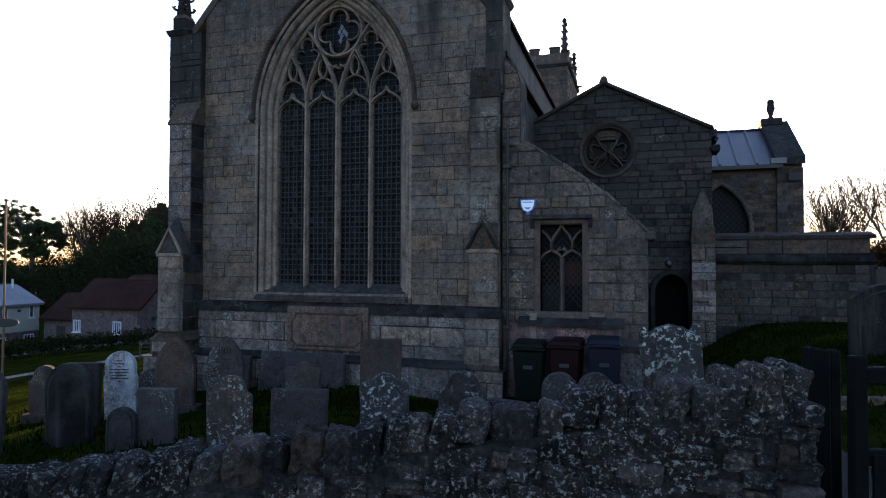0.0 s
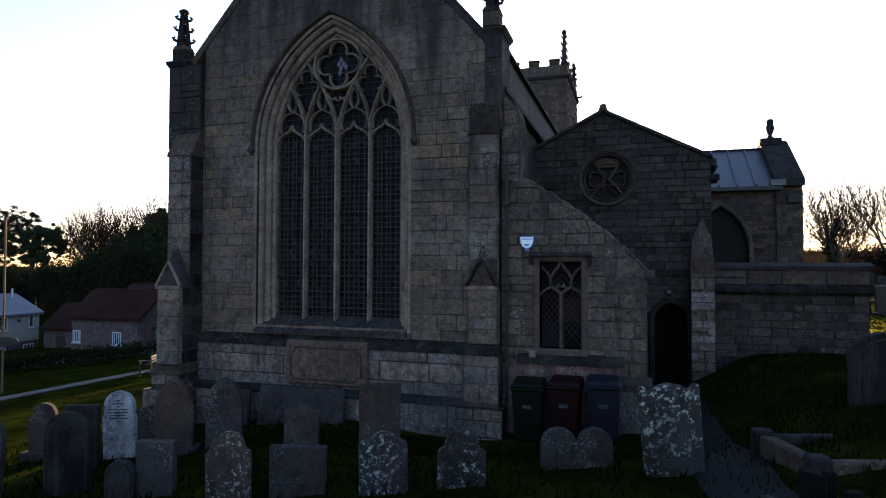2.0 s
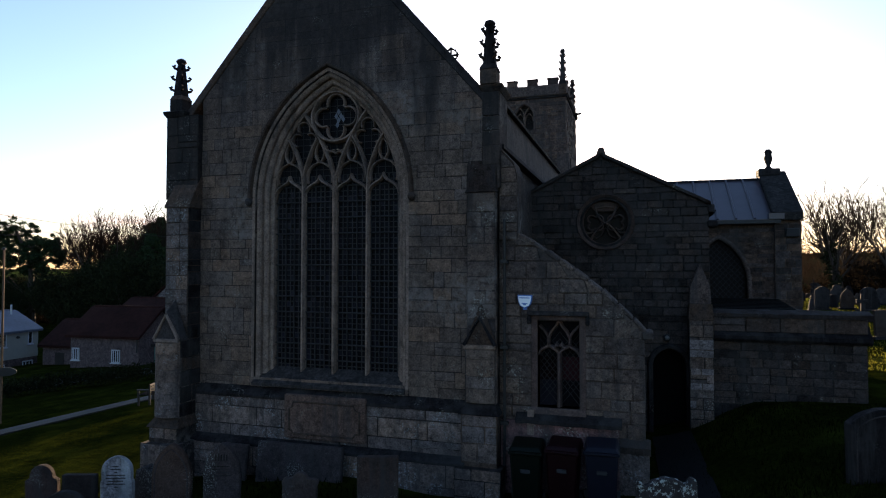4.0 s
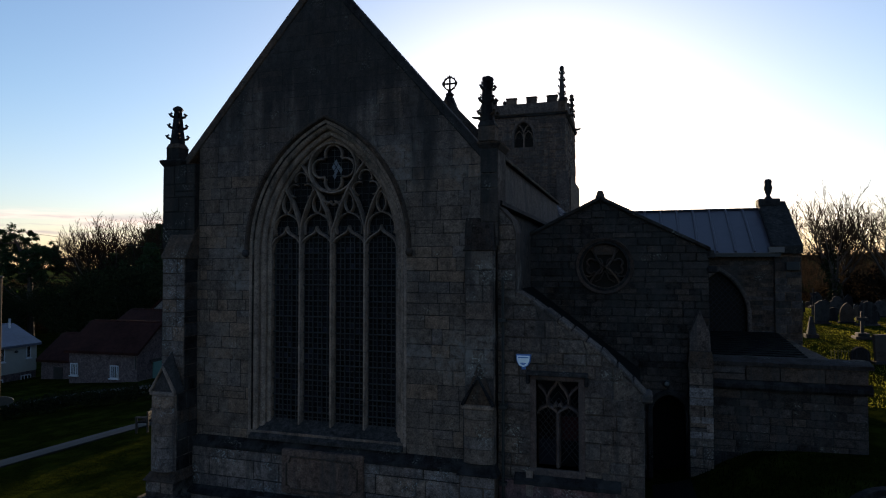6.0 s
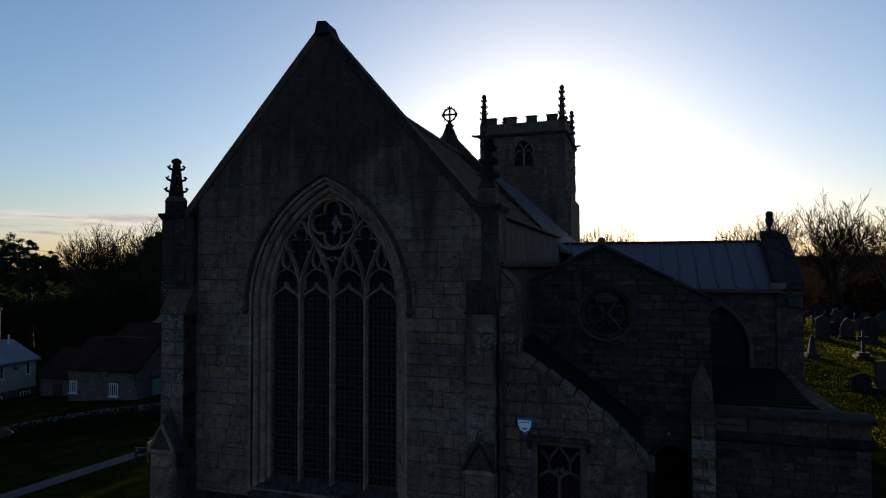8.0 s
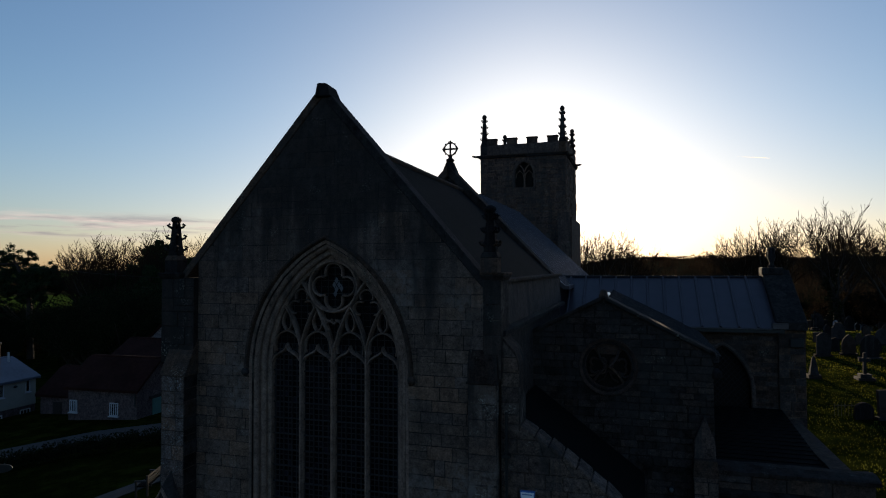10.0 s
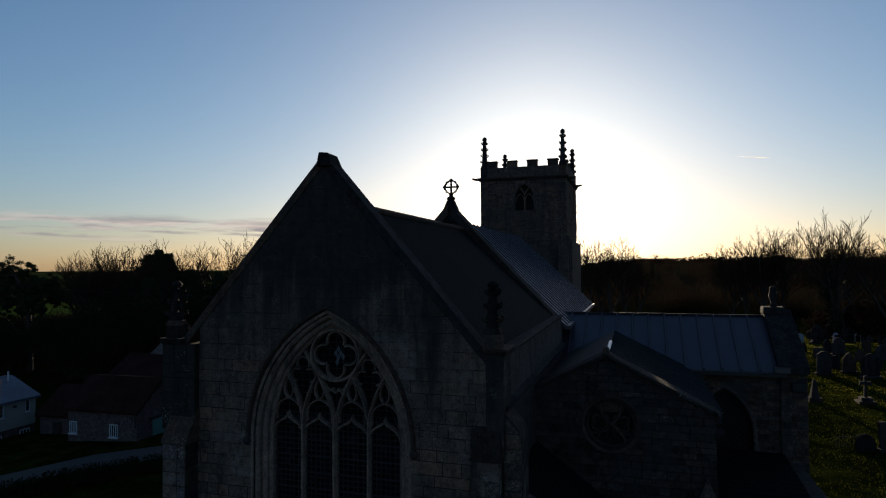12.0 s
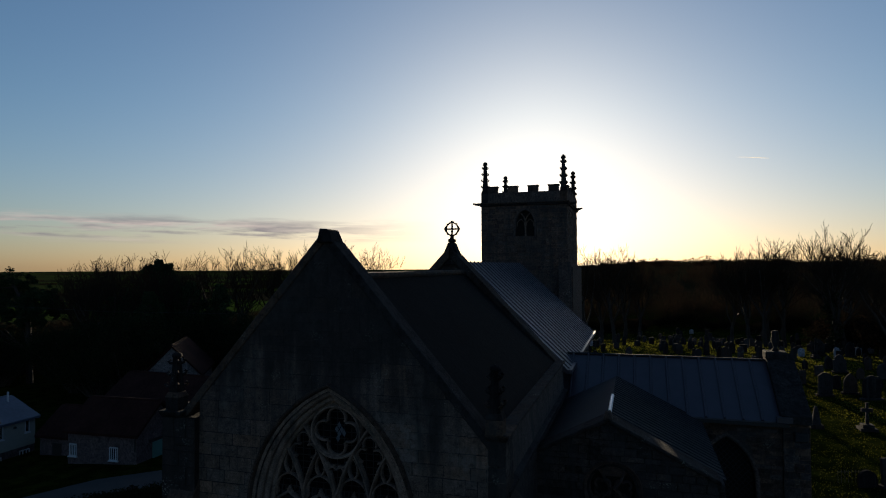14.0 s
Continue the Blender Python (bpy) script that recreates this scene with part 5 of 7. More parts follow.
for k, ey in ((-1, SY - 0.25), (1, 15.7)):
    a = [(ey, SEZ - 0.05), (SRY, SRZ + 0.05), (SRY, SRZ + 0.29), (ey, SEZ + 0.22)]
    Build().prism([(SX1 - 0.82, y, z) for y, z in a], [(SX1 + 0.06, y, z) for y, z in a]).ob("gable_coping", MOSSY, church, soften=0.02)
Build().box(SX1 - 0.85, SX1 - 0.15, SRY - 0.3, SRY + 0.3, SRZ + 0.10, SRZ + 0.36).ob("saddle_stone", DARKSTONE, church, soften=0.03)
Build().lathe([(0.10, 0), (0.13, 0.06), (0.06, 0.14), (0.10, 0.25), (0.15, 0.42), (0.11, 0.55), (0.13, 0.66), (0.08, 0.74)], SX1 - 0.48, SRY, SRZ + 0.34, 9).ob("gable_finial", DARKSTONE, church, "broken stone finial", smooth=True)
Build().prism([(3.3, SY - 0.2, SEZ), (SX1 - 0.7, SY - 0.2, SEZ), (SX1 - 0.7, SY - 0.2, SEZ - 0.12), (3.3, SY - 0.2, SEZ - 0.12)], [(3.3, SRY, SRZ), (SX1 - 0.7, SRY, SRZ), (SX1 - 0.7, SRY, SRZ - 0.15), (3.3, SRY, SRZ - 0.15)]).ob("transept_roof", LEAD, church, "blue-grey lead roof with standing rolls")
tr_ob = church.children[-1]
Build().prism([(3.3, 15.6, SEZ), (SX1 - 0.7, 15.6, SEZ), (SX1 - 0.7, 15.6, SEZ - 0.12), (3.3, 15.6, SEZ - 0.12)], [(3.3, SRY, SRZ), (SX1 - 0.7, SRY, SRZ), (SX1 - 0.7, SRY, SRZ - 0.15), (3.3, SRY, SRZ - 0.15)]).ob("transept_roof", LEAD, church)
x = 3.6
while x < SX1 - 0.9:
    Build().tube([(x, SY - 0.2, SEZ + 0.02), (x, SRY, SRZ + 0.02)], 0.045, 6).ob("lead_roll", LEAD, tr_ob)
    x += 0.56
Build().tube([(3.3, SRY, SRZ + 0.02), (SX1 - 0.7, SRY, SRZ + 0.02)], 0.05, 6).ob("ridge_roll", DARKLEAD, church)
Build().box(3.3, SX1 - 0.6, SY - 0.30, SY - 0.18, SEZ - 0.14, SEZ - 0.02).ob("gutter", IRON, church)
Build().box(SX1 - 0.95, SX1 - 0.5, SY - 0.33, SY - 0.1, SEZ - 0.0, SEZ + 0.18).ob("lead_flashing", LEAD, church)

# ---- things on and beside the church ----
tablet = thing("wall_tablet", "large worn stone memorial tablet set into the church plinth", "memorial tablet")
Build().box(-0.84, 0.97, -0.24, -0.14, 0.62, 1.50).ob("slab", masonry("rusty_tablet_stone", (0.120, 0.068, 0.046), (0.085, 0.070, 0.064), stain=0.35, lichen=0.2, tint=0.0), tablet, soften=0.02)
bt = Build()
bt.bar([Vector(p) for p in [(-0.72, 0.78), (-0.72, 1.22), (-0.66, 1.24), (-0.62, 1.36), (0.72, 1.36), (0.76, 1.26), (0.85, 1.24), (0.85, 0.80), (0.76, 0.80), (0.70, 0.72), (-0.62, 0.72), (-0.66, 0.78)]], 0.035, 0.03, -0.265, closed=True)
bt.ob("moulded_border", DARKSTONE, tablet)
ledger = thing("ledger_stone", "broad dark ledger slab leaning against the church base", "gravestone")
m = pose(-0.27, -0.62, 0.0, -8, 0, 1.5)
Build().box(-0.92, 0.92, -0.06, 0.06, -0.35, 0.62, m).ob("slab", HEADSTONE, ledger, soften=0.02)
ledger2 = thing("ledger_stone", "small pale slab leaning against the church base", "gravestone")
Build().box(-0.30, 0.30, -0.05, 0.05, -0.35, 0.50, pose(-1.75, -0.60, 0, -8, 0, 0)).ob("slab", HEADSTONE, ledger2, soften=0.02)

ALARM_WHITE = plain("alarm_white_plastic", (0.72, 0.78, 0.82), 0.35, 0, 0.05, 5, 0.0)
ALARM_BLUE = plain("alarm_blue_plastic", (0.05, 0.16, 0.42), 0.35, 0, 0.1, 5, 0.0)
alarm = thing("alarm_box", "white and blue shield-shaped alarm box on the vestry wall", "alarm box")
sh = [(3.935, 3.575), (4.215, 3.575), (4.205, 3.46), (4.165, 3.37), (4.075, 3.325), (3.985, 3.37), (3.945, 3.46)]
sh2 = [(4.075 + (x - 4.075) * 0.86, 3.46 + (z - 3.46) * 0.84) for x, z in sh]
Build().slab(sh, VY - 0.10, VY).ob("body", ALARM_BLUE, alarm, soften=0.01)
Build().slab(sh2, VY - 0.108, VY - 0.09).ob("face_plate", ALARM_WHITE, alarm)
for z, w, c in ((3.525, 0.19, ALARM_BLUE), (3.42, 0.11, ALARM_BLUE), (3.40, 0.06, ALARM_BLUE)):
    Build().box(4.075 - w / 2, 4.075 + w / 2, VY - 0.112, VY - 0.105, z - 0.012, z + 0.006).ob("printed_bar", c, alarm)
Build().box(4.04, 4.11, VY - 0.08, VY - 0.02, 3.30, 3.335).ob("strobe", ALARM_BLUE, alarm)

pipe = thing("drainpipe", "dark lead rainwater pipe on the chancel corner", "drainpipe")
Build().tube([(3.70, 0.02, 5.0), (3.70, 0.02, 3.0), (3.70, 0.0, 0.9), (3.70, -0.06, 0.05)], 0.028, 8).ob("pipe", IRON, pipe)
for z in (1.2, 2.6, 4.2):
    Build().box(3.63, 3.77, -0.06, 0.10, z - 0.03, z + 0.03).ob("pipe_bracket", IRON, pipe)


def wheelie_bin(colour, label, x, y, turn):
    z = ground_z(x, y)
    t = thing("wheelie_bin", label, "wheelie bin", (x, y, z), "wheelie bins by the vestry")
    mat = plain("bin_plastic", colour, 0.5, 0, 0.2, 6, 0.05, 0.15)
    b = Build()
    b.prism([(-0.22, -0.25, 0.05), (0.22, -0.25, 0.05), (0.22, 0.22, 0.05), (-0.22, 0.22, 0.05)], [(-0.27, -0.34, 0.94), (0.27, -0.34, 0.94), (0.27, 0.30, 0.94), (-0.27, 0.30, 0.94)])
    b.ob("body", mat, t, soften=0.03)
    Build().box(-0.295, 0.295, -0.365, 0.32, 0.93, 0.985).ob("rim", mat, t, soften=0.015)
    lid = Build()
    lid.prism([(-0.29, -0.38, 0.985), (0.29, -0.38, 0.985), (0.29, 0.32, 0.985), (-0.29, 0.32, 0.985)], [(-0.24, -0.30, 1.06), (0.24, -0.30, 1.06), (0.26, 0.30, 1.08), (-0.26, 0.30, 1.08)])
    lid.ob("lid", mat, t, soften=0.02)
    Build().tube([(-0.2, 0.36, 1.0), (0.2, 0.36, 1.0)], 0.018, 8).ob("handle", mat, t)
    Build().box(-0.16, 0.16, -0.40, -0.36, 0.955, 0.985).ob("lid_grip", mat, t, soften=0.008)
    for k in (-1, 1):
        Build().rings([[(k * 0.27 + o, 0.20 + 0.10 * math.cos(a), 0.10 + 0.10 * math.sin(a)) for a in [2 * math.pi * i / 14 for i in range(14)]] for o in (-0.03, 0.03)]).ob("wheel", IRON, t)
    Build().box(-0.08, 0.08, -0.335, -0.30, 0.62, 0.68).ob("printed_bar", plain("bin_print", (0.018, 0.018, 0.02), 0.6), t)
    t.rotation_euler = (0, 0, radians(turn))
    return t


wheelie_bin((0.0009, 0.0032, 0.0015), "dark green wheelie bin standing against the vestry", 4.20, -0.45, 3)
wheelie_bin((0.0110, 0.0010, 0.0016), "maroon wheelie bin standing against the vestry", 4.84, -0.42, -2)
wheelie_bin((0.0068, 0.0075, 0.0135), "slate-blue wheelie bin standing against the vestry", 5.48, -0.48, 2)


# ---- drystone wall in the foreground ----
def rock(sx, sy, sz, seed, power=3.5, lump=0.10, n=3):
    """An irregular rounded stone, centred at the origin."""
    rnd = random.Random(seed)
    off = Vector((rnd.uniform(0, 99), rnd.uniform(0, 99), rnd.uniform(0, 99)))
    skew, lean = rnd.uniform(-0.08, 0.08), rnd.uniform(-0.06, 0.06)
    idx, vs, fs = {}, [], []

    def vert(i, j, k):
        if (i, j, k) not in idx:
            p = Vector((2 * i / n - 1, 2 * j / n - 1, 2 * k / n - 1))
            r = sum(abs(c) ** power for c in p) ** (1 / power)
            p = p / r
            p *= 1 + lump * noise.noise(p * 1.6 + off) + 0.55 * lump * noise.noise(p * 3.7 + off) + 0.35 * lump * noise.noise(p * 8 + off) + 0.30 * lump * noise.noise(p * 19 + off)
            idx[(i, j, k)] = len(vs)
            vs.append((sx / 2 * (p.x + skew * p.z), sy / 2 * p.y, sz / 2 * (p.z + lean * p.x)))
        return idx[(i, j, k)]
    for a in range(n):
        for b in range(n):
            for s in (0, n):
                fs.append([vert(s, *q) for q in ((a, b), (a + 1, b), (a + 1, b + 1), (a, b + 1))])
                fs.append([vert(q[0], s, q[1]) for q in ((a, b), (a + 1, b), (a + 1, b + 1), (a, b + 1))])
                fs.append([vert(q[0], q[1], s) for q in ((a, b), (a + 1, b), (a + 1, b + 1), (a, b + 1))])
    return Build().add(vs, fs)


drywall = tagged(new("boundary_wall"), "old lichened drystone boundary wall with upright coping stones", "stone wall")
W0, WD = Vector((6.745, -7.965)), Vector((-0.957, -0.289))       # end of the wall, and its direction
WN = Vector((0.289, -0.957))                                      # towards the lane
WT = 0.42


def wall_top(s):
    return 1.918 - 0.146 * s - 0.25 * smooth(6, 14, s)


def wall_m(s, o, z, turn=0.0, tilt=0.0):
    p = W0 + WD * s + WN * o
    return Matrix.Translation((p.x, p.y, z)) @ Matrix.Rotation(math.atan2(-WD.y, -WD.x) + turn, 4, "Z") @ Matrix.Rotation(tilt, 4, "Y")


core = Build()
ring = []
for i in range(41):
    s = 0.10 + 13.5 * i / 40
    p, t = W0 + WD * s, wall_top(s) - 0.17
    q = [p + WN * (WT / 2 + 0.002), p - WN * 0.10]
    ring.append([(q[0].x, q[0].y, 0.1), (q[0].x, q[0].y, t), (q[1].x, q[1].y, t), (q[1].x, q[1].y, 0.1)])
core.rings(ring).ob("core", masonry("crumbling_wall_mortar", (0.024, 0.022, 0.023), (0.012, 0.011, 0.012), soot=(0.006, 0.006, 0.006), lichen=0.5, relief=1.0), drywall, "dark crumbling mortar")
rnd = random.Random(77)
s, k = 0.02, 0
while s < 13.4:
    w, h = rnd.uniform(0.085, 0.165), rnd.uniform(0.17, 0.235)
    if rnd.random() < 0.2:
        w *= 1.5
    tilt = rnd.uniform(0.06, 0.30)
    m = wall_m(s + w / 2, 0.09 + rnd.uniform(-0.025, 0.025), wall_top(s) + 0.0 - h / 2 - rnd.uniform(0, 0.055), rnd.uniform(-0.16, 0.16), tilt)
    r = rock(w * 0.98, rnd.uniform(0.19, 0.26), h, 1000 + k, rnd.uniform(5, 10), 0.15, 9 if s < 5 else 4)
    r.v = [tuple(m @ Vector(p)) for p in r.v]
    r.ob("coping_stone", BOULDER, drywall)
    s += w
    k += 1
z_off, row, count = 0.19, 0, 0
wall_rest = Build()
while z_off < 1.45:
    h = rnd.uniform(0.045, 0.10)
    s = 0.0 + (row % 3) * rnd.uniform(0.0, 0.03)
    while s < (5.2 if row < 9 else 3.6):
        w = rnd.uniform(0.06, 0.15) if rnd.random() < 0.6 else rnd.uniform(0.15, 0.26)
        hh = h * rnd.uniform(0.72, 1.12)
        z = wall_top(s + w / 2) - z_off - h / 2 + rnd.uniform(-0.012, 0.012)
        if z > 0.45:
            r = rock(w * 0.97, 0.26, hh, 3000 + count, rnd.uniform(8, 18), 0.085, 6)
            m = wall_m(s + w / 2, WT / 2 - 0.105 + rnd.uniform(-0.022, 0.022) + 0.005 * row, z, rnd.uniform(-0.08, 0.08), 0.14 + rnd.uniform(-0.09, 0.09))
            r.v = [tuple(m @ Vector(p)) for p in r.v]
            if count < 300:
                r.ob("wall_stone", BOULDER, drywall)
            else:
                wall_rest.add(r.v, r.f)
            count += 1
        s += w
    z_off += h
    row += 1
tagged(wall_rest.ob("lower_stonework", BOULDER, drywall), kind="stuff")
# stones of the wall's end, and a plain far stretch
for i in range(13):
    r = rock(rnd.uniform(0.16, 0.24), 0.31, 0.10, 5000 + i, 12, 0.09, 5)
    m = wall_m(0.10, 0.04, 1.66 - i * 0.098, rnd.uniform(-0.1, 0.1), rnd.uniform(0.0, 0.12))
    r.v = [tuple(m @ Vector(p)) for p in r.v]
    r.ob("wall_stone", BOULDER, drywall)

# wooden gate beside the wall's end
OLDWOOD = plain("grey_weathered_oak", (0.0052, 0.005, 0.0052), 0.95, 0, 0.4, 18, 0.4, 0.04)
gate = thing("wooden_gate_post", "dark weathered timber gate post at the wall end", "gate post", (6.940, -7.520, 0.5))
Build().prism([(-0.056, -0.05, 0), (0.056, -0.05, 0), (0.056, 0.05, 0), (-0.056, 0.05, 0)], [(-0.056, -0.05, 1.410), (0.056, -0.05, 1.390), (0.056, 0.05, 1.390), (-0.056, 0.05, 1.410)]).ob("post", OLDWOOD, gate, soften=0.012)
gate.rotation_euler = (0, 0, radians(17))
gate2 = thing("wooden_gate_stile", "thin dark timber stile beside the gate post", "gate stile", (7.050, -7.410, 0.5))
Build().prism([(-0.032, -0.03, 0), (0.032, -0.03, 0), (0.032, 0.03, 0), (-0.032, 0.03, 0)], [(-0.032, -0.03, 1.380), (0.032, -0.03, 1.380), (0.032, 0.03, 1.380), (-0.032, 0.03, 1.380)]).ob("post", OLDWOOD, gate2, soften=0.01)
gate2.rotation_euler = (0, 0, radians(17))


field_gate = thing("wooden_gate", "dark weathered wooden gate hung in line with the wall", "gate", (7.02, -7.80, 0.0))
field_gate.rotation_euler = (0, 0, math.atan2(0.289, 0.957))
Build().box(0.0, 0.075, -0.03, 0.03, 0.72, 1.90).ob("hinge_stile", OLDWOOD, field_gate, soften=0.008)
Build().box(1.22, 1.30, -0.03, 0.03, 0.72, 1.88).ob("closing_stile", OLDWOOD, field_gate, soften=0.008)
Build().box(0.06, 1.24, -0.035, 0.035, 1.76, 1.845).ob("top_rail", OLDWOOD, field_gate, soften=0.01)
Build().box(0.06, 1.24, -0.025, 0.025, 1.36, 1.44).ob("middle_rail", OLDWOOD, field_gate, soften=0.008)
Build().box(0.06, 1.24, -0.025, 0.025, 0.80, 0.88).ob("bottom_rail", OLDWOOD, field_gate, soften=0.008)
for i in range(9):
    Build().box(0.085 + i * 0.127, 0.205 + i * 0.127, -0.045, -0.027, 0.76, 1.42).ob("board", OLDWOOD, field_gate, soften=0.004)

# ---- gravestones ----
def head_outline(kind, w, h):
    """The outline of a headstone from its foot, in (x, z)."""
    a = w / 2
    A = lambda cx, cz, r, t0, t1, n=8: [(cx + r * math.cos(radians(t0 + (t1 - t0) * i / n)), cz + r * math.sin(radians(t0 + (t1 - t0) * i / n))) for i in range(n + 1)]
    if kind == "round":
        top = A(0, h - a, a, 0, 180, 12)
    elif kind == "low_round":
        r = (a * a + 0.04 * w * w + 0.0) / (2 * 0.2 * w) if w else 1
        rise = 0.2 * w
        r = (a * a + rise * rise) / (2 * rise)
        t = math.degrees(math.asin(min(1, a / r)))
        top = A(0, h - r, r, 90 - t, 90 + t, 10)
    elif kind == "pointed":
        R = w * 0.95
        c = R - a
        t = math.degrees(math.acos(c / R))
        zs = h - R * math.sin(radians(t))
        top = A(-c, zs, R, 0, t, 8) + A(c, zs, R, 180 - t, 180, 8)[1:]
    elif kind == "shouldered":
        r = a * 0.72
        top = [(a, h - r - 0.06), (r + 0.02, h - r - 0.02)] + A(0, h - r, r, 0, 180, 10) + [(-r - 0.02, h - r - 0.02), (-a, h - r - 0.06)]
    elif kind == "lobed":
        r = a * 0.45
        top = A(a - r * 0.55, h - r * 1.3, r * 0.6, -40, 120, 5) + A(0, h - r, r, 20, 160, 6) + A(-a + r * 0.55, h - r * 1.3, r * 0.6, 60, 220, 5)
    elif kind == "ogee":
        top = [(a, h * 0.80), (a * 0.9, h * 0.84), (a * 0.55, h * 0.88), (a * 0.3, h * 0.97), (0, h), (-a * 0.3, h * 0.97), (-a * 0.55, h * 0.88), (-a * 0.9, h * 0.84), (-a, h * 0.80)]
    elif kind == "scroll":
        top = [(a, h * 0.96), (a * 0.9, h * 0.985), (a * 0.78, h * 0.955), (a * 0.72, h * 0.915), (a * 0.58, h * 0.925), (a * 0.42, h * 0.965), (a * 0.25, h * 0.975), (0.0, h), (-a * 0.25, h * 0.975), (-a * 0.42, h * 0.965), (-a * 0.58, h * 0.925), (-a * 0.74, h * 0.915), (-a * 0.82, h * 0.96), (-a * 0.92, h * 0.985), (-a, h * 0.95)]
    elif kind == "chamfer_round":
        top = [(a, h * 0.62), (a * 0.90, h * 0.66), (a * 0.93, h * 0.72)] + A(0, h - a * 0.93, a * 0.93, 0, 180, 12) + [(-a * 0.93, h * 0.72), (-a * 0.90, h * 0.66), (-a, h * 0.62)]
    elif kind == "twin":
        r = a / 2
        top = A(r, h - r, r, 0, 165, 9) + A(-r, h - r, r, 15, 180, 9)
    elif kind == "chamfer":
        top = [(a, h * 0.86), (a * 0.75, h * 0.90), (a * 0.45, h * 0.98), (0.0, h), (-a * 0.45, h * 0.98), (-a * 0.75, h * 0.90), (-a, h * 0.86)]
    else:
        top = [(a, h), (-a, h * 0.995)]
    return [(-a * 0.97, -0.35), (a * 0.97, -0.35)] + top


def gravestone(kind, x, y, w, h, material, label, turn=0.0, lean=0.0, tilt=0.0, thick=0.11, base=False, carved=False, border=False, crest=False, group="gravestones in the churchyard", z=None):
    z = ground_z(x, y) if z is None else z
    t = thing("gravestone", label, "gravestone", (x, y, z), group)
    Build().slab(head_outline(kind, w, h), -thick / 2, thick / 2).ob("headstone", material, t, soften=0.012)
    if base:
        Build().box(-w * 0.62, w * 0.62, -0.18, 0.18, -0.3, 0.14).ob("plinth", material, t, soften=0.015)
    if border:
        pts = [Vector((x * 0.84, h * 0.40 + (z_ - h * 0.40) * 0.88)) for x, z_ in head_outline(kind, w, h)[2:]]
        pts = [Vector((pts[0].x, h * 0.12))] + pts + [Vector((pts[-1].x, h * 0.12))]
        Build().bar(pts, 0.022, 0.02, -thick / 2 - 0.008).ob("carved_border", material, t)
    if crest:
        for i in range(5):
            u = (i - 2) * w * 0.075
            Build().box(u - 0.010, u + 0.010, -thick / 2 - 0.003, -thick / 2 + 0.004, h * 0.76, h * (0.84 + 0.02 * (i % 2))).ob("inscription_bar", SLATESTONE, t)
        for i in range(4):
            Build().box(-w * 0.26, w * (0.22 + 0.03 * (i % 2)), -thick / 2 - 0.002, -thick / 2 + 0.004, h * 0.68 - i * 0.05, h * 0.68 - i * 0.05 + 0.010).ob("inscription_bar", SLATESTONE, t)
    if carved:
        for i, q in enumerate((0.10, 0.16, 0.05, 0.30, 0.31, 0.24, 0.30, 0.06)):
            z0 = h * 0.86 - i * 0.05
            Build().box(-w * q, w * q * 0.96, -thick / 2 - 0.002, -thick / 2 + 0.004, z0 - 0.009, z0 + 0.006).ob("inscription_bar", SLATESTONE, t)
    t.rotation_euler = (radians(lean), radians(tilt), radians(turn))
    return t


G = gravestone
G("round", -2.72, -5.05, 0.62, 1.25, HEADSTONE, "pale round-topped headstone leaning in the grass", 15, 2, 5)
G("shouldered", -4.28, -2.72, 0.60, 1.0, SANDSTONE, "reddish round-shouldered headstone with a rough foot", 16, 0, -2, base=True)
G("round", -1.63, -4.58, 0.66, 1.14, SLATESTONE, "dark mossy round-topped headstone with a carved border", 16, 1, 0, border=True)
G("flat", -2.55, -3.52, 0.55, 1.05, SLATESTONE, "dark plain square-topped headstone", 16, 0, 0)
G("chamfer_round", -2.44, -2.85, 0.56, 1.14, MARBLE, "white marble headstone with a carved inscription", 16, 0, -1.5, carved=True)
G("lobed", -2.70, -1.95, 0.34, 0.72, HEADSTONE, "rough rocky grave marker", 10, 0, 3, thick=0.25)
G("pointed", -1.42, -2.74, 0.66, 1.30, SANDSTONE, "tall pointed headstone streaked with grey", 17, 0, 0, base=True, border=True)
G("pointed", -0.62, -2.48, 0.62, 1.21, HEADSTONE, "pointed headstone with a small carved crest", 17, 0, 0, crest=True)
G("round", -0.37, -4.92, 0.38, 0.53, SLATESTONE, "small dark round-topped headstone", 16, 0, 1, border=True)
G("flat", 0.0, -4.70, 0.50, 0.72, HEADSTONE, "square headstone with flaking face", 16, 2, 1, thick=0.13)
G("shouldered", 1.32, -4.97, 0.53, 0.84, LICHENED, "squat headstone spotted with pale lichen", 16, -3, -2, thick=0.14)
G("lobed", 0.82, -2.44, 0.58, 0.73, HEADSTONE, "headstone with a carved lobed top", 17, 0, 2)
G("flat", 2.13, -4.75, 0.68, 0.60, HEADSTONE, "broad low square headstone", 16, 0, 1)
G("flat", 2.28, -2.62, 0.63, 1.08, SANDSTONE, "tall plain rectangular headstone", 17, 0, 0)
G("ogee", 3.20, -4.64, 0.57, 0.72, LICHENED, "low headstone with an ogee top and pale lichen", 16, 0, -1)
G("shouldered", 4.06, -4.36, 0.57, 0.66, LICHENED, "low round-shouldered headstone crusted with white lichen", 16, 0, 1)
G("twin", 5.31, -3.56, 0.88, 0.47, HEADSTONE, "low double headstone with twin rounded tops", 16, 0, 0, thick=0.13)
G("scroll", 6.43, -3.78, 0.68, 1.04, LICHENED, "large scroll-topped headstone crusted with lichen", 16, -3, -3, thick=0.13)
G("low_round", 9.39, -1.13, 1.05, 1.28, SLATESTONE, "large dark granite headstone on a stepped base", 17, 0, 0, thick=0.16, z=0.82, border=True)

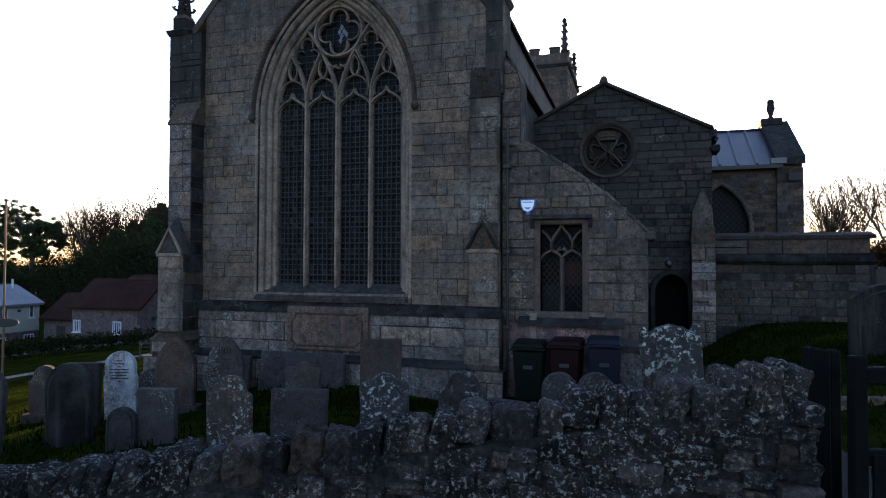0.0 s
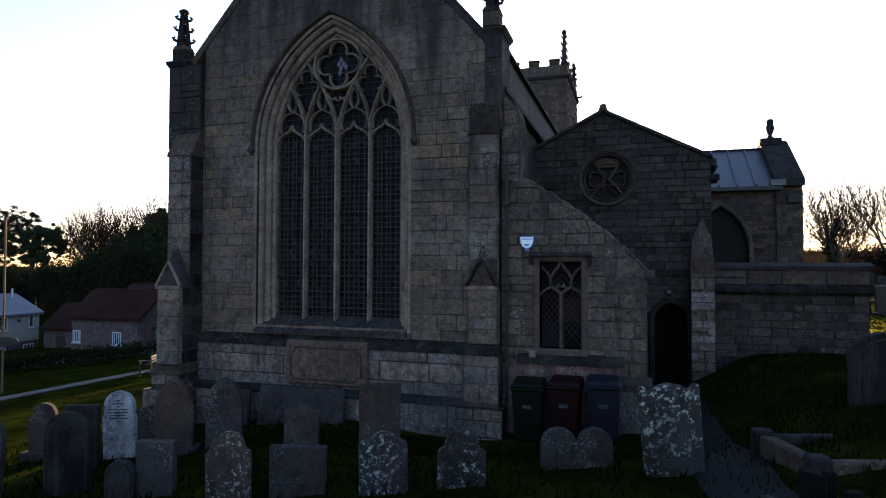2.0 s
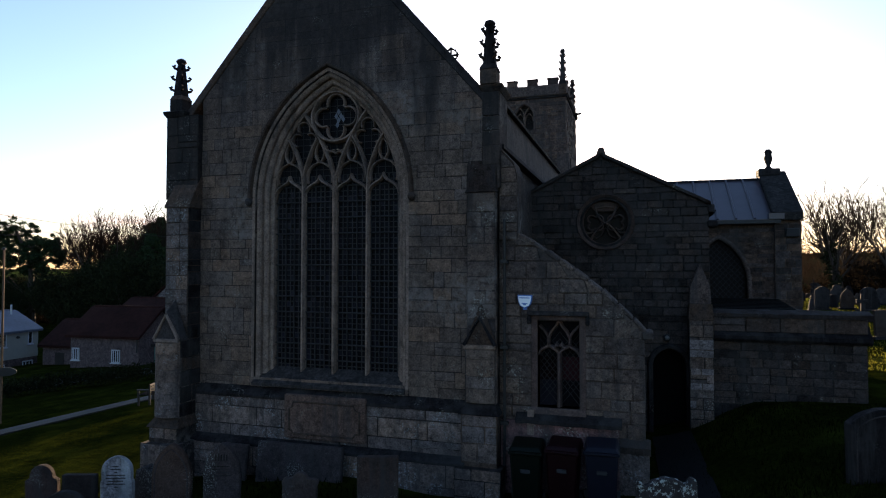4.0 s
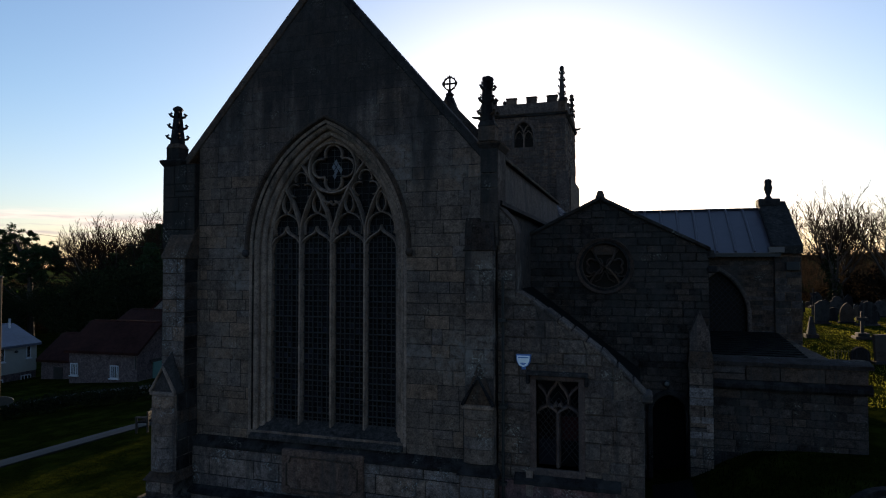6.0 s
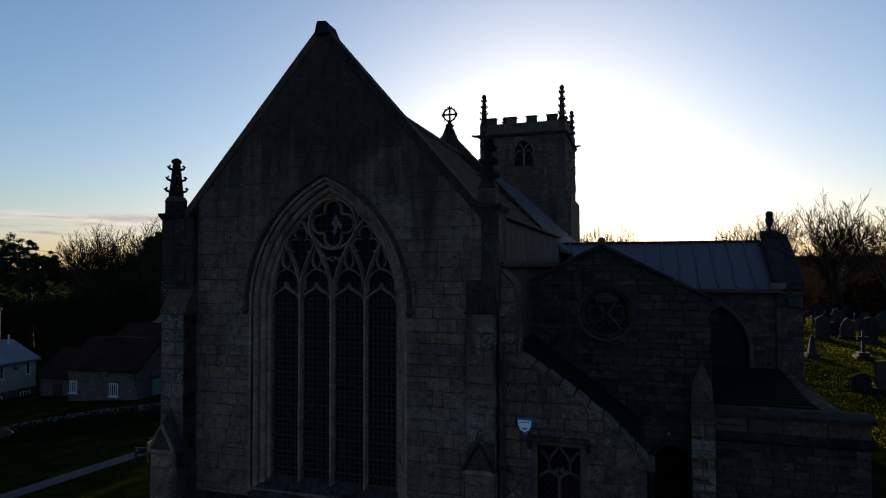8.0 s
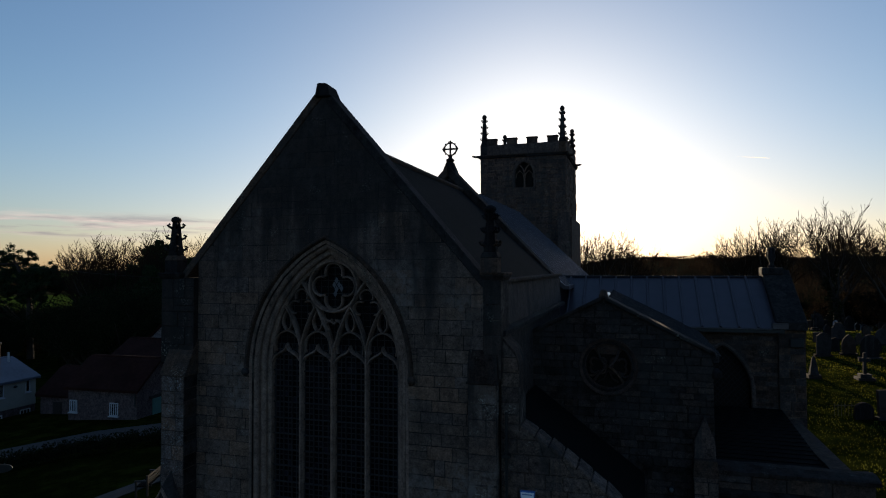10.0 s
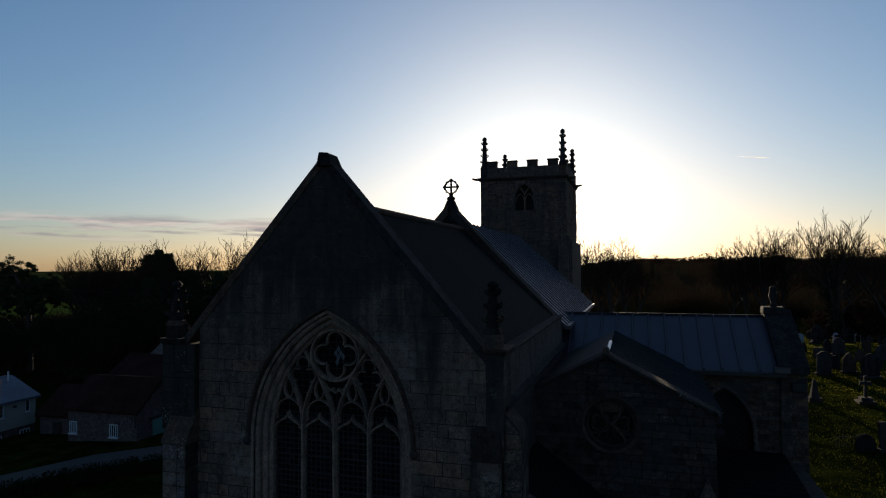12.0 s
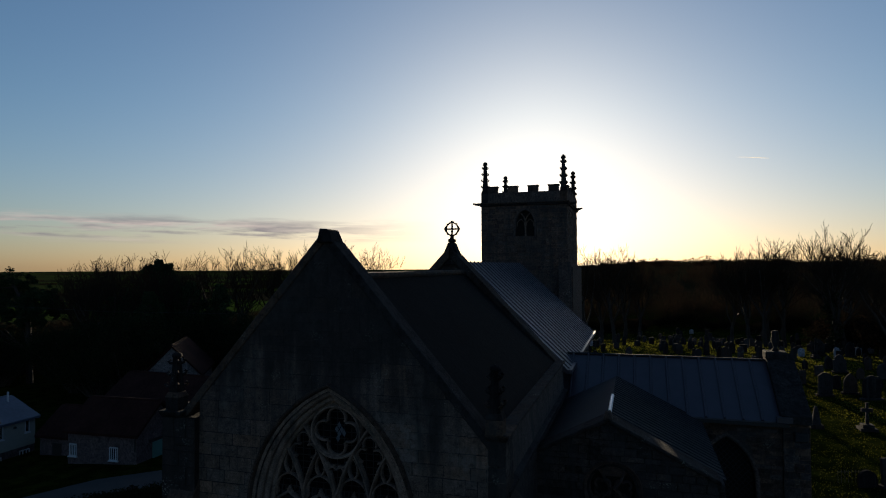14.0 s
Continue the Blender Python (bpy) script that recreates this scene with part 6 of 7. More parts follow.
plot = thing("grave_kerb", "low stone kerb round a grassed grave plot", "grave kerb")
for a, b, w, h in (((7.50, -2.85), (7.86, -3.85), 0.17, 0.22), ((7.86, -3.85), (10.2, -3.12), 0.15, 0.18), ((7.50, -2.85), (9.8, -2.15), 0.13, 0.14)):
    p, q = Vector(a), Vector(b)
    d = (q - p).normalized()
    s = Vector((-d.y, d.x)) * w / 2
    z = 0.92
    Build().prism([(*(p - s), z - 0.6), (*(p + s), z - 0.6), (*(p + s), z + h * 0.2), (*(p - s), z + h * 0.2)], [(*(q - s), z - 0.6), (*(q + s), z - 0.6), (*(q + s), z + h * 0.2), (*(q - s), z + h * 0.2)]).ob("kerb_stone", DARKSTONE, plot, soften=0.02)
for x, y in ((7.50, -2.85), (7.86, -3.85)):
    Build().box(x - 0.12, x + 0.12, y - 0.12, y + 0.12, 0.4, 1.01).ob("corner_block", DARKSTONE, plot, soften=0.025)
mon = thing("plinth_slab", "stepped granite slab under the large headstone", "stone slab")
Build().box(-0.72, 0.72, -0.30, 0.30, -0.5, 0.14, pose(9.42, -1.15, 0.82, 0, 0, 17)).ob("lower_step", SLATESTONE, mon, soften=0.02)

# rows in the far churchyard
rnd = random.Random(21)
kinds = ["round", "pointed", "shouldered", "flat", "low_round", "chamfer", "lobed"]
words = {"round": "round-topped", "pointed": "pointed", "shouldered": "round-shouldered", "flat": "square-topped", "low_round": "low-arched", "chamfer": "peaked", "lobed": "lobed"}
for i in range(12):
    for j in range(18):
        x = 3.0 + j * 2.3 + rnd.uniform(-0.7, 0.7)
        y = 24 + i * 5.2 + rnd.uniform(-1.4, 1.4)
        if rnd.random() < 0.30 or x < 11 + (60 - y) * 0.2 or x > 44 or (y < 44 and x < 24):
            continue
        kd = rnd.choice(kinds)
        G(kd, x, y, rnd.uniform(0.5, 0.8), rnd.uniform(0.7, 1.3), rnd.choice([HEADSTONE, MARBLE] if rnd.random() < 0.12 else [SLATESTONE]), "weathered %s headstone on the sunlit grass" % words[kd], rnd.uniform(5, 30), rnd.uniform(-4, 4), rnd.uniform(-3, 3), thick=0.14, group="headstones in the far churchyard")
# the old part of the yard behind the nave, close-set stones of a few patterns
PATTERNS = []
for kd, w, h, mt in (("round", 0.7, 1.15, SLATESTONE), ("pointed", 0.62, 1.35, SLATESTONE), ("shouldered", 0.7, 1.2, HEADSTONE), ("flat", 0.75, 0.95, SLATESTONE), ("chamfer", 0.6, 1.1, HEADSTONE), ("low_round", 0.8, 0.9, MARBLE)):
    PATTERNS.append(G(kd, 12.0 + 2.2 * len(PATTERNS), 58.0 + 1.3 * len(PATTERNS), w, h, mt, "old %s headstone in long grass under bare trees" % words[kd], rnd.uniform(5, 30), rnd.uniform(-3, 3), rnd.uniform(-3, 3), thick=0.14, group="headstones behind the nave"))
for i in range(15):
    for j in range(17):
        y = 50 + i * 4.4 + rnd.uniform(-1.0, 1.0)
        x = -8 + j * 3.0 + (y - 50) * 0.10 + rnd.uniform(-1.1, 1.1)
        if rnd.random() < 0.34 or x > 13 + y * 0.32 or (x > 18 and y < 74):
            continue
        o = copy_thing(PATTERNS[min(5, int(rnd.random() * 5.35))], pose(x, y, ground_z(x, y) - 0.03, rnd.uniform(-4, 4), rnd.uniform(-4, 4), rnd.uniform(3, 32)))
        k = rnd.uniform(0.75, 1.2)
        o.scale = (k, 1, rnd.uniform(0.75, 1.25))
near = "headstones in the far churchyard"
YARD = [("chamfer", 19.2, 41.0, 1.0, 1.75, SLATESTONE), ("pointed", 21.2, 42.3, 0.95, 1.55, SLATESTONE), ("round", 22.0, 40.4, 1.35, 1.75, SLATESTONE), ("round", 15.5, 20.3, 0.85, 0.75, SLATESTONE),
        ("flat", 16.5, 20.5, 0.9, 1.3, SLATESTONE), ("pointed", 25.2, 66.9, 1.3, 1.9, SLATESTONE), ("chamfer", 29.7, 79.4, 1.0, 2.0, SLATESTONE), ("pointed", 28.6, 67.9, 1.0, 1.7, SLATESTONE),
        ("shouldered", 23.4, 52.7, 1.1, 1.6, SLATESTONE), ("flat", 34.3, 85.2, 0.8, 1.2, MARBLE), ("round", 25.7, 49.4, 1.1, 1.4, SLATESTONE)]
for kd, x, y, w, h, mt in YARD:
    G(kd, x, y, w, h, mt, "weathered %s headstone casting a long shadow" % words[kd], rnd.uniform(8, 22), rnd.uniform(-2, 2), rnd.uniform(-2, 2), thick=0.16, base=h > 1.2, group=near)
ob = thing("obelisk", "small dark stone obelisk on a square foot", "gravestone", (16.1, 30.8, ground_z(16.1, 30.8)))
Build().box(-0.35, 0.35, -0.35, 0.35, -0.3, 0.25).ob("foot", SLATESTONE, ob, soften=0.02)
Build().prism([(-0.24, -0.24, 0.25), (0.24, -0.24, 0.25), (0.24, 0.24, 0.25), (-0.24, 0.24, 0.25)], [(-0.07, -0.07, 1.30), (0.07, -0.07, 1.30), (0.07, 0.07, 1.30), (-0.07, 0.07, 1.30)]).ob("shaft", SLATESTONE, ob, soften=0.02)


def grave_cross(x, y, h):
    z = ground_z(x, y)
    t = thing("grave_cross", "stone cross on a stepped base in the far churchyard", "grave cross", (x, y, z))
    Build().box(-0.45, 0.45, -0.45, 0.45, -0.3, 0.16).ob("lower_step", SLATESTONE, t, soften=0.02)
    Build().box(-0.30, 0.30, -0.30, 0.30, 0.16, 0.36).ob("upper_step", SLATESTONE, t, soften=0.02)
    Build().slab([(-0.09, 0.36), (0.09, 0.36), (0.07, h * 0.66), (0.30, h * 0.66), (0.30, h * 0.8), (0.07, h * 0.8), (0.07, h), (-0.07, h), (-0.07, h * 0.8), (-0.30, h * 0.8), (-0.30, h * 0.66), (-0.07, h * 0.66)], -0.07, 0.07).ob("cross", SLATESTONE, t, soften=0.015)


grave_cross(18.8, 31.0, 1.6)
grave_cross(30.0, 76.0, 2.4)
grave_cross(24.0, 63.0, 2.1)

rail = thing("grave_railing", "low dark iron railing beside a small headstone", "railing", (14.9, 20.6, ground_z(14.9, 20.6)))
for i in range(7):
    Build().tube([(-0.45 + i * 0.15, 0.05 * i, -0.1), (-0.45 + i * 0.15, 0.05 * i, 0.55)], 0.016, 5).ob("bar", IRON, rail)
Build().tube([(-0.48, 0, 0.48), (0.48, 0.3, 0.48)], 0.014, 5).ob("top_rail", IRON, rail)

# ---- path, bench, boundary hedge and lane ----
TARMAC = plain("worn_tarmac", (0.018, 0.0165, 0.0165), 0.9, 0, 0.25, 10, 0.3)


def strip(name, line, half, lift, material, label, category):
    b = Build()
    pts = [Vector(p) for p in line]
    fine = []
    for p, q in zip(pts, pts[1:]):
        fine += [p + (q - p) * i / 8 for i in range(8)]
    fine.append(pts[-1])
    rings = []
    for i, p in enumerate(fine):
        d = (fine[min(i + 1, len(fine) - 1)] - fine[max(i - 1, 0)]).normalized()
        s = Vector((-d.y, d.x))
        row = []
        for o, dz in ((-half, -0.2), (-half, 0), (0, 0.02), (half, 0), (half, -0.2)):
            x, y = p + s * o
            row.append((x, y, ground_z(x, y) + lift + dz))
        rings.append(row)
    b.rings(rings)
    return tagged(b.ob(name, material), label, category, kind="structure")


strip("path", [(-15.8, -6), (-15.4, 0), (-15.2, 4.6), (-14.6, 8.5), (-14.3, 10.2), (-13.4, 15), (-12, 22)], 0.54, 0.05, TARMAC, "narrow grey tarmac path across the churchyard grass", "path")
# added dark strip: stands in for shaded grass between gate and side door
SHADE_STRIP = plain("shaded_grass_tone", (0.006, 0.006, 0.006), 0.9, 0, 0.4, 9, 0.3, 0.1)
strip("path_to_door", [(8.6, -10), (7.6, -6.8), (7.08, -4.2), (6.92, -1.0), (6.80, 3.9)], 0.42, 0.03, SHADE_STRIP, "added dark strip standing in for shaded grass from gate to side door", "path")
strip("road", [(-34, -12), (-31.5, 2), (-29.0, 12), (-25.5, 18.5), (-19, 22.5), (-8, 28)], 1.8, 0.04, TARMAC, "dark village lane below the churchyard", "road")
bench = thing("bench", "dark wooden churchyard bench beside the path", "bench", (-13.2, 9.55, ground_z(-13.2, 9.55) + 0.02))
for k in (-0.7, 0.7):
    for yy in (-0.22, 0.22):
        Build().box(k - 0.035, k + 0.035, yy - 0.035, yy + 0.035, -0.05, 0.62 if yy < 0 else 0.86).ob("leg", DOORWOOD, bench)
    Build().box(k - 0.04, k + 0.04, -0.28, 0.24, 0.60, 0.65).ob("armrest", DOORWOOD, bench)
for i in range(4):
    Build().box(-0.72, 0.72, -0.22 + i * 0.115, -0.13 + i * 0.115, 0.40, 0.435).ob("seat_slat", OLDWOOD, bench)
for i in range(3):
    Build().box(-0.72, 0.72, 0.21, 0.24, 0.52 + i * 0.12, 0.60 + i * 0.12).ob("back_slat", DOORWOOD, bench)
bench.rotation_euler = (0, 0, radians(-70))

pole = thing("signpost", "tall rusty pole with a dark oval sign", "signpost", (-17.28, 6.25, ground_z(-17.28, 6.25)))
RUST = plain("rusty_pole_paint", (0.11, 0.06, 0.034), 0.7, 0.2, 0.4, 6, 0.2)
ph = 4.75 - ground_z(-17.28, 6.25)
Build().tube([(0, 0, -0.3), (0, 0, ph * 0.5), (0, 0, ph)], [0.045, 0.042, 0.04], 8).ob("post", RUST, pole)
Build().lathe([(0.02, 0), (0.09, 0.02), (0.09, 0.08), (0.02, 0.1)], 0, 0, ph, 8).ob("cap", IRON, pole)
sg = [(0.42 * math.cos(t), 0.17 * math.sin(t)) for t in [2 * math.pi * i / 20 for i in range(20)]]
Build().slab([(0.12 + x, ph - 4.68 + z) for x, z in sg], -0.12, -0.08).ob("sign_board", IRON, pole)
pole.rotation_euler = (0, 0, radians(35))


# ---- foliage ----
def leaf_material(name, a, b, rough=0.6, through=None):
    m, n, l, s = nodes(name)
    isle = n.new("ShaderNodeNewGeometry").outputs["Random Per Island"]
    l.new(mix(n, l, isle, a, b), s.inputs["Base Color"])
    s.inputs["Roughness"].default_value, s.inputs["Specular IOR Level"].default_value = rough, 0.0
    if through:          # thin enough for the low sun to shine through
        t, both = n.new("ShaderNodeBsdfTranslucent"), n.new("ShaderNodeMixShader")
        t.inputs["Color"].default_value, both.inputs[0].default_value = (*through, 1), 0.5
        l.new(s.outputs[0], both.inputs[1])
        l.new(t.outputs[0], both.inputs[2])
        l.new(both.outputs[0], n["Material Output"].inputs["Surface"])
    return m


BARK = plain("dark_bark", (0.030, 0.022, 0.017), 0.95, 0, 0.4, 5, 0.6)
TWIG = plain("bare_twigs", (0.024, 0.017, 0.012), 0.95, 0, 0.3, 3, 0.0, 0.0)
NEEDLE = leaf_material("pine_needles", (0.012, 0.022, 0.012), (0.035, 0.055, 0.025))
IVY = leaf_material("dark_evergreen_leaves", (0.008, 0.011, 0.006), (0.026, 0.030, 0.014))
SCRUB = leaf_material("brown_winter_scrub", (0.013, 0.0085, 0.0058), (0.030, 0.020, 0.012), through=(0.0135, 0.0092, 0.0066))
THICKET = leaf_material("dull_brown_thicket", (0.013, 0.0088, 0.0060), (0.028, 0.019, 0.012), through=(0.008, 0.006, 0.0042))


def grow(seed, height, spread=0.5, levels=4):
    """Trunk and twigs of a bare tree: ascending limbs that fork into fine, upward-curving twigs."""
    rnd = random.Random(seed)
    wood, twig = Build(), Build()
    kids = (7, 5, 5, 4, 4)
    ratio = (0.95, 0.70, 0.64, 0.62, 0.5)

    def limb(p, d, length, r, level):
        n = (5, 4, 3, 2, 2)[min(level, 4)]
        pts, rad = [p], [r]
        q, e = p.copy(), d.copy()
        for i in range(n):
            e = (e + Vector((rnd.gauss(0, 0.13), rnd.gauss(0, 0.13), rnd.gauss(0.10, 0.08)))).normalized()
            q = q + e * length / n
            pts.append(q.copy())
            rad.append(max(0.013, r * (1 - 0.66 * (i + 1) / n)))
        (wood if level < 2 else twig).tube(pts, rad, 7 if level == 0 else 5 if level < 2 else 3)
        if level >= levels:
            return
        turn = rnd.uniform(0, 6.28)
        for i in range(kids[level]):
            f = (0.36 if level == 0 else 0.16) + (0.64 if level == 0 else 0.84) * (i + rnd.random()) / kids[level]
            j = min(n - 1, int(f * n))
            at = pts[j].lerp(pts[j + 1], f * n - j)
            ax = (pts[j + 1] - pts[j]).normalized()
            turn += 2.4 + rnd.gauss(0, 0.35)
            u = ax.cross(Vector((0.3, 0.1, 1)) if abs(ax.z) < 0.9 else Vector((1, 0, 0))).normalized()
            side = u * math.cos(turn) + ax.cross(u) * math.sin(turn)
            lean = spread * rnd.uniform(0.75, 1.3) * (1.25 - 0.45 * f)
            nd = (ax * math.cos(lean) + side * math.sin(lean) + Vector((0, 0, 0.10))).normalized()
            limb(at, nd, length * ratio[level] * rnd.uniform(0.7, 1.1) * (1.15 - 0.45 * f), max(0.013, rad[j] * rnd.uniform(0.48, 0.66)), level + 1)
    limb(Vector((0, 0, -0.3)), Vector((rnd.gauss(0, 0.04), rnd.gauss(0, 0.04), 1)), height * 0.52, height * 0.024, 0)
    return wood, twig


TREE_TOPS = []


def bare_tree(name, seed, height, label, spread=0.5, levels=5):
    t = thing(name, label, "tree", group="bare trees")
    w, tw_ = grow(seed, height, spread, levels)
    TREE_TOPS.append(max(q[2] for q in w.v + tw_.v))
    w.ob("trunk", BARK, t)
    tw_.ob("crown", TWIG, t)
    return t


def leaves(b, centre, size, count, leaf, rnd, shell=0.55):
    """Small leaf blades through a lumpy volume."""
    for i in range(count):
        d = Vector((rnd.gauss(0, 1), rnd.gauss(0, 1), rnd.gauss(0, 1))).normalized()
        r = (shell + (1 - shell) * rnd.random())
        p = Vector(centre) + Vector((d.x * size[0], d.y * size[1], d.z * size[2])) * r
        a = Vector((rnd.gauss(0, 1), rnd.gauss(0, 1), rnd.gauss(0, 1))).normalized() * leaf * rnd.uniform(0.6, 1.3)
        c = a.cross(Vector((rnd.gauss(0, 1), rnd.gauss(0, 1), rnd.gauss(0, 1)))).normalized() * leaf * 0.45
        b.add([p - a, p + c, p + a, p - c], [(0, 1, 2, 3)])


def bushy(name, seed, w, h, label, material, category, lumps=14, per=110, leaf=0.16, tall=False):
    rnd = random.Random(seed)
    t = thing(name, label, category)
    stem = Build()
    b = Build()
    for i in range(lumps):
        f = (i + 0.5) / lumps
        if tall:             # a tier of drooping boughs
            z, r = h * (0.08 + 0.88 * f), w * 0.50 * (1.0 - f) ** 0.6 + 0.12
            for j in range(6):
                a = rnd.uniform(0, 6.28)
                q = r * rnd.uniform(0.35, 0.95)
                leaves(b, (q * math.cos(a), q * math.sin(a), z - 0.12 * q), (r * 0.34 + 0.1, r * 0.34 + 0.1, h / lumps * 0.8), per // 6, leaf, rnd, 0.2)
                stem.tube([(0, 0, z), (q * 0.6 * math.cos(a), q * 0.6 * math.sin(a), z - 0.05 * q), (q * math.cos(a), q * math.sin(a), z - 0.12 * q)], [0.05, 0.035, 0.015], 4)
            continue
        else:
            x, y = rnd.uniform(-1, 1) * w * 0.42, rnd.uniform(-1, 1) * w * 0.3
            z = h * rnd.uniform(0.25, 0.82) * (1 - 0.4 * (abs(x) / w))
            size = (w * rnd.uniform(0.10, 0.2), w * rnd.uniform(0.10, 0.2), h * rnd.uniform(0.14, 0.26))
        leaves(b, (x, y, z), size, per, leaf, rnd, 0.35)
        stem.tube([(x * 0.2, y * 0.2, -0.2), (x * 0.6, y * 0.6, z * 0.5), (x, y, z)], [0.12, 0.07, 0.03], 5)
    if tall:
        stem.tube([(0, 0, -0.3), (0, 0, h * 0.5), (0, 0, h * 0.95)], [0.22, 0.14, 0.03], 7)
    if tall:
        stem.ob("trunk", BARK, t)
    else:
        tagged(stem.ob("brushwood", BARK, t), kind="stuff")
    b.ob("crown", material, t)
    return t


def twigs(b, centre, size, count, length, rnd):
    """Thin upward blades, for the haze of winter scrub."""
    for i in range(count):
        d = Vector((rnd.gauss(0, 1), rnd.gauss(0, 1), rnd.gauss(0, 1))).normalized() * rnd.random() ** 0.4
        p = Vector(centre) + Vector((d.x * size[0], d.y * size[1], d.z * size[2]))
        u = Vector((rnd.gauss(0, 0.45), rnd.gauss(0, 0.45), 1)).normalized() * length * rnd.uniform(0.5, 1.2)
        w = Vector((rnd.gauss(0, 1), rnd.gauss(0, 1), 0)).normalized() * length * 0.020
        b.add([p - w, p + w, p + u], [(0, 1, 2)])


# bare trees: a few kinds, set out round the churchyard
TREES = [bare_tree("bare_tree", 300 + i, 10.0, "leafless deciduous tree with a fine spreading crown", 0.48 + 0.07 * i, 4) for i in range(3)]
spots = [  # x, y, top height, kind
    (21.4, 87.9, 13.6, 0), (23.4, 85, 14.4, 1), (26, 87, 14.8, 2), (29.5, 76.5, 16.4, 0), (35.1, 97, 15.4, 1), (38.8, 104, 14.2, 2), (24.6, 92, 15.2, 0), (19.6, 91, 12.6, 1), (31.5, 80, 15.4, 2), (27.5, 52, 12.6, 1), (36, 74, 12.6, 2), (40, 70, 12.8, 0),
    (-1.9, 91, 14.4, 1), (0.2, 97, 14.0, 0), (2.5, 92.5, 14.4, 2), (3.9, 103, 14.2, 1), (6.5, 108, 12.6, 0),
    (-79.5, 66.9, 12.1, 0), (-74.7, 66.2, 12.9, 1), (-71.7, 67.2, 13.3, 2), (-68.5, 71, 13.3, 0), (-70.6, 80, 12.9, 1), (-60.7, 78, 14.5, 2), (-52.3, 70, 14.9, 0), (-55.7, 84.7, 14.9, 1), (-58.7, 94.3, 14.6, 2), (-46.9, 82.2, 15.4, 0), (-41.8, 78.6, 15.4, 1), (-47.5, 108, 15.9, 2), (-58.3, 50.4, 12.1, 1), (-54.2, 51.7, 12.8, 2), (-50.6, 54, 13.1, 1), (-62.4, 51.3, 12.5, 2)]
rnd = random.Random(9)
for i, (x, y, top, kd) in enumerate(spots):
    z = ground_z(x, y)
    s = (top - z) / TREE_TOPS[i if i < 3 else kd]
    turn = rnd.uniform(0, 6.28)
    if i < 3:
        TREES[i].matrix_basis = Matrix.Translation((x, y, z)) @ Matrix.Diagonal((s, s, s, 1))
    else:
        o = copy_thing(TREES[kd], Matrix.Translation((x, y, z)) @ Matrix.Rotation(rnd.uniform(0, 6.28), 4, "Z"))
        o.scale = (s, s, s)

# the pine: a stem that leans over, and ragged clumps of needles on forking limbs
PX, PY = -69.0, 48.9
PZ = ground_z(PX, PY)
pine = thing("pine_tree", "dark Scots pine with a bare trunk and ragged needle clumps", "tree", (PX, PY, PZ))
rnd = random.Random(44)
across, deep = Vector((0.956, 0.292, 0)), Vector((-0.292, 0.956, 0))
stem = [Vector((0.3, 0, -0.4)), Vector((0.2, 0, 2.5)), Vector((0.0, 0, 3.6 - PZ)), Vector((-0.5, 0, 5.6 - PZ)), Vector((-1.6, 0, 7.8 - PZ)), Vector((-2.5, 0, 9.6 - PZ))]
stem = [across * q.x + Vector((0, 0, q.z)) for q in stem]
Build().tube(stem, [0.46, 0.40, 0.33, 0.26, 0.17, 0.06], 8).ob("trunk", BARK, pine)
nb, lb = Build(), Build()
clumps = [(-2.6, 9.5, 1.5), (-3.9, 8.3, 1.3), (-1.3, 8.9, 0.9), (-2.2, 7.5, 1.3), (-4.6, 7.0, 1.1), (-0.2, 7.3, 1.0), (0.7, 6.7, 1.2), (2.0, 6.4, 1.2), (3.2, 6.0, 1.0), (4.0, 5.6, 0.7), (1.7, 5.0, 1.1), (3.0, 4.7, 0.8), (-1.5, 5.9, 1.2), (-3.4, 5.6, 1.1), (0.4, 5.6, 1.1), (-2.7, 3.9, 1.0), (-4.4, 4.2, 1.0), (-0.8, 3.6, 0.8), (1.4, 3.4, 0.7), (-3.4, 2.2, 0.9), (-5.4, 2.8, 0.9), (1.2, 7.4, 0.9), (2.9, 6.9, 0.8), (4.3, 6.3, 0.8), (-3.2, 7.0, 1.0), (-1.0, 6.6, 1.1), (0.9, 4.3, 0.9), (2.4, 4.0, 0.8), (-4.8, 5.6, 1.1), (-2.0, 4.8, 1.0), (-4.8, 8.6, 0.9)]
for u, z, r in clumps:
    c = across * u + deep * rnd.uniform(-1.8, 1.8) + Vector((0, 0, z - PZ))
    f = max(0.0, min(1.0, (z - 0.9 - 2.0) / 7.5))
    k = min(4, 1 + int(f * 4))
    root = stem[k].lerp(stem[k + 1], 0.3)
    root.z = min(root.z, c.z - 0.2)
    lb.tube([root, root.lerp(c, 0.5) - Vector((0, 0, 0.25)), c], [0.10, 0.07, 0.03], 5)
    for i in range(15):
        d = Vector((rnd.gauss(0, 1), rnd.gauss(0, 1), rnd.gauss(0, 0.7))).normalized() * r * rnd.uniform(0.35, 1.0)
        s = c + d * 1.25
        lb.tube([c, c.lerp(s, 0.6) + Vector((0, 0, -0.1)), s], [0.035, 0.025, 0.012], 4)
        q = r * rnd.uniform(0.26, 0.48)
        leaves(nb, s + Vector((0, 0, 0.12)), (q * 1.2, q * 1.2, q * 0.85), 150, 0.12, rnd, 0.05)
lb.ob("limb_work", BARK, pine)
nb.ob("crown", NEEDLE, pine)

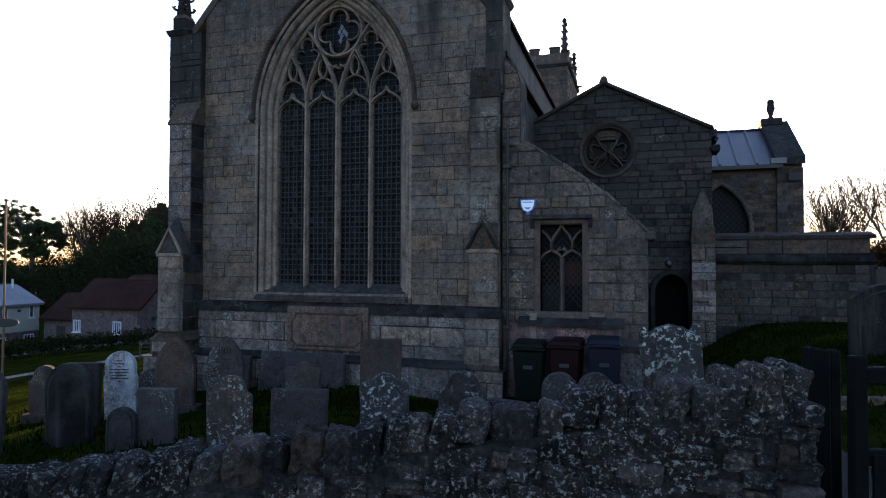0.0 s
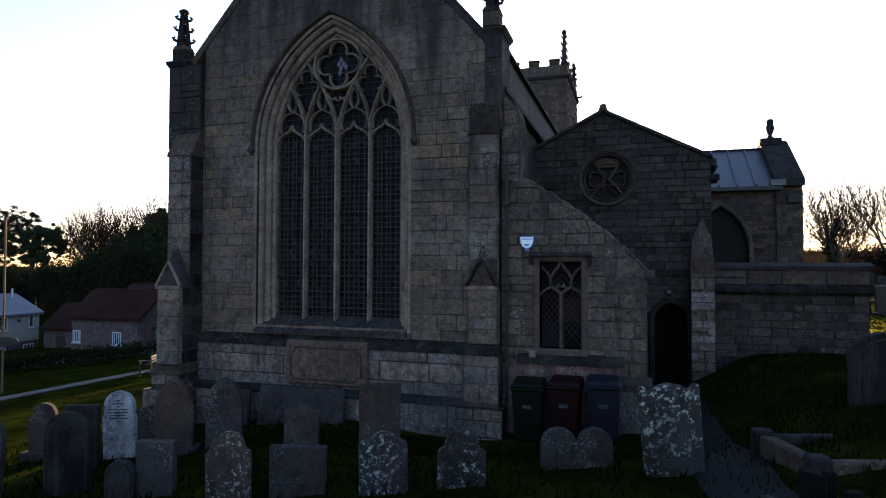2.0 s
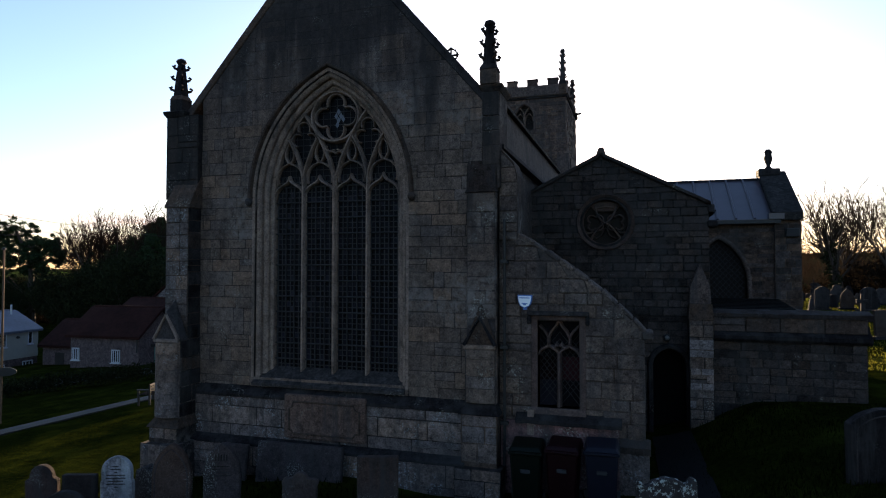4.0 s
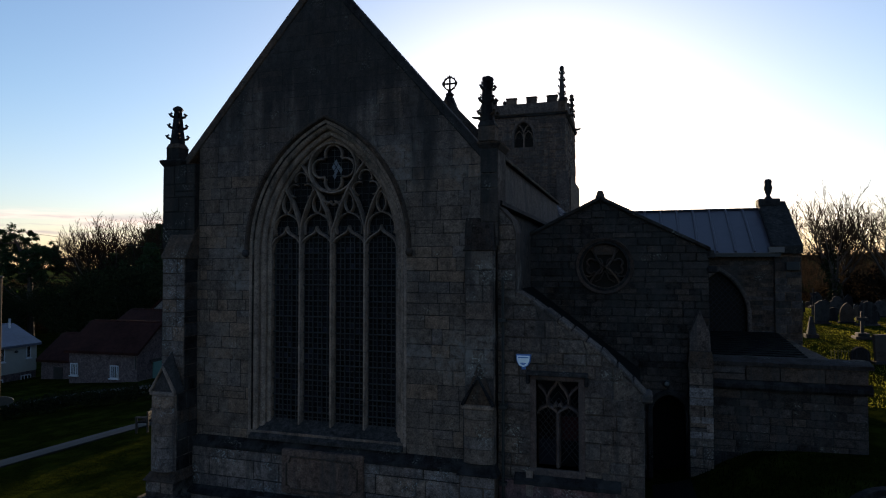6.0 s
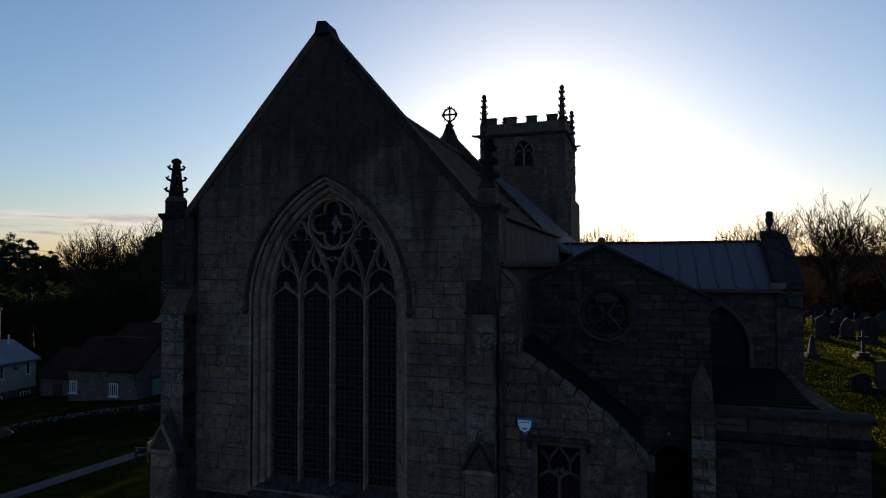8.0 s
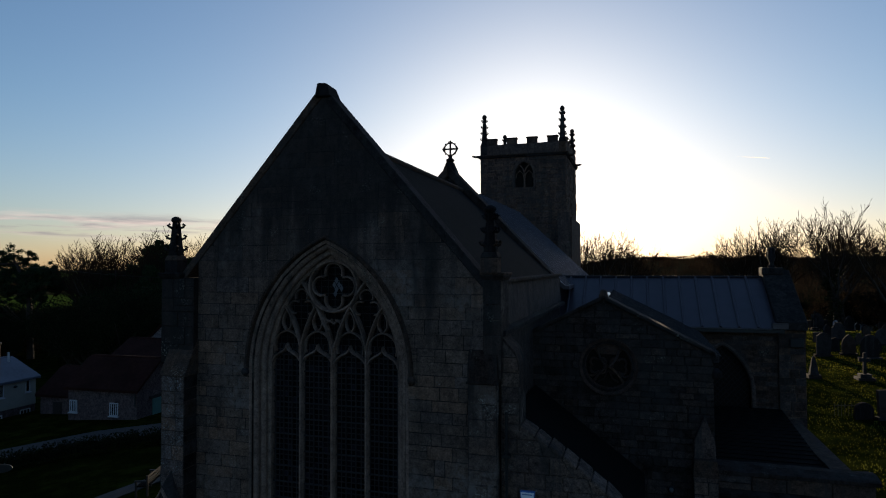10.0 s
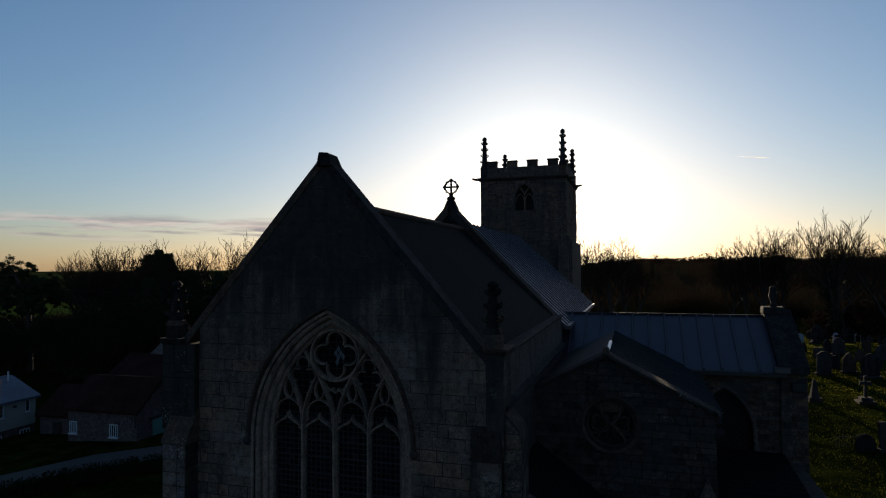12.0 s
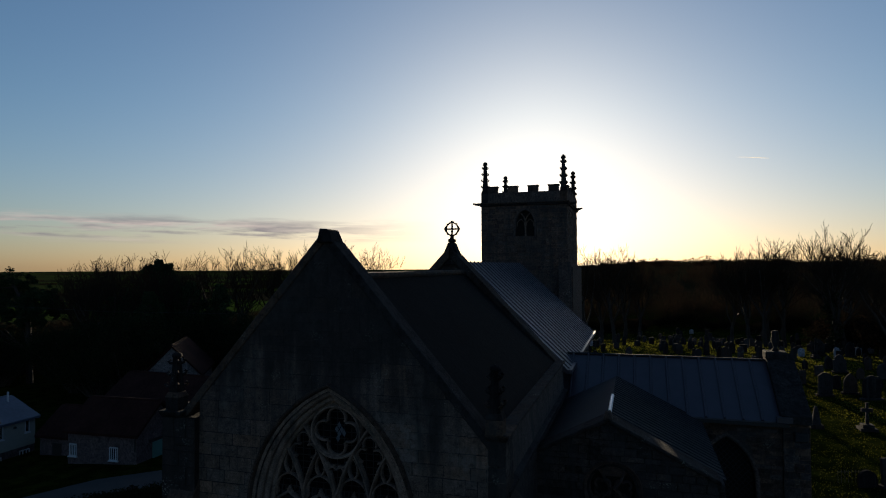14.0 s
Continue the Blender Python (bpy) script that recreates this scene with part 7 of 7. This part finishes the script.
# evergreens and ivy-clad scrub behind the houses
rnd = random.Random(12)
EV = [bushy("evergreen_tree", 500, 7.5, 10.0, "dark conifer with a ragged outline", NEEDLE, "tree", 24, 520, 0.13, True),
      bushy("evergreen_shrub", 501, 9.0, 7.0, "dense dark evergreen shrub behind the houses, with unseen copies that shade the lawn", IVY, "shrub", 34, 620, 0.10),
      bushy("winter_thicket", 502, 10.0, 6.0, "brown leafless thicket beyond the churchyard", THICKET, "shrub", 20, 170, 0.22)]
ev = [(-65.6, 68.0, 12.6, 0), (-64.4, 68.6, 12.0, 0), (-66.9, 67.4, 11.8, 0), (-68.5, 69, 11.2, 0), (-58.5, 52, 7.4, 0), (-56.5, 53, 8.6, 0), (-49, 55, 9.4, 0), (-46, 57, 9.0, 0), (-47.5, 46.5, 8.4, 0), (-61, 49, 1.2, 1), (-57, 46, 5.2, 1), (-52, 44, 6.0, 1), (-47, 43, 6.4, 1), (-47, 53, 6.6, 1), (-43, 54, 6.6, 1), (-49, 52, 7.5, 1), (-45, 45, 7.2, 1), (-54, 49, 6.4, 1), (-50, 46, 6.8, 1), (-78, 58, 3.0, 1), (-38, 55, 6, 1), (-32, 54, 6, 1), (-80, 48, 4.5, 1), (-84, 44, 4.0, 1), (-72.6, 47.2, 3.6, 1), (-70.4, 46.2, 2.4, 1), (-75.5, 48, 4.6, 1)]
# largely unseen shrubs added behind the church to shade the lawn, leaving a sun gap
ev += [(-29.5, 49, 7.0, 1), (-25.4, 47, 7.4, 1), (-23.6, 50, 7.2, 1), (-22.8, 52, 7.0, 1), (-11.5, 47.5, 7.0, 1), (-9.0, 49, 7.2, 1), (-5.6, 48, 6.8, 1)]
th = [(-11 + 3.1 * i + rnd.uniform(-1, 1), 118 + rnd.uniform(-4, 8), rnd.uniform(1.8, 3.2), 2) for i in range(18)]
th += [(36 + rnd.uniform(-3, 10), 56 + i * 4.0, rnd.uniform(4.0, 6.5), 2) for i in range(11)]
th += [(-84 + i * 4.4, 84 + rnd.uniform(-6, 14), rnd.uniform(3.0, 5.0), 2) for i in range(12)]
first = {0: True, 1: True, 2: True}
H0 = {0: 10.0, 1: 6.6, 2: 5.6}
for x, y, top, kd in ev + th:
    z = ground_z(x, y)
    s = (top - z) / H0[kd]
    if kd == 2:
        s = top / H0[kd]
    m = Matrix.Translation((x, y, z)) @ Matrix.Rotation(rnd.uniform(0, 6.28), 4, "Z")
    if first[kd]:
        o, first[kd] = EV[kd], False
        o.matrix_basis = m
    else:
        o = copy_thing(EV[kd], m)
    o.scale = (max(0.5, s ** 0.5), max(0.5, s ** 0.5), s)

# belts of bare woodland beyond the churchyard and on the slope of the ridge
wb = Build()
rnd = random.Random(66)
for i in range(900):
    if i < 560:
        az, d = rnd.uniform(-7, 33), rnd.choice([138, 146, 156, 170, 190, 215, 245, 275])
        h = rnd.uniform(3, 6) if rnd.random() < 0.8 else rnd.uniform(6, 8.5)
    else:
        az, d = rnd.uniform(-58, -20), rnd.choice([95, 105, 120, 140, 165])
        h = rnd.uniform(2.5, 4.5) if az > -44 else rnd.uniform(1.5, 2.5)
    d += rnd.uniform(-6, 6)
    x, y = d * math.sin(radians(az)), d * math.cos(radians(az))
    twigs(wb, (x, y, ground_z(x, y) + h * 0.42), (3.2, 3.2, h * 0.45), 110, 1.2 + d / 220, rnd)
tagged(wb.ob("winter_woodland", SCRUB), "belt of leafless brown woodland behind the churchyard", "woodland", kind="stuff")
ivy = Build()
for i in range(9):
    leaves(ivy, (29.5 + rnd.gauss(0, 0.2), 76.5 + rnd.gauss(0, 0.2), ground_z(29.5, 76.5) + 0.6 + i * 0.8), (0.9, 0.9, 0.7), 120, 0.2, rnd, 0.4)
tagged(ivy.ob("ivy", IVY), "dark ivy climbing a bare tree trunk", "ivy", kind="stuff")

# clipped hedge along the lane
hb = Build()
rnd = random.Random(31)
line = [(-28.5, -6), (-26.5, 4), (-24.6, 11.4), (-22.8, 14.3), (-20.1, 16.4), (-16, 19), (-11, 22)]
for (a, b), (c, d) in zip(line, line[1:]):
    for i in range(14):
        f = (i + rnd.random()) / 14
        x, y = a + (c - a) * f, b + (d - b) * f
        leaves(hb, (x, y, ground_z(x, y) + 0.50), (0.42, 0.42, 0.56), 240, 0.08, rnd, 0.1)
tagged(hb.ob("hedge", IVY), "dark clipped hedge between churchyard and lane", "hedge", kind="stuff")

# far hedgerows and copses on the ridge and in the fields
fb = Build()
rnd = random.Random(55)
for i in range(420):
    az = radians(rnd.uniform(-62, 40))
    d = rnd.choice([330, 340, 350, 420, 430, 520, 640, 650, 800, 1000, 1250]) + rnd.uniform(-8, 8)
    if az < radians(-6) and d < 500:
        d += 300
    x, y = d * math.sin(az), d * math.cos(az)
    w = rnd.uniform(2, 8) * (1 + d / 900)
    h = rnd.uniform(0.8, 2.4) if rnd.random() < 0.8 else rnd.uniform(3, 6)
    leaves(fb, (x, y, ground_z(x, y) + h * 0.4), (w, w, h * 0.6), 80, 0.45 + d / 1300, rnd, 0.2)
for az, d, w, h in ((0.8, 300, 5, 6.0), (-1.0, 310, 4, 4), (6.5, 330, 7, 3.2), (7.5, 330, 5, 4), (3.0, 335, 8, 3), (-19.5, 640, 30, 7), (-24.5, 300, 7, 6), (-21.5, 420, 14, 5)):
    x, y = d * math.sin(radians(az)), d * math.cos(radians(az))
    leaves(fb, (x, y, ground_z(x, y) + h * 0.55), (w * 0.6, w * 0.6, h * 0.5), 420, 0.45, rnd, 0.2)
tagged(fb.ob("far_hedgerows", SCRUB), "distant bare hedgerows and copses on the skyline", "hedgerow", kind="stuff")


# tufts of grass round the stones, on the bank and in the far churchyard
tb = Build()
rnd = random.Random(91)
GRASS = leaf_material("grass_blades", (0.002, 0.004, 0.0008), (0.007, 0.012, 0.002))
# far blades: brighter copy of the same grass, with sunlight put into the colour
SUNLIT_BLADES, yn, yl, ys = nodes("sunlit_grass_blades")
ys.inputs["Base Color"].default_value = (0.045, 0.055, 0.009, 1)
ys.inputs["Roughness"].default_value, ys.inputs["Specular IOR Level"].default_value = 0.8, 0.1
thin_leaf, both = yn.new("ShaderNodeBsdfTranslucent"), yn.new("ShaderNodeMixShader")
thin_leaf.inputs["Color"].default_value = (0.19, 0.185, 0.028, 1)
both.inputs[0].default_value = 0.5
yl.new(ys.outputs[0], both.inputs[1])
yl.new(thin_leaf.outputs[0], both.inputs[2])
yl.new(both.outputs[0], yn["Material Output"].inputs["Surface"])
yb = Build()
for i in range(90000):
    k = (0, 1, 2, 2, 2, 2, 2, 2)[i % 8]
    if k == 0:
        x, y, h = rnd.uniform(-6, 11), rnd.uniform(-7, -0.6), rnd.uniform(0.04, 0.13)
    elif k == 1:
        x, y, h = rnd.uniform(6.6, 13), rnd.uniform(-3, 4.1), rnd.uniform(0.03, 0.09)
    elif k == 2:
        x, y, h = rnd.uniform(11.5, 30), 10 + 58 * rnd.random() ** 1.2, rnd.uniform(0.025, 0.055)
        if i % 5 < 2:
            x, y, h = rnd.uniform(-6, 42), rnd.uniform(52, 116), rnd.uniform(0.05, 0.10)
    else:
        x, y, h = rnd.uniform(-6, 11), rnd.uniform(-7, -0.6), rnd.uniform(0.03, 0.09)
    z = ground_z(x, y) - 0.02
    a = rnd.uniform(0, 6.28)
    w = h * (0.16 if k != 2 else 0.42)
    dx, dy = rnd.gauss(0, 0.35) * h, rnd.gauss(0, 0.35) * h
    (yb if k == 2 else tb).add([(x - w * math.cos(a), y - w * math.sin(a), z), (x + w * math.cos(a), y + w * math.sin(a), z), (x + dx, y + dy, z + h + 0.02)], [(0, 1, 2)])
tagged(yb.ob("yard_grass", SUNLIT_BLADES), "short yellow-green grass of the far churchyard, coloured brighter to look sunlit", "grass", kind="stuff")
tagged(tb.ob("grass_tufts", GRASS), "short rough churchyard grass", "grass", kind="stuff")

# a short vapour trail high in the west, lit through by the sun
VAPOUR, vn, vlk, vs_ = nodes("sunlit_ice_cloud")
ice = vn.new("ShaderNodeBsdfTranslucent")
ice.inputs["Color"].default_value = (0.6, 0.585, 0.57, 1)
vlk.new(ice.outputs[0], vn["Material Output"].inputs["Surface"])
trail = tagged(new("vapour_trail"), "short white vapour trail in the blue sky", "vapour trail", kind="structure")
line = [(436, 486, 0.3), (470, 483, 0.9), (510, 479, 1.2), (545, 475, 1.2), (566, 472, 0.3)]
Build().add([(x, 2940, z + k * r) for x, z, r in line for k in (-1, 1)], [(2 * i, 2 * i + 2, 2 * i + 3, 2 * i + 1) for i in range(4)]).ob("ice_streak", VAPOUR, trail)

# ---- houses below the churchyard ----
RENDERWALL = plain("cream_render", (0.225, 0.212, 0.190), 0.9, 0, 0.1, 3, 0.1)
COTTAGE = masonry("cottage_stone", (0.096, 0.074, 0.074), (0.058, 0.046, 0.047), stain=0.3, lichen=0.1, streak=0.1, relief=0.6)
PANTILE = plain("red_pantiles", (0.030, 0.011, 0.009), 0.9, 0, 0.5, 4, 0.6, 0.05)
SLATE = plain("blue_slates", (0.0600, 0.0720, 0.1000), 0.5, 0, 0.3, 4, 0.3)
WHITEPAINT = plain("white_window_paint", (0.36, 0.37, 0.40), 0.5, 0, 0.05, 6, 0.0)
DARKPANE = plain("dark_window_glass", (0.015, 0.018, 0.022), 0.08, 0, 0.2, 2, 0.0, 0.6)
GREENDOOR = plain("green_barn_door", (0.06, 0.15, 0.13), 0.7, 0, 0.2, 6, 0.1)


def local(base, turn):
    return Matrix.Translation(base) @ Matrix.Rotation(radians(turn), 4, "Z")


def house(name, label, base, turn, length, depth, eave, ridge, wall_mat, roof_mat, foot=-1.5, hip=0.0, split=None):
    """A plain house: its front runs along local x from 0 to length at y = 0."""
    t = thing(name, label, "house", base)
    t.rotation_euler = (0, 0, radians(turn))
    if split:
        Build().box(0, length, 0, depth, foot, split).ob("lower_wall", COTTAGE, t)
        Build().box(-0.02, length + 0.02, -0.02, depth + 0.02, split, eave).ob("upper_wall", wall_mat, t, "cream rendered upper wall")
    else:
        Build().box(0, length, 0, depth, foot, eave).ob("wall", wall_mat, t)
    for x0, x1 in ((0.0, 0.3), (length - 0.3, length)) if not hip else ():
        Build().prism([(x0, 0, eave), (x0, depth, eave), (x0, depth / 2, ridge - 0.1)], [(x1, 0, eave), (x1, depth, eave), (x1, depth / 2, ridge - 0.1)]).ob("gable_wall", wall_mat, t)
    o = 0.25
    rb = []
    for k, yy in ((0, -o), (1, depth + o)):
        a = [(-o, yy, eave - 0.1), (length + o, yy, eave - 0.1), (length + o - hip, depth / 2, ridge), (-o + hip * 0, depth / 2, ridge)]
        if hip < 0:
            a = [(-o, yy, eave - 0.1), (length + o, yy, eave - 0.1), (length + o, depth / 2, ridge), (-o - hip, depth / 2, ridge)]
        up = Vector((0, 0, 0.16))
        r = Build().prism(a, [tuple(Vector(p) + up) for p in a]).ob("roof", roof_mat, t)
        # courses of tiles as raised lines
        n = 16
        for i in range(1, n):
            f = i / n
            p, q = Vector(a[0]).lerp(Vector(a[3]), f), Vector(a[1]).lerp(Vector(a[2]), f)
            Build().add([p + up, q + up, q + up * 1.25, p + up * 1.25, p + up + Vector((0, -0.2 if not k else 0.2, -0.08)), q + up + Vector((0, -0.2 if not k else 0.2, -0.08))], [(0, 1, 2, 3), (2, 3, 4, 5)]).ob("tile_course", roof_mat, r)
    if hip:
        a = [(length + o, -o, eave - 0.1), (length + o, depth + o, eave - 0.1), (length + o - hip, depth / 2, ridge)] if hip > 0 else [(-o, -o, eave - 0.1), (-o, depth + o, eave - 0.1), (-o - hip, depth / 2, ridge)]
        Build().prism(a, [tuple(Vector(p) + Vector((0, 0, 0.16))) for p in a]).ob("roof_hip", roof_mat, t)
    Build().tube([(0 if hip >= 0 else -hip, depth / 2, ridge + 0.12), (length - max(0, hip), depth / 2, ridge + 0.12)], 0.11, 6).ob("ridge_tile", roof_mat, t)
    return t


def window(parent, x, z, w, h, bars=3, sill=True):
    """A white barred window on a house front."""
    f = Build()
    f.box(x, x + w, -0.05, 0.02, z, z + 0.07).box(x, x + w, -0.05, 0.02, z + h - 0.07, z + h).box(x, x + 0.06, -0.05, 0.02, z, z + h).box(x + w - 0.06, x + w, -0.05, 0.02, z, z + h)
    o = f.ob("window", WHITEPAINT, parent, "white painted barred window")
    Build().box(x + 0.05, x + w - 0.05, -0.02, -0.005, z + 0.05, z + h - 0.05).ob("pane", DARKPANE, o)
    for i in range(1, bars):
        u = x + w * i / bars
        Build().box(u - 0.03, u + 0.03, -0.045, -0.01, z, z + h).ob("bar", WHITEPAINT, o)
    if sill:
        Build().box(x - 0.06, x + w + 0.06, -0.12, 0.02, z - 0.07, z).ob("sill", WHITEPAINT, o)
    return o


barn = house("barn", "low stone barn with a red pantile roof and barred windows", (-32.42, 22.65, -3.3), 2.6, 5.76, 4.4, 2.52, 4.36, COTTAGE, PANTILE)
window(barn, 0.14, 0.82, 0.64, 0.86, 4)
window(barn, 3.54, 0.75, 0.70, 0.90, 4)
Build().box(5.75, 5.83, 1.5, 3.0, -0.8, 1.75).ob("door", GREENDOOR, barn, "faded green barn door")
Build().box(5.75, 5.86, 1.2, 3.2, 1.75, 1.95).ob("lintel", DOORWOOD, barn)
Build().tube([(5.70, -0.12, 2.45), (5.70, -0.12, 1.5)], 0.05, 6).ob("drainpipe", IRON, barn)
shed = house("barn", "lower pantiled outbuilding joined to the barn", (-36.9, 24.2, -3.6), 2.6, 4.6, 4.4, 1.75, 3.45, COTTAGE, PANTILE)
Build().box(1.2, 2.0, -0.05, 0.0, -0.5, 1.3).ob("door", DOORWOOD, shed)
cot = house("cottage", "two-storey cottage with cream upper walls and a slate roof", (-38.35, 17.18, -4.2), 92.0, 8.0, 5.3, 3.44, 4.75, RENDERWALL, SLATE, split=1.40)
window(cot, 7.14, 2.40, 0.38, 0.94, 1)
window(cot, 6.72, 0.10, 0.84, 1.05, 3)
window(cot, 4.6, 2.35, 0.8, 1.0, 2)
window(cot, 4.5, 0.10, 0.8, 1.0, 3)
Build().tube([(7.4, 2.0, 4.2), (7.4, 2.0, 5.35)], 0.07, 8).ob("flue", WHITEPAINT, cot, "thin white flue pipe")
Build().lathe([(0.02, -0.1), (0.13, -0.05), (0.13, 0.03), (0.05, 0.1)], 6.26, -0.1, 3.0, 8).ob("wall_lamp", IRON, cot)
Build().box(3.6, 4.3, 2.4, 3.1, 4.3, 5.7).ob("chimney", plain("brick_chimney", (0.10, 0.05, 0.035), 0.9), cot)
hall = house("house", "pantiled village house among the trees", (-38.00, 31.0, -4.20), -3, 9, 6, 3.4, 5.4, COTTAGE, PANTILE)

LIMEWASH = masonry("worn_limewashed_stone", (0.24, 0.22, 0.21), (0.15, 0.14, 0.14), stain=0.35, lichen=0.1, streak=0.2)
house("house", "village house with a pale limewashed gable end", (-35.55, 40.35, -3.9), 120, 8.0, 5.4, 3.9, 6.8, LIMEWASH, PANTILE)

wire = thing("overhead_cable", "thin dark cable slung across the village lane", "cable")
Build().tube([(-40.92, 17.72, 8.54), (-35.50, 28.91, 7.12), (-30.08, 40.10, 6.19)], 0.016, 5).ob("cable", IRON, wire)

# small fittings on the church walls
wl_ = thing("wall_lamp", "small round bulkhead lamp above the side door", "wall lamp", (6.75, 4.41, 2.41))
Build().rings([[(r * math.cos(a), d, r * math.sin(a)) for a in [2 * math.pi * i / 14 for i in range(14)]] for r, d in ((0.085, 0.0), (0.085, -0.05), (0.06, -0.08))]).ob("casing", IRON, wl_)
Build().rings([[(r * math.cos(a), d, r * math.sin(a)) for a in [2 * math.pi * i / 14 for i in range(14)]] for r, d in ((0.06, -0.078), (0.05, -0.10), (0.012, -0.115))]).ob("lens", plain("frosted_lamp_glass", (0.07, 0.07, 0.07), 0.5), wl_, "dull frosted glass lens")
flood = thing("floodlight", "small dark floodlight on the transept wall", "floodlight", (10.85, 10.98, 5.22))
Build().box(-0.20, 0.20, -0.22, -0.06, -0.14, 0.14).ob("housing", IRON, flood, soften=0.02)
Build().box(-0.16, 0.16, -0.232, -0.218, -0.10, 0.10).ob("glass", LEADCAME, flood)
Build().box(-0.03, 0.03, -0.07, 0.01, -0.05, 0.05).ob("bracket", IRON, flood)
sensor = thing("sensor_box", "small dark box below the floodlight on the transept wall", "sensor box", (10.87, 10.98, 4.88))
Build().box(-0.11, 0.11, -0.07, 0.01, -0.12, 0.12).ob("body", IRON, sensor, soften=0.02)
Build().box(-0.06, 0.06, -0.078, -0.068, -0.06, 0.04).ob("lens", IRON, sensor)

# ---- stone faces of the church walls ----
for args, kw in STONES:
    stonework(*args, **kw)
